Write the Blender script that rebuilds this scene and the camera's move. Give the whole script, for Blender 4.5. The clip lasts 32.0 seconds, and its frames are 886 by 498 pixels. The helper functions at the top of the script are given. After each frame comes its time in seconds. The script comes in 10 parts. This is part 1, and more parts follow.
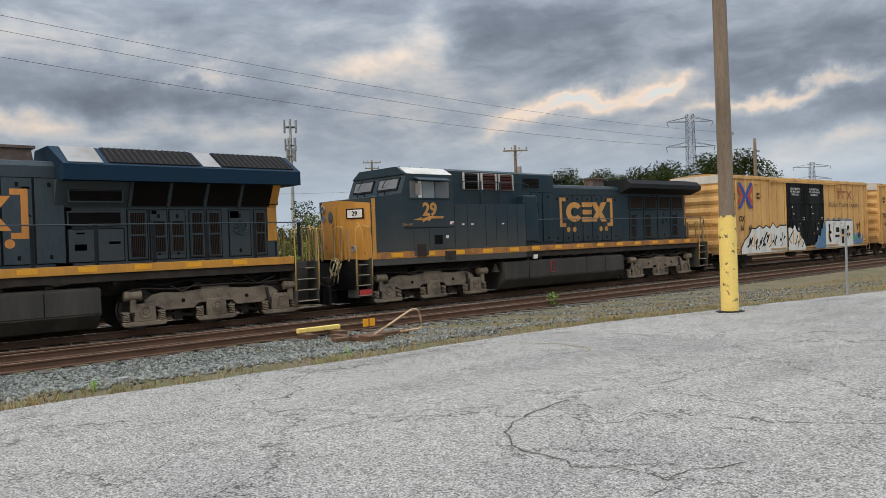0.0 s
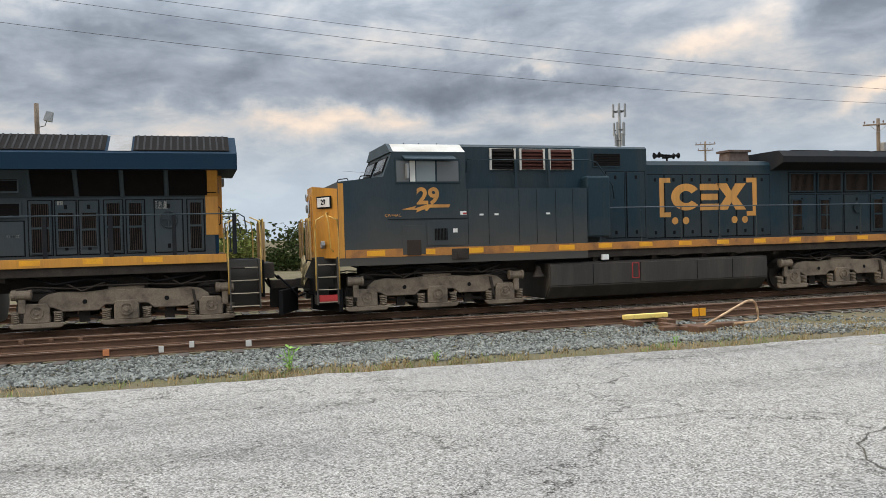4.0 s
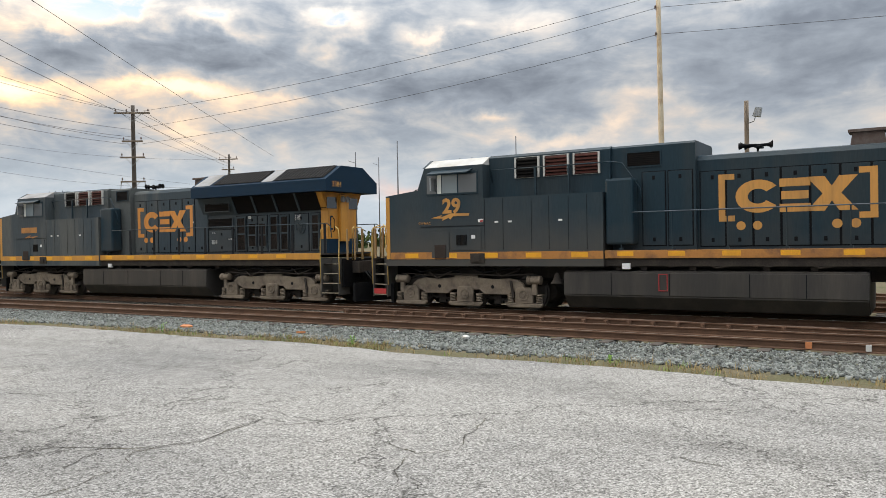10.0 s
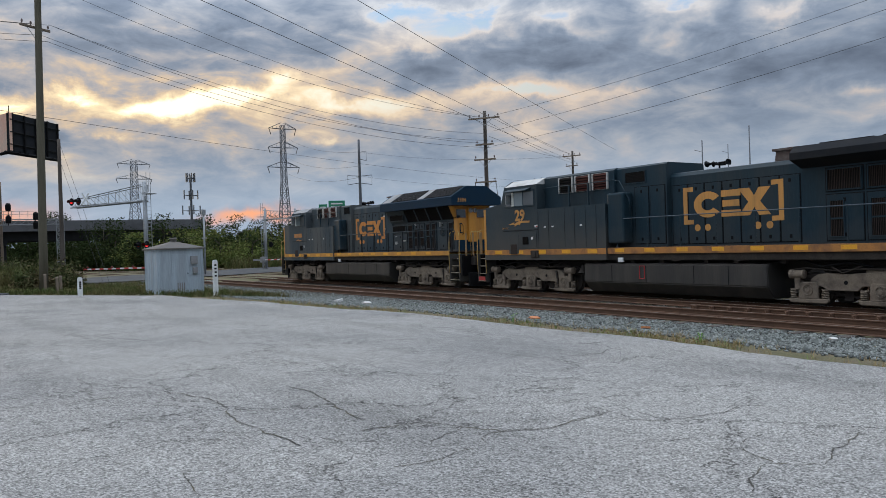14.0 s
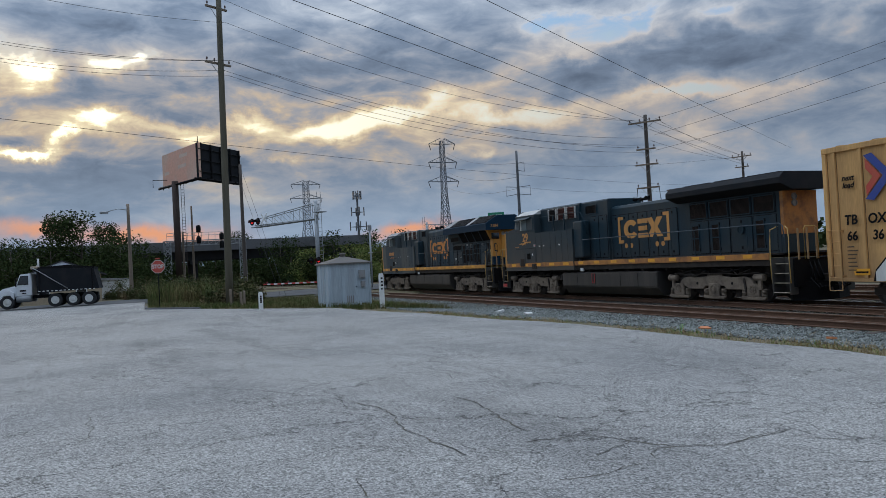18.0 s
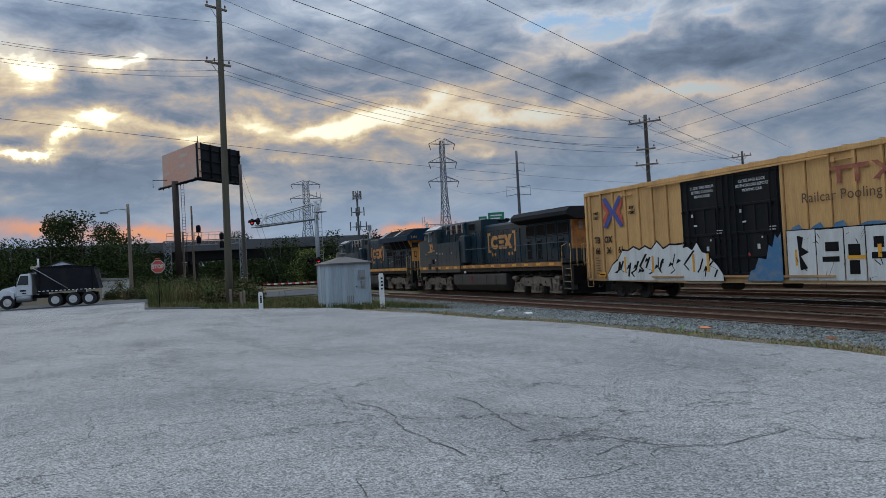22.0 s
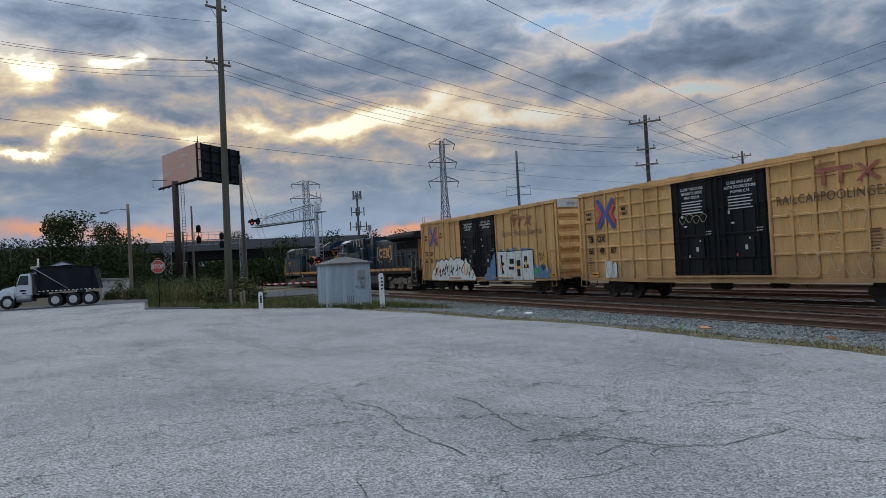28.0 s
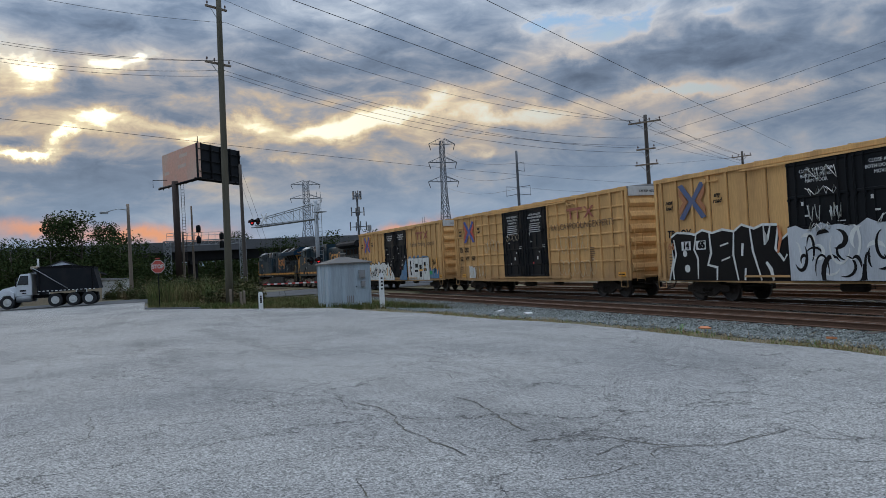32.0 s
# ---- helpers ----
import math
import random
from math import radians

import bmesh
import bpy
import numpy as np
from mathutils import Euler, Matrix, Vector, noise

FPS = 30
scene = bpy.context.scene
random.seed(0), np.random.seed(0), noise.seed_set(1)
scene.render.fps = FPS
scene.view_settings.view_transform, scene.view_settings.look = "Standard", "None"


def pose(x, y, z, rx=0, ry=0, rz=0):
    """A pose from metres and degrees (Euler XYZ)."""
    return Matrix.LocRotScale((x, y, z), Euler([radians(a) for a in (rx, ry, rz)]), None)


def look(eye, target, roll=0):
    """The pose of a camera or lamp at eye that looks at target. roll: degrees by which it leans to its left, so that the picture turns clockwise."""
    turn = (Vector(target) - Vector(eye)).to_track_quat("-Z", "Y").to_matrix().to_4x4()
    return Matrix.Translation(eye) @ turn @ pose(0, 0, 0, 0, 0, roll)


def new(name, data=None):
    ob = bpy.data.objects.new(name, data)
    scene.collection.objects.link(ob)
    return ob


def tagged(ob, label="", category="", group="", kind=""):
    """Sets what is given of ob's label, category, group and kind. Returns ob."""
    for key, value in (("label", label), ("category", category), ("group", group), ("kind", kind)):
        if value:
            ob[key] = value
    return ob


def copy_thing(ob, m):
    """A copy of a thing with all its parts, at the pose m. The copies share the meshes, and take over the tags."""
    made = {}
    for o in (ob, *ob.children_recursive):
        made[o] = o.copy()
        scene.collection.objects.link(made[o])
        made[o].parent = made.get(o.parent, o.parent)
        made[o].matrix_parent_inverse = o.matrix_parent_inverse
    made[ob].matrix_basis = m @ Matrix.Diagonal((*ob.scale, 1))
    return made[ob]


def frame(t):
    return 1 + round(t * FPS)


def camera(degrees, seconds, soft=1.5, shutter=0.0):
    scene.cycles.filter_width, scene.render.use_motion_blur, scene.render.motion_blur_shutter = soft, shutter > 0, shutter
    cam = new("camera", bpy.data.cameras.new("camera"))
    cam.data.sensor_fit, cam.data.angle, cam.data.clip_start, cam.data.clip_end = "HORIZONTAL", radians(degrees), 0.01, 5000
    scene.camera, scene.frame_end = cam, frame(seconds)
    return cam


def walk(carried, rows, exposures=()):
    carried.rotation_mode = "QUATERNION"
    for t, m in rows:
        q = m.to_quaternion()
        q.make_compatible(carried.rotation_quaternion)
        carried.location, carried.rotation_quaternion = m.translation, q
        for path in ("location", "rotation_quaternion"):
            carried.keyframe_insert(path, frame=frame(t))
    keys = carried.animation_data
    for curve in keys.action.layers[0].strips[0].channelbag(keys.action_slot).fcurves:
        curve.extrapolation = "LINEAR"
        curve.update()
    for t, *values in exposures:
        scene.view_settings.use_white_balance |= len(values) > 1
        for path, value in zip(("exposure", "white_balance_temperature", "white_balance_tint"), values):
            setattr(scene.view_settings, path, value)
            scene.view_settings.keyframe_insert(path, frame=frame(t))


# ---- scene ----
cam = camera(59.85, 32.0, 0.85)
PATH = [
    (0, pose(0, 0, 2.124, 89.36, 1.97, -41.28)),
    (0.5, pose(0, 0, 2.124, 89.38, 2.00, -41.21)),
    (1, pose(0, 0, 2.124, 89.35, 1.98, -40.34)),
    (1.5, pose(0, 0, 2.124, 89.32, 2.18, -37.39)),
    (2, pose(0, 0, 2.124, 89.22, 2.24, -34.33)),
    (2.5, pose(0, 0, 2.124, 89.15, 2.21, -31.03)),
    (3, pose(0, 0, 2.124, 89.13, 1.67, -26.48)),
    (3.5, pose(0, 0, 2.124, 89.07, 1.40, -21.26)),
    (4, pose(0, 0, 2.124, 88.99, 1.45, -17.28)),
    (4.5, pose(0, 0, 2.124, 88.96, 1.66, -13.35)),
    (6.5, pose(0, 0, 2.124, 88.91, 2.27, 1.15)),
    (7, pose(0, 0, 2.124, 88.92, 1.89, 4.59)),
    (7.5, pose(0, 0, 2.124, 89.01, 1.41, 7.87)),
    (8, pose(0, 0, 2.124, 89.10, 1.42, 12.21)),
    (8.5, pose(0, 0, 2.124, 89.12, 1.49, 15.41)),
    (9, pose(0, 0, 2.124, 89.20, 1.12, 19.78)),
    (9.5, pose(0, 0, 2.124, 89.31, 0.94, 26.17)),
    (10, pose(0, 0, 2.124, 89.45, 1.02, 31.93)),
    (10.5, pose(0, 0, 2.124, 89.54, 1.09, 34.94)),
    (11, pose(0, 0, 2.124, 89.61, 1.21, 37.36)),
    (11.5, pose(0, 0, 2.124, 89.72, 1.30, 42.02)),
    (12, pose(0, 0, 2.124, 89.89, 1.51, 46.14)),
    (12.5, pose(0, 0, 2.124, 90.06, 1.64, 50.24)),
    (13, pose(0, 0, 2.124, 90.18, 1.81, 53.49)),
    (13.5, pose(0, 0, 2.124, 90.17, 1.85, 55.37)),
    (14, pose(0, 0, 2.124, 89.64, 1.81, 57.09)),
    (14.5, pose(0, 0, 2.124, 89.16, 1.91, 59.70)),
    (15, pose(0, 0, 2.124, 89.19, 2.15, 63.10)),
    (15.5, pose(0, 0, 2.124, 89.52, 2.38, 66.35)),
    (17.5, pose(0, 0, 2.124, 90.95, 3.11, 68.98)),
    (32, pose(0, 0, 2.124, 90.95, 3.11, 68.98)),
]
EXPOSURES = [(0, 0.35, 7500, 8), (4, 0.6, 7650, 8), (9, 0.65, 8000, 8), (13, 0.02, 6700, 8), (15.5, -0.05, 6500, 6), (17.5, -0.38, 6100, 6), (32, -0.38, 6100, 6)]
walk(cam, PATH, EXPOSURES)

# ---- world and sun ----
SUN_AZ, SUN_EL = 97.0, 9.0          # degrees to the left of the cross-track view, and up

# cloud banks (+) and gaps (-): bearing, height, half width, half height, tilt, thickness
EAST_CLOUDS = [(-50.7, 14.5, 13.9, 2.52, 0, 0.085), (-52.6, 11.0, 5.0, 1.09, 8, 0.07), (-67.6, 11.8, 6.3, 1.77, 8, 0.085), (-65.8, 7.3, 7.2, 0.76, 8, 0.06), (-28.6, 10.7, 10.5, 1.05, -3, 0.045), (-16.8, 14.9, 9.3, 1.05, 0, 0.03), (-50.9, 9.3, 6.3, 0.72, 12, -0.17),
    (-57.7, 10.2, 2.5, 0.50, 25, -0.12), (-65.5, 9.4, 5.5, 0.46, 9, -0.15), (-35.2, 12.4, 2.5, 1.05, 10, -0.07), (-40.7, 15.2, 2.9, 2.10, 30, -0.07), (-68.8, 6.2, 2.9, 0.67, 5, -0.09), (-67.4, 4.4, 6.7, 1.05, 0, -0.07), (-14.5, 8.0, 7.2, 1.18, 0, -0.05), (-23.6, 12.1, 2.5, 0.63, 0, -0.05)]
NORTH_EAST_CLOUDS = [(3.7, 14.4, 9.7, 1.68, 0, 0.06), (-3.1, 11.8, 6.7, 1.05, 10, 0.045), (-20.5, 15.9, 7.2, 0.84, 0, 0.04), (-16.5, 10.5, 10.9, 0.76, 0, 0.035), (-39.4, 13.4, 2.5, 1.47, 40, -0.06), (-11.5, 8.3, 9.3, 0.84, 0, -0.045),
    (8.4, 11.5, 1.9, 0.93, 0, -0.05), (-20.4, 13.4, 3.8, 0.59, 0, -0.045), (2.4, 7.7, 6.7, 0.67, 0, -0.045), (-23.7, 11.8, 2.1, 0.50, 0, -0.06), (-29.8, 10.5, 5.0, 0.76, 0, 0.03), (-26.9, 8.1, 4.2, 0.67, 0, -0.035)]
NORTH_CLOUDS = [(26.7, 11.1, 8.4, 1.60, 0, 0.095), (2.7, 11.1, 10.9, 1.60, 5, 0.065), (-16.6, 10.8, 6.7, 2.10, 5, 0.06), (21.6, 14.2, 4.6, 0.76, 0, 0.045), (32.4, 14.6, 2.3, 1.18, 20, -0.1), (23.4, 7.8, 5.5, 0.76, 5, -0.15), (27.6, 8.9, 1.9, 0.42, 0, -0.12),
    (25.5, 15.3, 3.8, 1.18, -10, -0.06), (16.9, 10.0, 2.5, 0.59, 0, -0.07), (11.0, 15.9, 4.6, 0.59, 0, -0.06), (-5.4, 8.8, 8.8, 0.76, 0, -0.055), (21.6, 3.1, 4.6, 1.68, 0, -0.04), (-11.3, 13.5, 4.2, 0.93, 10, -0.05), (15.2, 13.3, 6.3, 0.84, 0, 0.03)]
NORTH_WEST_CLOUDS = [(49.3, 13.6, 8.8, 1.77, 0, 0.1), (58.8, 13.2, 2.5, 1.26, 0, 0.06), (37.7, 11.6, 6.3, 0.84, 0, 0.05), (59.7, 10.7, 4.2, 0.84, 0, -0.11), (38.1, 15.9, 2.5, 0.84, 10, -0.12), (41.4, 16.3, 1.9, 0.50, 0, -0.1), (50.2, 10.4, 4.6, 0.63, 0, -0.07),
    (56.2, 15.3, 2.5, 0.84, 10, -0.11), (31.6, 14.5, 1.3, 0.50, 30, -0.12), (42.7, 10.2, 2.5, 0.63, 0, -0.06), (47.4, 15.7, 1.7, 0.50, 0, -0.1), (48.2, 13.6, 6.7, 1.05, 0, 0.05), (50.8, 10.5, 2.1, 0.50, 0, -0.09), (37.9, 15.9, 2.5, 0.76, 0, -0.05)]
WEST_CLOUDS = [(90.6, 12.9, 5.0, 1.09, 0, 0.11), (75.9, 14.5, 10.9, 1.89, -5, 0.085), (86.1, 11.4, 3.4, 0.76, 0, 0.06), (94.7, 6.2, 7.2, 1.18, 0, 0.05),
    (87.1, 7.5, 8.4, 0.84, 0, 0.045), (47.1, 12.7, 6.3, 1.26, 0, 0.015), (75.5, 7.2, 10.5, 0.76, 0, 0.04), (96.4, 13.7, 2.7, 1.35, 0, -0.19), (96.6, 8.5, 3.2, 0.38, 0, -0.19)]
FAR_WEST_CLOUDS = [(93.9, 9.4, 1.9, 0.38, 18, -0.12), (91.9, 10.8, 1.7, 0.60, 0, -0.16), (82.7, 10.4, 2.3, 0.84, 0, -0.16), (76.6, 9.9, 4.6, 0.67, 8, -0.17), (71.1, 11.0, 4.2, 0.67, 8, -0.16), (64.8, 10.8, 2.5, 0.50, 0, -0.12), (65.3, 7.9, 0.9, 0.38, 0, -0.11),
    (90.8, 14.7, 1.3, 0.67, 0, -0.15), (53.8, 16.4, 1.7, 0.84, 0, -0.13), (57.0, 16.5, 4.6, 1.01, 10, -0.15), (61.9, 16.1, 2.1, 0.63, 0, -0.09), (87.0, 10.0, 2.5, 0.59, 0, -0.1), (96.3, 17.4, 5.0, 1.26, 0, 0.03), (80.4, 7.7, 1.7, 0.42, 0, -0.07)]
HIGH_GAPS = [(49.1, 16.0, 2.4, 0.6, 10, -0.10), (42.1, 13.6, 2.8, 0.65, 8, -0.09), (52.1, 10.4, 2.6, 0.5, 0, -0.08), (44.0, 10.6, 2.4, 0.45, 0, -0.06), (39.1, 14.4, 1.6, 0.5, 20, -0.08), (58.5, 14.2, 1.8, 0.5, 0, -0.08)]
# low evening glow under the clouds
EMBERS = [(89.9, 3.05, 4.6, 0.66, 0, 0.85), (71.1, 2.65, 2.9, 0.43, 0, 0.53), (71.3, 2.55, 2.9, 0.43, 0, 0.64), (97.5, 3.15, 2.5, 0.56, 0, 0.74), (34.1, 4.05, 2.5, 0.66, 0, 0.27), (22, 1.55, 2.5, 0.95, 0, 0.21)]


def sky_world():
    world = bpy.data.worlds.new("evening_sky")
    scene.world = world
    world.use_nodes = True
    nt = world.node_tree
    nt.nodes.clear()
    N, L = nt.nodes.new, nt.links.new

    def math_node(op, a, b=None, c=None, clamp=False):
        n = N("ShaderNodeMath")
        n.operation, n.use_clamp = op, clamp
        for i, v in enumerate((a, b, c)):
            if v is None:
                continue
            if isinstance(v, (int, float)):
                n.inputs[i].default_value = v
            else:
                L(v, n.inputs[i])
        return n.outputs[0]

    def ramp(fac, stops):
        n = N("ShaderNodeValToRGB")
        while len(n.color_ramp.elements) < len(stops):
            n.color_ramp.elements.new(0.5)
        for e, (p, c) in zip(n.color_ramp.elements, stops):
            e.position, e.color = p, (*c, 1)
        L(fac, n.inputs[0])
        return n.outputs[0]

    def mix(fac, a, b, kind="MIX"):
        n = N("ShaderNodeMixRGB")
        n.blend_type = kind
        for i, v in ((0, fac), (1, a), (2, b)):
            if isinstance(v, (int, float)):
                n.inputs[i].default_value = v
            elif isinstance(v, tuple):
                n.inputs[i].default_value = (*v, 1)
            else:
                L(v, n.inputs[i])
        return n.outputs[0]

    coord = N("ShaderNodeTexCoord").outputs["Generated"]
    sep = N("ShaderNodeSeparateXYZ")
    L(coord, sep.inputs[0])
    dx, dy, dz = sep.outputs
    up = math_node("MAXIMUM", dz, 0.0)
    sky = N("ShaderNodeTexSky")
    sky.sky_type, sky.sun_disc = "NISHITA", False
    sky.sun_elevation, sky.sun_rotation = radians(SUN_EL), radians(-SUN_AZ)
    clear = mix(1.0, sky.outputs[0], (0.14, 0.14, 0.14), "MULTIPLY")
    # cloud masses, flattened towards the horizon
    comb = N("ShaderNodeVectorMath")
    comb.operation = "MULTIPLY"
    L(coord, comb.inputs[0])
    comb.inputs[1].default_value = (1, 1, 2.6)

    def noise(scale, detail, rough, distort, seed):
        n = N("ShaderNodeTexNoise")
        n.noise_dimensions = "4D"
        L(comb.outputs[0], n.inputs["Vector"])
        n.inputs["W"].default_value = seed
        n.inputs["Scale"].default_value, n.inputs["Detail"].default_value = scale, detail
        n.inputs["Roughness"].default_value, n.inputs["Distortion"].default_value = rough, distort
        return n.outputs[0]

    big = noise(2.2, 4, 0.45, 0.3, 2.3)
    fine = noise(6.0, 8, 0.55, 0.4, 5.1)
    puff = noise(15.0, 9, 0.58, 0.5, 8.4)
    dens = math_node("ADD", math_node("MULTIPLY", big, 0.14), math_node("MULTIPLY", fine, 0.34))
    dens = math_node("ADD", dens, math_node("ADD", math_node("MULTIPLY", puff, 0.20), 0.155))
    warp = N("ShaderNodeTexNoise")
    warp.inputs["Scale"].default_value, warp.inputs["Detail"].default_value, warp.inputs["Roughness"].default_value = 9.0, 8, 0.58
    L(coord, warp.inputs["Vector"])
    bent = N("ShaderNodeVectorMath")
    bent.operation = "MULTIPLY_ADD"
    L(warp.outputs["Color"], bent.inputs[0])
    bent.inputs[1].default_value = (0.14, 0.14, 0.09)
    off = N("ShaderNodeVectorMath")
    off.operation = "ADD"
    L(coord, off.inputs[0])
    off.inputs[1].default_value = (-0.07, -0.07, -0.045)
    L(off.outputs[0], bent.inputs[2])

    def bank(az, el, wu, wv, tilt):
        """A soft oval patch of sky, its edge frayed by the warped coordinate."""
        ca, sa, ce, se = math.cos(radians(az)), math.sin(radians(az)), math.cos(radians(el)), math.sin(radians(el))
        right, above, ahead = Vector((ca, sa, 0)), Vector((sa * se, -ca * se, ce)), Vector((-sa * ce, ca * ce, se))
        ct, st = math.cos(radians(tilt)), math.sin(radians(tilt))
        sq = []
        for vec, w in ((right * ct + above * st, wu), (above * ct - right * st, wv)):
            d = N("ShaderNodeVectorMath")
            d.operation = "DOT_PRODUCT"
            L(bent.outputs[0], d.inputs[0])
            d.inputs[1].default_value = vec
            q = math_node("MULTIPLY", math_node("SUBTRACT", d.outputs["Value"], vec.dot(ahead)), 1 / math.sin(radians(w)))
            sq.append(math_node("MULTIPLY", q, q))
        e = math_node("EXPONENT", math_node("MULTIPLY", math_node("ADD", sq[0], sq[1]), -1.0))
        face = N("ShaderNodeVectorMath")
        face.operation = "DOT_PRODUCT"
        L(coord, face.inputs[0])
        face.inputs[1].default_value = ahead
        return math_node("MULTIPLY", e, math_node("GREATER_THAN", face.outputs["Value"], 0.2))

    for *shape, amount in EAST_CLOUDS + NORTH_EAST_CLOUDS + NORTH_CLOUDS + NORTH_WEST_CLOUDS + WEST_CLOUDS + FAR_WEST_CLOUDS + HIGH_GAPS:
        amount *= 0.95 if amount > 0 else 0.88 if 0 < shape[0] < 58 else 1.15
        dens = math_node("ADD", dens, math_node("MULTIPLY", bank(*shape), amount))
    # warm glow round the hidden sun
    s = Vector((-math.sin(radians(SUN_AZ)), math.cos(radians(SUN_AZ)), 0)) * math.cos(radians(SUN_EL)) + Vector((0, 0, math.sin(radians(SUN_EL))))
    dot = N("ShaderNodeVectorMath")
    dot.operation = "DOT_PRODUCT"
    L(coord, dot.inputs[0])
    dot.inputs[1].default_value = s
    near = math_node("MAXIMUM", dot.outputs["Value"], 0.0)
    glow = math_node("POWER", near, 4.0)
    # the deck is thinner towards the sunset
    dens = math_node("SUBTRACT", math_node("ADD", dens, 0.018), math_node("MULTIPLY", near, 0.064))
    dens = math_node("ADD", dens, math_node("MULTIPLY", math_node("MULTIPLY", math_node("SUBTRACT", puff, 0.5), near), 0.22))

    def window(v, a, b, c, d):
        n1, n2 = N("ShaderNodeMapRange"), N("ShaderNodeMapRange")
        n1.interpolation_type = n2.interpolation_type = "SMOOTHSTEP"
        for n, lo, hi, o0, o1 in ((n1, a, b, 0, 1), (n2, c, d, 1, 0)):
            L(v, n.inputs[0])
            n.inputs[1].default_value, n.inputs[2].default_value = lo, hi
            n.inputs[3].default_value, n.inputs[4].default_value = o0, o1
        return math_node("MULTIPLY", n1.outputs[0], n2.outputs[0])

    belt = window(up, 0.05, 0.12, 0.20, 0.31)
    warm = math_node("MULTIPLY", math_node("ADD", math_node("MULTIPLY", glow, 0.75), 0.45), belt, clamp=True)
    cool = ramp(dens, [(0.29, (0.22, 0.42, 0.74)), (0.365, (0.50, 0.545, 0.635)), (0.43, (0.345, 0.40, 0.505)), (0.51, (0.205, 0.262, 0.37)), (0.60, (0.118, 0.155, 0.23)), (0.72, (0.075, 0.095, 0.145))])
    peach = ramp(dens, [(0.28, (0.80, 0.60, 0.42)), (0.36, (0.72, 0.50, 0.33)), (0.42, (0.50, 0.42, 0.38)), (0.465, (0.36, 0.38, 0.43)), (0.53, (0.225, 0.275, 0.37)), (0.66, (0.11, 0.14, 0.20))])
    sunlit = ramp(dens, [(0.26, (1.40, 1.24, 0.95)), (0.345, (1.0, 0.82, 0.54)), (0.41, (0.66, 0.52, 0.39)), (0.465, (0.40, 0.39, 0.42)), (0.53, (0.225, 0.27, 0.36)), (0.66, (0.11, 0.14, 0.20))])
    hot = mix(math_node("MULTIPLY", glow, 1.3, clamp=True), peach, sunlit)
    cloud = mix(warm, cool, hot)
    # pale haze and a pink streak low over the sunset
    haze = window(up, -1.0, -0.9, 0.03, 0.17)
    cloud = mix(math_node("MULTIPLY", haze, 0.7), cloud, (0.40, 0.50, 0.65))
    for *shape, amount in EMBERS:
        cloud = mix(math_node("MULTIPLY", bank(*shape), amount), cloud, (1.15, 0.46, 0.19))
    cover = ramp(dens, [(0.26, (0, 0, 0)), (0.34, (1, 1, 1))])
    full = mix(cover, mix(0.5, clear, cloud), cloud)
    # an overcast sky is brighter overhead than near the horizon
    lift = math_node("ADD", 1.0, math_node("MULTIPLY", math_node("POWER", up, 2.5), 8.0))
    full = mix(1.0, full, mix(math_node("MULTIPLY", up, 1.0, clamp=True), (1.0, 1.0, 1.0), (1.12, 1.0, 0.86)), "MULTIPLY")
    full = mix(1.0, full, lift, "MULTIPLY")
    bg = N("ShaderNodeBackground")
    L(full, bg.inputs[0])
    bg.inputs[1].default_value = 1.0
    out = N("ShaderNodeOutputWorld")
    L(bg.outputs[0], out.inputs[0])
    lamp = bpy.data.lights.new("sun", "SUN")
    lamp.energy, lamp.angle, lamp.color = 0.7, radians(14), (1.0, 0.8, 0.6)
    new("sun", lamp).matrix_world = look(s * 50, (0, 0, 0))


sky_world()


# ---- building helpers ----
def part(name, bm, material, parent, label="", smooth=False):
    """Link a bmesh as one mesh object under a thing or part (or at top level, with parent None)."""
    me = bpy.data.meshes.new(name)
    bm.normal_update()
    bm.to_mesh(me)
    bm.free()
    if smooth:
        for p in me.polygons:
            p.use_smooth = True
    me.materials.append(material)
    ob = new(name, me)
    if parent is not None:
        ob.parent = parent
    if label:
        ob["label"] = label
    return ob


def thing(name, label, category, m=None, group="", kind=""):
    ob = new(name)
    ob.empty_display_size = 0.2
    if m is not None:
        ob.matrix_basis = m
    return tagged(ob, label, category, group, kind)


def box(bm, x0, x1, y0, y1, z0, z1, bevel=0.0):
    vs = [bm.verts.new((x, y, z)) for x in (x0, x1) for y in (y0, y1) for z in (z0, z1)]
    fs = [bm.faces.new([vs[i] for i in q]) for q in ((0, 1, 3, 2), (4, 6, 7, 5), (0, 4, 5, 1), (2, 3, 7, 6), (0, 2, 6, 4), (1, 5, 7, 3))]
    if bevel:
        es = {e for f in fs for e in f.edges}
        bmesh.ops.bevel(bm, geom=list(es), offset=bevel, segments=2, affect="EDGES", profile=0.5)
    return bm


def prism(bm, poly, a, b, axis="y"):
    """Extrude a closed outline from a to b. axis y: outline in (x, z); axis x: in (y, z); axis z: in (x, y)."""
    def at(p, w):
        return {"y": (p[0], w, p[1]), "x": (w, p[0], p[1]), "z": (p[0], p[1], w)}[axis]
    va, vb = [bm.verts.new(at(p, a)) for p in poly], [bm.verts.new(at(p, b)) for p in poly]
    n = len(poly)
    fs = [bm.faces.new(va), bm.faces.new(vb[::-1])]
    for i in range(n):
        fs.append(bm.faces.new((va[i], vb[i], vb[(i + 1) % n], va[(i + 1) % n])))
    bmesh.ops.recalc_face_normals(bm, faces=fs)
    return bm


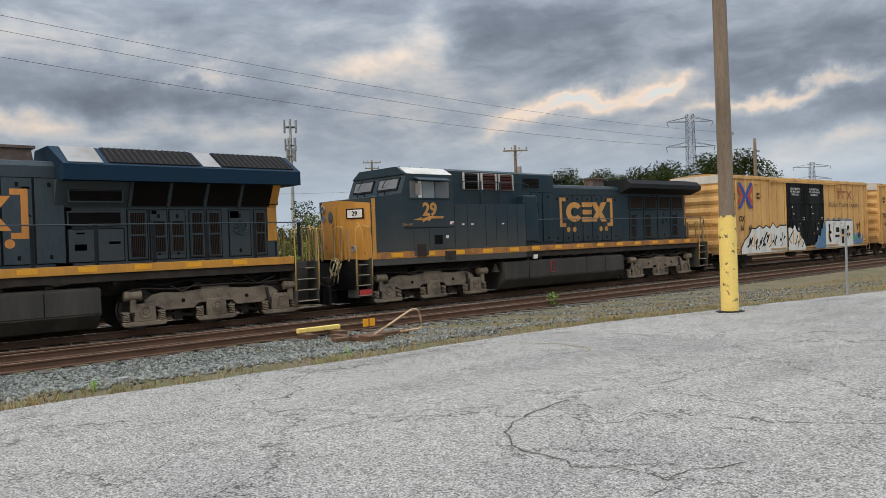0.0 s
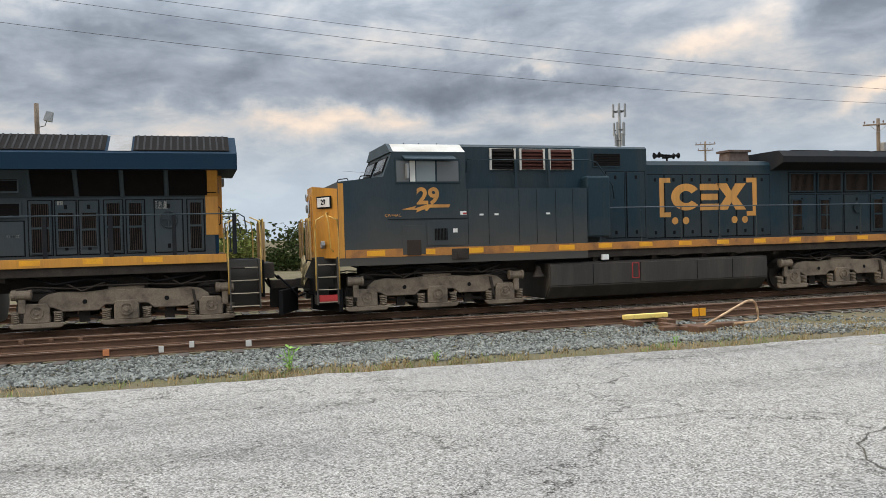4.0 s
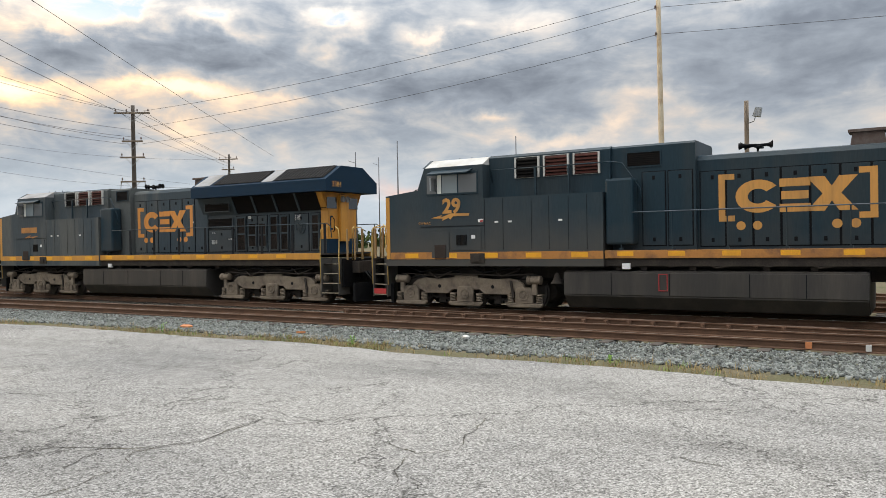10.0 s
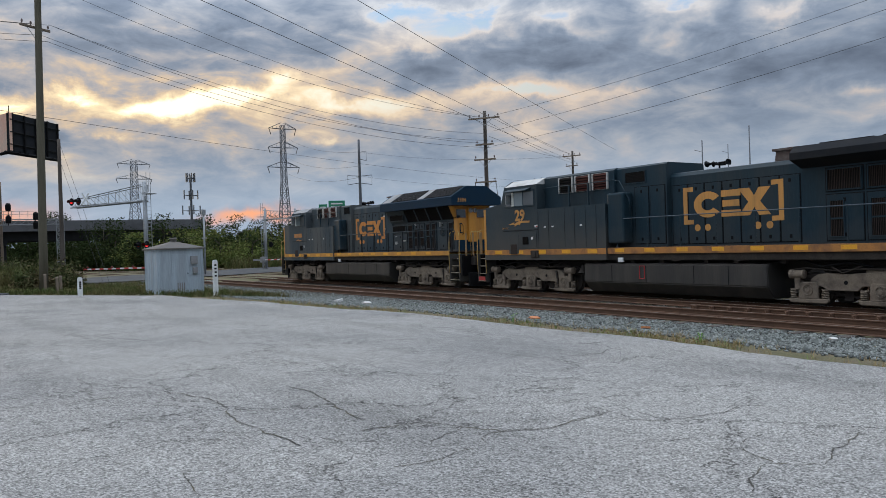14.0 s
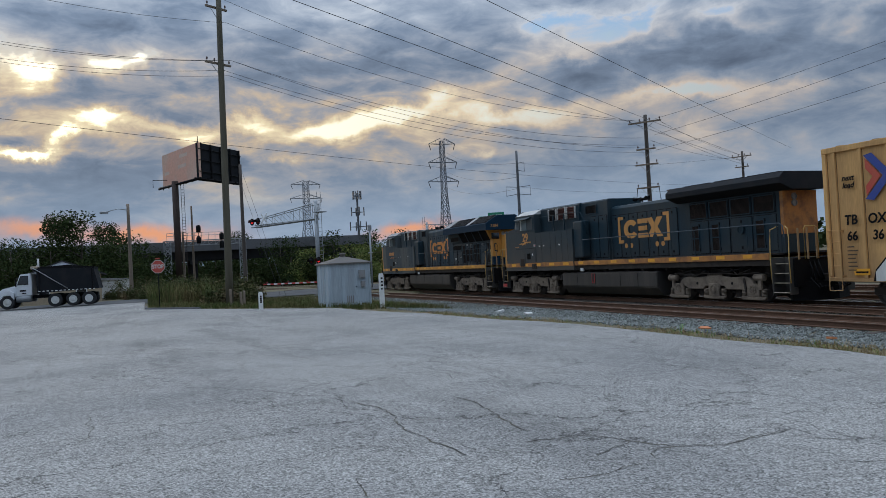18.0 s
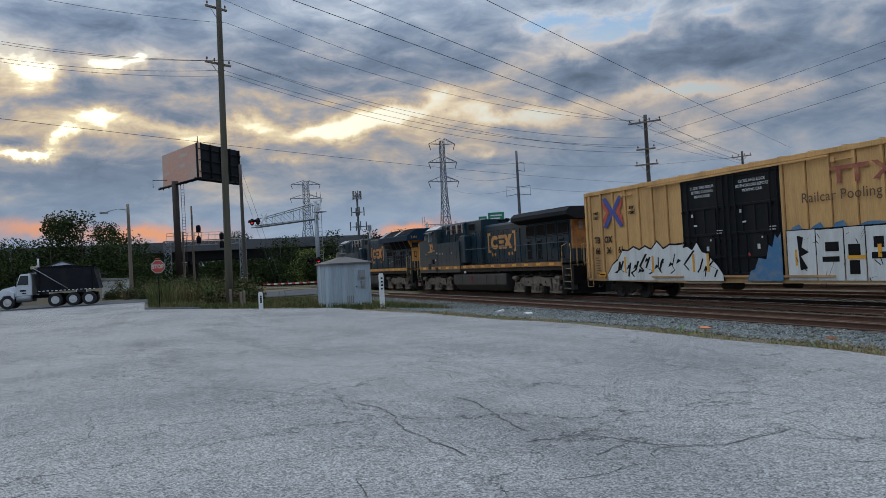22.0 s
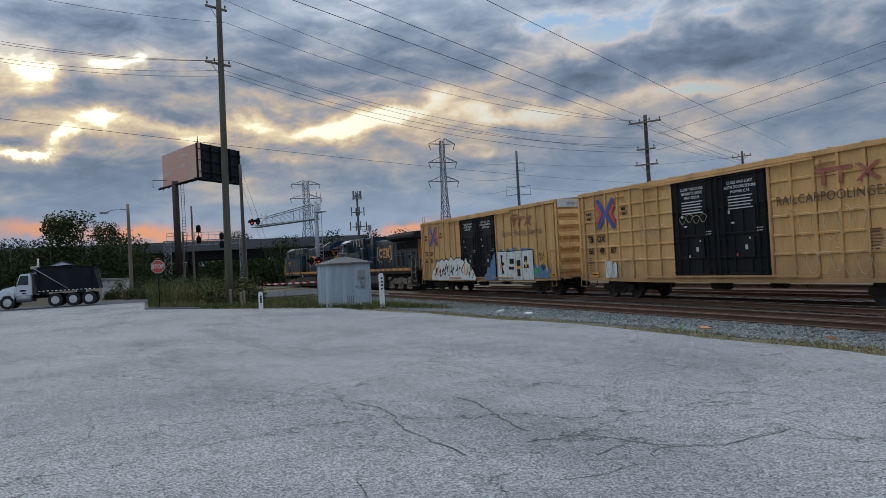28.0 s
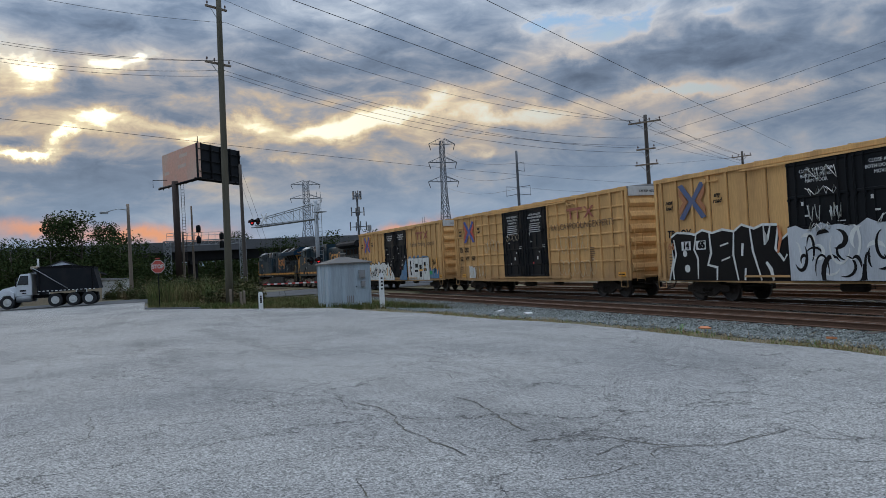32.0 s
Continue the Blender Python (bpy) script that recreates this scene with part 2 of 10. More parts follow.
def rod(bm, p0, p1, r0, r1=None, seg=8, caps=True):
    p0, p1 = Vector(p0), Vector(p1)
    d = p1 - p0
    r1 = r0 if r1 is None else r1
    q = d.to_track_quat("Z", "Y").to_matrix()
    rings = []
    for p, r in ((p0, r0), (p1, r1)):
        rings.append([bm.verts.new(p + q @ Vector((r * math.cos(2 * math.pi * i / seg), r * math.sin(2 * math.pi * i / seg), 0))) for i in range(seg)])
    for i in range(seg):
        f = bm.faces.new((rings[0][i], rings[0][(i + 1) % seg], rings[1][(i + 1) % seg], rings[1][i]))
        f.smooth = seg > 6
    if caps:
        bm.faces.new(rings[0][::-1]), bm.faces.new(rings[1])
    return bm


def tube(bm, pts, r, seg=6, r_end=None):
    """A bent pipe or cable through the given points."""
    pts = [Vector(p) for p in pts]
    rings = []
    n = len(pts)
    for i, p in enumerate(pts):
        d = (pts[min(i + 1, n - 1)] - pts[max(i - 1, 0)]).normalized()
        side = d.cross(Vector((0, 0, 1)))
        if side.length < 0.05:
            side = d.cross(Vector((0, 1, 0)))
        side.normalize()
        up = side.cross(d)
        rr = r if r_end is None else r + (r_end - r) * i / max(1, n - 1)
        rings.append([bm.verts.new(p + (side * math.cos(2 * math.pi * k / seg) + up * math.sin(2 * math.pi * k / seg)) * rr) for k in range(seg)])
    for a, b in zip(rings, rings[1:]):
        for k in range(seg):
            f = bm.faces.new((a[k], a[(k + 1) % seg], b[(k + 1) % seg], b[k]))
            f.smooth = True
    bm.faces.new(rings[0][::-1]), bm.faces.new(rings[-1])
    return bm


def lathe(bm, profile, seg=16, axis="y", centre=(0, 0, 0)):
    """Turn a list of (radius, along) round an axis."""
    cx, cy, cz = centre
    rings = []
    for r, w in profile:
        ring = []
        for i in range(seg):
            a = 2 * math.pi * i / seg
            c, s = r * math.cos(a), r * math.sin(a)
            ring.append(bm.verts.new({"y": (cx + c, cy + w, cz + s), "x": (cx + w, cy + c, cz + s), "z": (cx + c, cy + s, cz + w)}[axis]))
        rings.append(ring)
    fs = []
    for a, b in zip(rings, rings[1:]):
        for i in range(seg):
            fs.append(bm.faces.new((a[i], a[(i + 1) % seg], b[(i + 1) % seg], b[i])))
    fs.append(bm.faces.new(rings[0][::-1])), fs.append(bm.faces.new(rings[-1]))
    bmesh.ops.recalc_face_normals(bm, faces=fs)
    return bm


def sag(p0, p1, drop, n=14):
    """Points of a hanging wire."""
    p0, p1 = Vector(p0), Vector(p1)
    return [p0.lerp(p1, i / n) - Vector((0, 0, 4 * drop * (i / n) * (1 - i / n))) for i in range(n + 1)]


# ---- the plan ----
TRACK_Y, BEND = 21.96, -0.000404      # centre of the running track; its gentle bend west of x = 0


def track_y(x, off=0.0):
    return TRACK_Y + off + BEND * min(x, 0.0) ** 2


def track_turn(x):
    return math.degrees(math.atan(2 * BEND * min(x, 0.0)))


def ground_z(x, y):
    """The lot falls gently towards the tracks and the road."""
    return 0.52 - 0.02 * max(0.0, min(y, 12.0)) + 0.004 * max(-70.0, min(0.0, x))


def advance(t):
    """How far the train has rolled along the track by t seconds."""
    q = t / 16 - 1
    return ((((0.3423 * q - 0.0771) * q - 0.3448) * q - 4.254) * q - 53.522) * q - 49.2002


# ---- materials ----
def material(name, colour, rough=0.7, metal=0.0, spots=None, spot_amount=0.35, scale=3.0, grain=40.0, bump=0.15, vary=0.12, streak=False, emit=0.0, spec=0.5, edge=(0.45, 0.65)):
    """A painted, rusty, woody or stony surface: colour with fine grain, patches of a second colour, and relief."""
    m = bpy.data.materials.new(name)
    m.use_nodes = True
    nt = m.node_tree
    N, L = nt.nodes.new, nt.links.new
    b = nt.nodes["Principled BSDF"]
    b.inputs["Roughness"].default_value, b.inputs["Metallic"].default_value = rough, metal
    b.inputs["Specular IOR Level"].default_value = spec
    tc = N("ShaderNodeTexCoord")
    mp = N("ShaderNodeMapping")
    L(tc.outputs["Object"], mp.inputs[0])
    if streak:
        mp.inputs["Scale"].default_value = (1, 1, 0.12)
    n1, n2 = N("ShaderNodeTexNoise"), N("ShaderNodeTexNoise")
    for n, sc, de in ((n1, scale, 6), (n2, grain, 4)):
        L(mp.outputs[0], n.inputs["Vector"])
        n.inputs["Scale"].default_value, n.inputs["Detail"].default_value = sc, de
        n.inputs["Roughness"].default_value = 0.6
    r = N("ShaderNodeValToRGB")
    r.color_ramp.elements[0].position, r.color_ramp.elements[1].position = edge
    L(n1.outputs[0], r.inputs[0])
    amt = N("ShaderNodeMath")
    amt.operation = "MULTIPLY"
    L(r.outputs[0], amt.inputs[0])
    amt.inputs[1].default_value = spot_amount
    mix = N("ShaderNodeMixRGB")
    mix.inputs[1].default_value = (*colour, 1)
    mix.inputs[2].default_value = (*(spots or [c * 0.6 for c in colour]), 1)
    L(amt.outputs[0], mix.inputs[0])
    g = N("ShaderNodeMapRange")
    g.inputs[1].default_value, g.inputs[2].default_value = 0.25, 0.75
    g.inputs[3].default_value, g.inputs[4].default_value = 1 - vary, 1 + vary
    L(n2.outputs[0], g.inputs[0])
    mul = N("ShaderNodeVectorMath")
    mul.operation = "SCALE"
    L(mix.outputs[0], mul.inputs[0]), L(g.outputs[0], mul.inputs["Scale"])
    L(mul.outputs[0], b.inputs["Base Color"])
    rr = N("ShaderNodeMapRange")
    rr.inputs[3].default_value, rr.inputs[4].default_value = max(0.05, rough - 0.1), min(1, rough + 0.12)
    L(n1.outputs[0], rr.inputs[0]), L(rr.outputs[0], b.inputs["Roughness"])
    if bump:
        bp = N("ShaderNodeBump")
        bp.inputs["Strength"].default_value, bp.inputs["Distance"].default_value = bump, 0.02
        L(n2.outputs[0], bp.inputs["Height"]), L(bp.outputs[0], b.inputs["Normal"])
    if emit:
        b.inputs["Emission Color"].default_value = (*colour, 1)
        b.inputs["Emission Strength"].default_value = emit
    return m


M = {}
M["asphalt"] = material("worn_asphalt", (0.262, 0.252, 0.236), 0.92, spots=(0.195, 0.190, 0.183), spot_amount=0.8, scale=0.22, grain=1.7, bump=0.0, vary=0.06, spec=0.02)
M["gravel_bed"] = material("gravel_bed", (0.16, 0.16, 0.15), 0.95, spots=(0.22, 0.17, 0.11), spot_amount=0.6, scale=0.8, grain=30, bump=0.8, vary=0.4)
M["dirt"] = material("dry_ground", (0.14, 0.115, 0.075), 0.95, spots=(0.085, 0.092, 0.042), spot_amount=0.7, scale=0.6, grain=25, bump=0.6, vary=0.35, spec=0.1)
M["stone"] = material("ballast_stone", (0.118, 0.126, 0.115), 0.85, spots=(0.10, 0.11, 0.105), spot_amount=0.6, scale=6, grain=40, bump=0.2)
M["rail_rust"] = material("rusty_rail", (0.105, 0.060, 0.040), 0.8, spots=(0.16, 0.088, 0.056), spot_amount=0.6, scale=2.5, grain=60, bump=0.3, vary=0.25, spec=0.2)
M["rail_top"] = material("polished_rail_head", (0.55, 0.53, 0.5), 0.25, 1.0, spots=(0.3, 0.25, 0.2), scale=4, bump=0.05)
M["tie"] = material("creosoted_timber", (0.06, 0.05, 0.042), 0.9, spots=(0.13, 0.10, 0.08), spot_amount=0.6, scale=5, grain=50, bump=0.5, vary=0.3)
M["navy"] = material("dusty_navy_paint", (0.0125, 0.031, 0.043), 0.45, spots=(0.030, 0.039, 0.042), spot_amount=0.7, scale=0.9, grain=30, bump=0.04, vary=0.14, streak=True, spec=0.2)
M["slate"] = material("faded_grey_paint", (0.040, 0.058, 0.068), 0.6, spots=(0.056, 0.063, 0.066), spot_amount=0.7, scale=0.8, grain=30, bump=0.04, streak=True, spec=0.25)
M["faded"] = material("sun_bleached_navy", (0.085, 0.092, 0.090), 0.7, spots=(0.040, 0.058, 0.070), spot_amount=0.9, scale=0.55, grain=26, bump=0.05, vary=0.16, streak=True, spec=0.2, edge=(0.46, 0.58))
M["grille_bar"] = material("rusty_grille_bar", (0.040, 0.030, 0.025), 0.85, spots=(0.075, 0.055, 0.045), scale=3, bump=0.1, spec=0.15)
M["gold"] = material("golden_yellow_paint", (0.56, 0.25, 0.035), 0.5, spots=(0.34, 0.15, 0.04), spot_amount=0.5, scale=2, grain=25, bump=0.05, streak=True)
M["stripe"] = material("reflective_stripe", (0.78, 0.36, 0.02), 0.4, spots=(0.45, 0.2, 0.03), spot_amount=0.4, scale=2, bump=0.03)
M["under"] = material("grimy_underframe", (0.036, 0.030, 0.026), 0.85, spots=(0.07, 0.057, 0.046), spot_amount=0.6, scale=2.5, grain=30, bump=0.3, vary=0.25, spec=0.2)
M["tank"] = material("fuel_tank_black", (0.040, 0.037, 0.034), 0.55, spots=(0.082, 0.071, 0.060), spot_amount=0.75, scale=1.0, grain=20, bump=0.06, streak=True, spec=0.3)
M["black"] = material("black_steel", (0.006, 0.006, 0.007), 0.6, spots=(0.016, 0.015, 0.014), scale=2, bump=0.1, spec=0.12)
M["grille"] = material("dark_grille", (0.0055, 0.0045, 0.004), 0.85, spots=(0.016, 0.011, 0.009), scale=3, bump=0.2, spec=0.15)
M["white"] = material("white_paint", (0.72, 0.72, 0.70), 0.6, spots=(0.5, 0.48, 0.45), spot_amount=0.5, scale=3, bump=0.05)
M["box_yellow"] = material("boxcar_yellow", (0.66, 0.385, 0.148), 0.75, spots=(0.42, 0.24, 0.10), spot_amount=0.6, scale=1.1, grain=22, bump=0.05, vary=0.15, streak=True, spec=0.2)
M["door_black"] = material("boxcar_door_black", (0.0095, 0.0105, 0.012), 0.6, spots=(0.024, 0.024, 0.024), scale=2, bump=0.05, streak=True, spec=0.12)
M["wood"] = material("weathered_pole_wood", (0.20, 0.155, 0.115), 0.9, spots=(0.11, 0.085, 0.065), spot_amount=0.7, scale=4, grain=60, bump=0.5, vary=0.25, streak=True)
M["galv"] = material("galvanised_steel", (0.30, 0.315, 0.325), 0.5, 0.5, spots=(0.22, 0.22, 0.22), scale=4, bump=0.05)
M["shed"] = material("pale_grey_shed_paint", (0.36, 0.42, 0.46), 0.6, spots=(0.24, 0.26, 0.27), spot_amount=0.6, scale=1.6, grain=20, bump=0.05, streak=True)
M["leaf"] = material("foliage", (0.030, 0.046, 0.016), 0.9, spots=(0.050, 0.052, 0.017), spot_amount=0.8, scale=1.2, grain=10, bump=0, vary=0.4, spec=0.05)
M["concrete"] = material("bridge_concrete", (0.28, 0.27, 0.26), 0.9, spots=(0.18, 0.17, 0.16), spot_amount=0.6, scale=0.3, grain=8, bump=0.2)
M["road"] = material("road_asphalt", (0.085, 0.085, 0.086), 0.98, spots=(0.12, 0.12, 0.118), spot_amount=0.6, scale=0.25, grain=30, bump=0.3, vary=0.2, spec=0.02)
M["stone_brown"] = material("rust_stained_stone", (0.078, 0.068, 0.058), 0.9, spots=(0.12, 0.104, 0.088), spot_amount=0.7, scale=5, grain=30, bump=0.2, vary=0.3)
M["rail_worn"] = material("dull_rail_head", (0.24, 0.17, 0.13), 0.5, 0.4, spots=(0.16, 0.09, 0.06), spot_amount=0.6, scale=3, bump=0.05)
M["straw"] = material("dry_straw", (0.30, 0.22, 0.11), 0.9, spots=(0.18, 0.14, 0.06), spot_amount=0.7, scale=1.5, grain=8, bump=0, spec=0.05)
M["grass"] = material("green_grass", (0.13, 0.20, 0.045), 0.8, spots=(0.20, 0.24, 0.06), spot_amount=0.7, scale=1.5, grain=8, bump=0)
M["grass_mixed"] = material("uncut_grass", (0.070, 0.088, 0.030), 0.95, spots=(0.17, 0.13, 0.065), spot_amount=0.9, scale=0.6, grain=8, bump=0, spec=0.02)
M["wheel"] = material("wheel_steel", (0.075, 0.065, 0.058), 0.6, 0.3, spots=(0.14, 0.12, 0.10), spot_amount=0.5, scale=4, bump=0.1)
M["truck_dust"] = material("dust_caked_casting", (0.215, 0.172, 0.130), 0.9, spots=(0.095, 0.077, 0.062), spot_amount=0.8, scale=2.2, grain=35, bump=0.35, vary=0.3, spec=0.15)
M["worn_steel"] = material("worn_tread_edge", (0.42, 0.36, 0.26), 0.6, 0.1, scale=8, bump=0.05)
M["gold_worn"] = material("rust_stained_yellow", (0.42, 0.175, 0.04), 0.65, spots=(0.17, 0.08, 0.04), spot_amount=0.8, scale=2.4, grain=30, bump=0.1)
M["gold_rail"] = material("yellow_grab_rail", (0.55, 0.36, 0.10), 0.55, spots=(0.3, 0.2, 0.09), spot_amount=0.6, scale=6, bump=0.05)
M["gold_paint"] = material("gold_lettering", (0.56, 0.26, 0.06), 0.6, spots=(0.30, 0.16, 0.06), spot_amount=0.6, scale=3, grain=20, bump=0.02, streak=True)
M["gold_bright"] = material("orange_lettering", (0.62, 0.24, 0.045), 0.55, spots=(0.4, 0.17, 0.05), spot_amount=0.5, scale=3, bump=0.02, streak=True)
M["navy_dusty"] = material("dust_filmed_navy", (0.018, 0.036, 0.047), 0.6, spots=(0.032, 0.044, 0.050), spot_amount=0.8, scale=0.7, grain=30, bump=0.04, streak=True, spec=0.25)
M["navy_clean"] = material("clean_navy", (0.005, 0.024, 0.048), 0.7, spots=(0.012, 0.028, 0.042), scale=1, bump=0.03, spec=0.15)
M["black_dust"] = material("sooty_black", (0.013, 0.015, 0.018), 0.8, spots=(0.034, 0.031, 0.029), scale=1.5, bump=0.08, spec=0.15)
M["galv_dull"] = material("dull_sheet_metal", (0.27, 0.27, 0.27), 0.6, 0.2, spots=(0.18, 0.16, 0.14), spot_amount=0.6, scale=1.5, bump=0.05)
M["stack_rust"] = material("heat_rusted_steel", (0.09, 0.06, 0.05), 0.8, spots=(0.2, 0.18, 0.16), scale=4, bump=0.2)
M["rail_grey"] = material("grey_blue_rail", (0.045, 0.065, 0.085), 0.5, scale=6, bump=0.03)
M["cable_tan"] = material("tan_rope", (0.42, 0.34, 0.19), 0.8, scale=20, bump=0.2)
M["red"] = material("red_enamel", (0.42, 0.03, 0.03), 0.5, scale=5, bump=0.03)
M["box_roof"] = material("ochre_roof", (0.46, 0.27, 0.08), 0.7, spots=(0.32, 0.27, 0.2), spot_amount=0.6, scale=1.2, bump=0.05)
M["white_dull"] = material("weathered_white", (0.55, 0.55, 0.53), 0.7, spots=(0.42, 0.38, 0.32), spot_amount=0.6, scale=1.6, bump=0.04, streak=True)
M["mark_blue"] = material("emblem_blue", (0.03, 0.06, 0.28), 0.6, spots=(0.10, 0.09, 0.2), scale=3, bump=0.02)
M["mark_red"] = material("emblem_red", (0.50, 0.06, 0.04), 0.6, spots=(0.45, 0.16, 0.08), scale=3, bump=0.02)
M["mark_blue_dull"] = material("faded_blue", (0.07, 0.10, 0.20), 0.7, spots=(0.2, 0.16, 0.14), scale=3, bump=0.02)
M["mark_rust"] = material("faded_red", (0.42, 0.17, 0.07), 0.7, scale=3, bump=0.02)
M["mark_faded"] = material("faded_maroon", (0.30, 0.07, 0.05), 0.7, spots=(0.45, 0.22, 0.08), spot_amount=0.7, scale=2.5, bump=0.02)
M["mark_brown"] = material("brown_lettering", (0.10, 0.06, 0.035), 0.7, spots=(0.25, 0.14, 0.05), spot_amount=0.5, scale=4, bump=0.02)
M["spray_white"] = material("white_spray_paint", (0.66, 0.66, 0.62), 0.7, spots=(0.45, 0.42, 0.36), spot_amount=0.5, scale=2.5, bump=0.02, streak=True)
M["spray_blue"] = material("blue_spray_paint", (0.06, 0.17, 0.31), 0.7, spots=(0.19, 0.22, 0.24), spot_amount=0.8, scale=2.5, bump=0.02)
M["spray_green"] = material("green_spray_paint", (0.03, 0.35, 0.12), 0.7, scale=3, bump=0.02)
M["spray_grey"] = material("silver_spray_paint", (0.42, 0.44, 0.46), 0.55, spots=(0.2, 0.21, 0.22), spot_amount=0.7, scale=1.8, bump=0.02)
M["rib_dark"] = material("dark_rib", (0.010, 0.0105, 0.012), 0.7, scale=3, bump=0, spec=0.2)
M["post_tan"] = material("tan_weathered_post", (0.34, 0.22, 0.10), 0.75, spots=(0.2, 0.13, 0.07), spot_amount=0.7, scale=5, bump=0.1, streak=True)
M["porcelain"] = material("brown_porcelain", (0.10, 0.06, 0.05), 0.3, scale=6, bump=0)
M["wire"] = material("black_wire", (0.03, 0.03, 0.032), 0.6, scale=5, bump=0)
M["pylon"] = material("pylon_steel", (0.10, 0.11, 0.125), 0.7, 0.2, scale=1, bump=0)
M["bark"] = material("bark", (0.075, 0.06, 0.045), 0.95, scale=5, grain=20, bump=0.4, vary=0.3)
M["yellow_chipped"] = material("chipped_yellow_paint", (0.78, 0.58, 0.17), 0.65, spots=(0.16, 0.12, 0.08), spot_amount=0.95, scale=7, grain=40, bump=0.2, edge=(0.60, 0.63))
M["orange"] = material("bright_orange", (0.80, 0.34, 0.01), 0.5, spots=(0.6, 0.3, 0.05), scale=6, bump=0.02)
M["orange_rust"] = material("orange_rust", (0.55, 0.20, 0.08), 0.8, scale=6, bump=0.1)
M["lever_tan"] = material("tan_paint_rust", (0.52, 0.36, 0.22), 0.7, spots=(0.22, 0.10, 0.05), spot_amount=0.8, scale=9, bump=0.1)
M["weed"] = material("weed_green", (0.16, 0.34, 0.05), 0.7, spots=(0.25, 0.36, 0.07), scale=6, bump=0)
M["shed_roof"] = material("shed_roof_metal", (0.13, 0.12, 0.11), 0.8, spots=(0.19, 0.15, 0.11), scale=1.5, bump=0.1, spec=0.15)
M["stop_red"] = material("faded_stop_red", (0.42, 0.055, 0.04), 0.55, spots=(0.5, 0.16, 0.1), scale=4, bump=0)
M["red_lens"] = material("dark_red_lens", (0.16, 0.008, 0.008), 0.2, scale=4, bump=0)
M["red_lit"] = material("lit_red_lens", (1.0, 0.03, 0.03), 0.3, scale=4, bump=0, emit=1.6)
M["gate_red"] = material("gate_red", (0.50, 0.05, 0.04), 0.5, scale=4, bump=0)
M["wood_green"] = material("mossy_pole_wood", (0.095, 0.083, 0.056), 0.9, spots=(0.058, 0.054, 0.034), spot_amount=0.7, scale=3, grain=50, bump=0.4, streak=True)
M["galv_dark"] = material("dark_galvanised", (0.10, 0.105, 0.115), 0.6, 0.2, scale=3, bump=0)
M["pale_pole"] = material("pale_stained_pole", (0.56, 0.47, 0.34), 0.7, spots=(0.36, 0.22, 0.12), spot_amount=0.7, scale=1.2, grain=20, bump=0.1)
M["poster"] = material("sun_faded_poster", (0.70, 0.38, 0.27), 0.6, spots=(0.60, 0.46, 0.36), spot_amount=0.8, scale=0.16, grain=3, bump=0)
M["poster_pale"] = material("poster_pale", (0.66, 0.5, 0.4), 0.6, scale=1, bump=0)
M["rust_steel"] = material("brown_steel_column", (0.052, 0.038, 0.032), 0.8, scale=1, bump=0.1, spec=0.15)
M["girder"] = material("dark_girder", (0.03, 0.03, 0.032), 0.9, scale=0.6, bump=0.1, spec=0.1)
M["siding"] = material("pale_siding", (0.58, 0.62, 0.68), 0.7, scale=2, bump=0.05)
M["shingle"] = material("dark_shingle", (0.05, 0.05, 0.052), 0.9, scale=3, grain=12, bump=0.3)
M["sign_green"] = material("highway_green", (0.02, 0.20, 0.11), 0.5, scale=2, bump=0)
M["tan_cloth"] = material("tan_canvas", (0.32, 0.26, 0.18), 0.9, scale=4, bump=0.1)
M["truck_white"] = material("truck_white_paint", (0.62, 0.64, 0.66), 0.35, spots=(0.45, 0.44, 0.42), scale=2, bump=0.01)
M["car_grey"] = material("car_grey_paint", (0.30, 0.32, 0.35), 0.35, scale=2, bump=0)
M["rubber"] = material("tyre_rubber", (0.02, 0.02, 0.021), 0.85, scale=5, bump=0.1)
# yellow-green leaves, lightened so that the colour itself carries the sunlight
M["leaf_sunlit"] = material("sunlit_yellow_green_foliage", (0.105, 0.135, 0.038), 0.9, spots=(0.17, 0.15, 0.05), spot_amount=0.8, scale=1.2, grain=10, bump=0, vary=0.4, spec=0.05)
M["crack_dirt"] = material("dirt_filled_crack", (0.05, 0.046, 0.04), 0.95, spots=(0.10, 0.085, 0.05), spot_amount=0.6, scale=3, grain=60, bump=0)
M["crack_weed"] = material("dry_moss_in_crack", (0.17, 0.14, 0.06), 0.95, spots=(0.10, 0.085, 0.05), spot_amount=0.6, scale=3, grain=60, bump=0)
M["parapet"] = material("stained_parapet_concrete", (0.13, 0.13, 0.135), 0.95, spots=(0.08, 0.08, 0.08), spot_amount=0.7, scale=0.4, grain=8, bump=0.2, spec=0.1)
M["cab_white"] = material("dirty_white_roof", (0.50, 0.49, 0.46), 0.6, spots=(0.36, 0.33, 0.28), spot_amount=0.6, scale=1.5, bump=0.05)
M["spray_faint"] = material("faint_chalky_spray", (0.56, 0.47, 0.33), 0.8, spots=(0.5, 0.33, 0.15), spot_amount=0.8, scale=3, bump=0)
M["wood_dark"] = material("dark_pole_wood", (0.085, 0.068, 0.055), 0.9, spots=(0.05, 0.042, 0.035), spot_amount=0.7, scale=4, grain=60, bump=0.4, vary=0.25, streak=True)
M["louvre_red"] = material("dark_red_louvre", (0.06, 0.018, 0.013), 0.8, spots=(0.025, 0.010, 0.008), spot_amount=0.6, scale=4, bump=0.1, spec=0.2)
# dark brown that stands in for the shadow lines along the boxcar posts
M["seam_shade"] = material("painted_seam_shade", (0.10, 0.055, 0.028), 0.9, spots=(0.22, 0.12, 0.05), spot_amount=0.7, scale=3, grain=20, bump=0.05, streak=True)
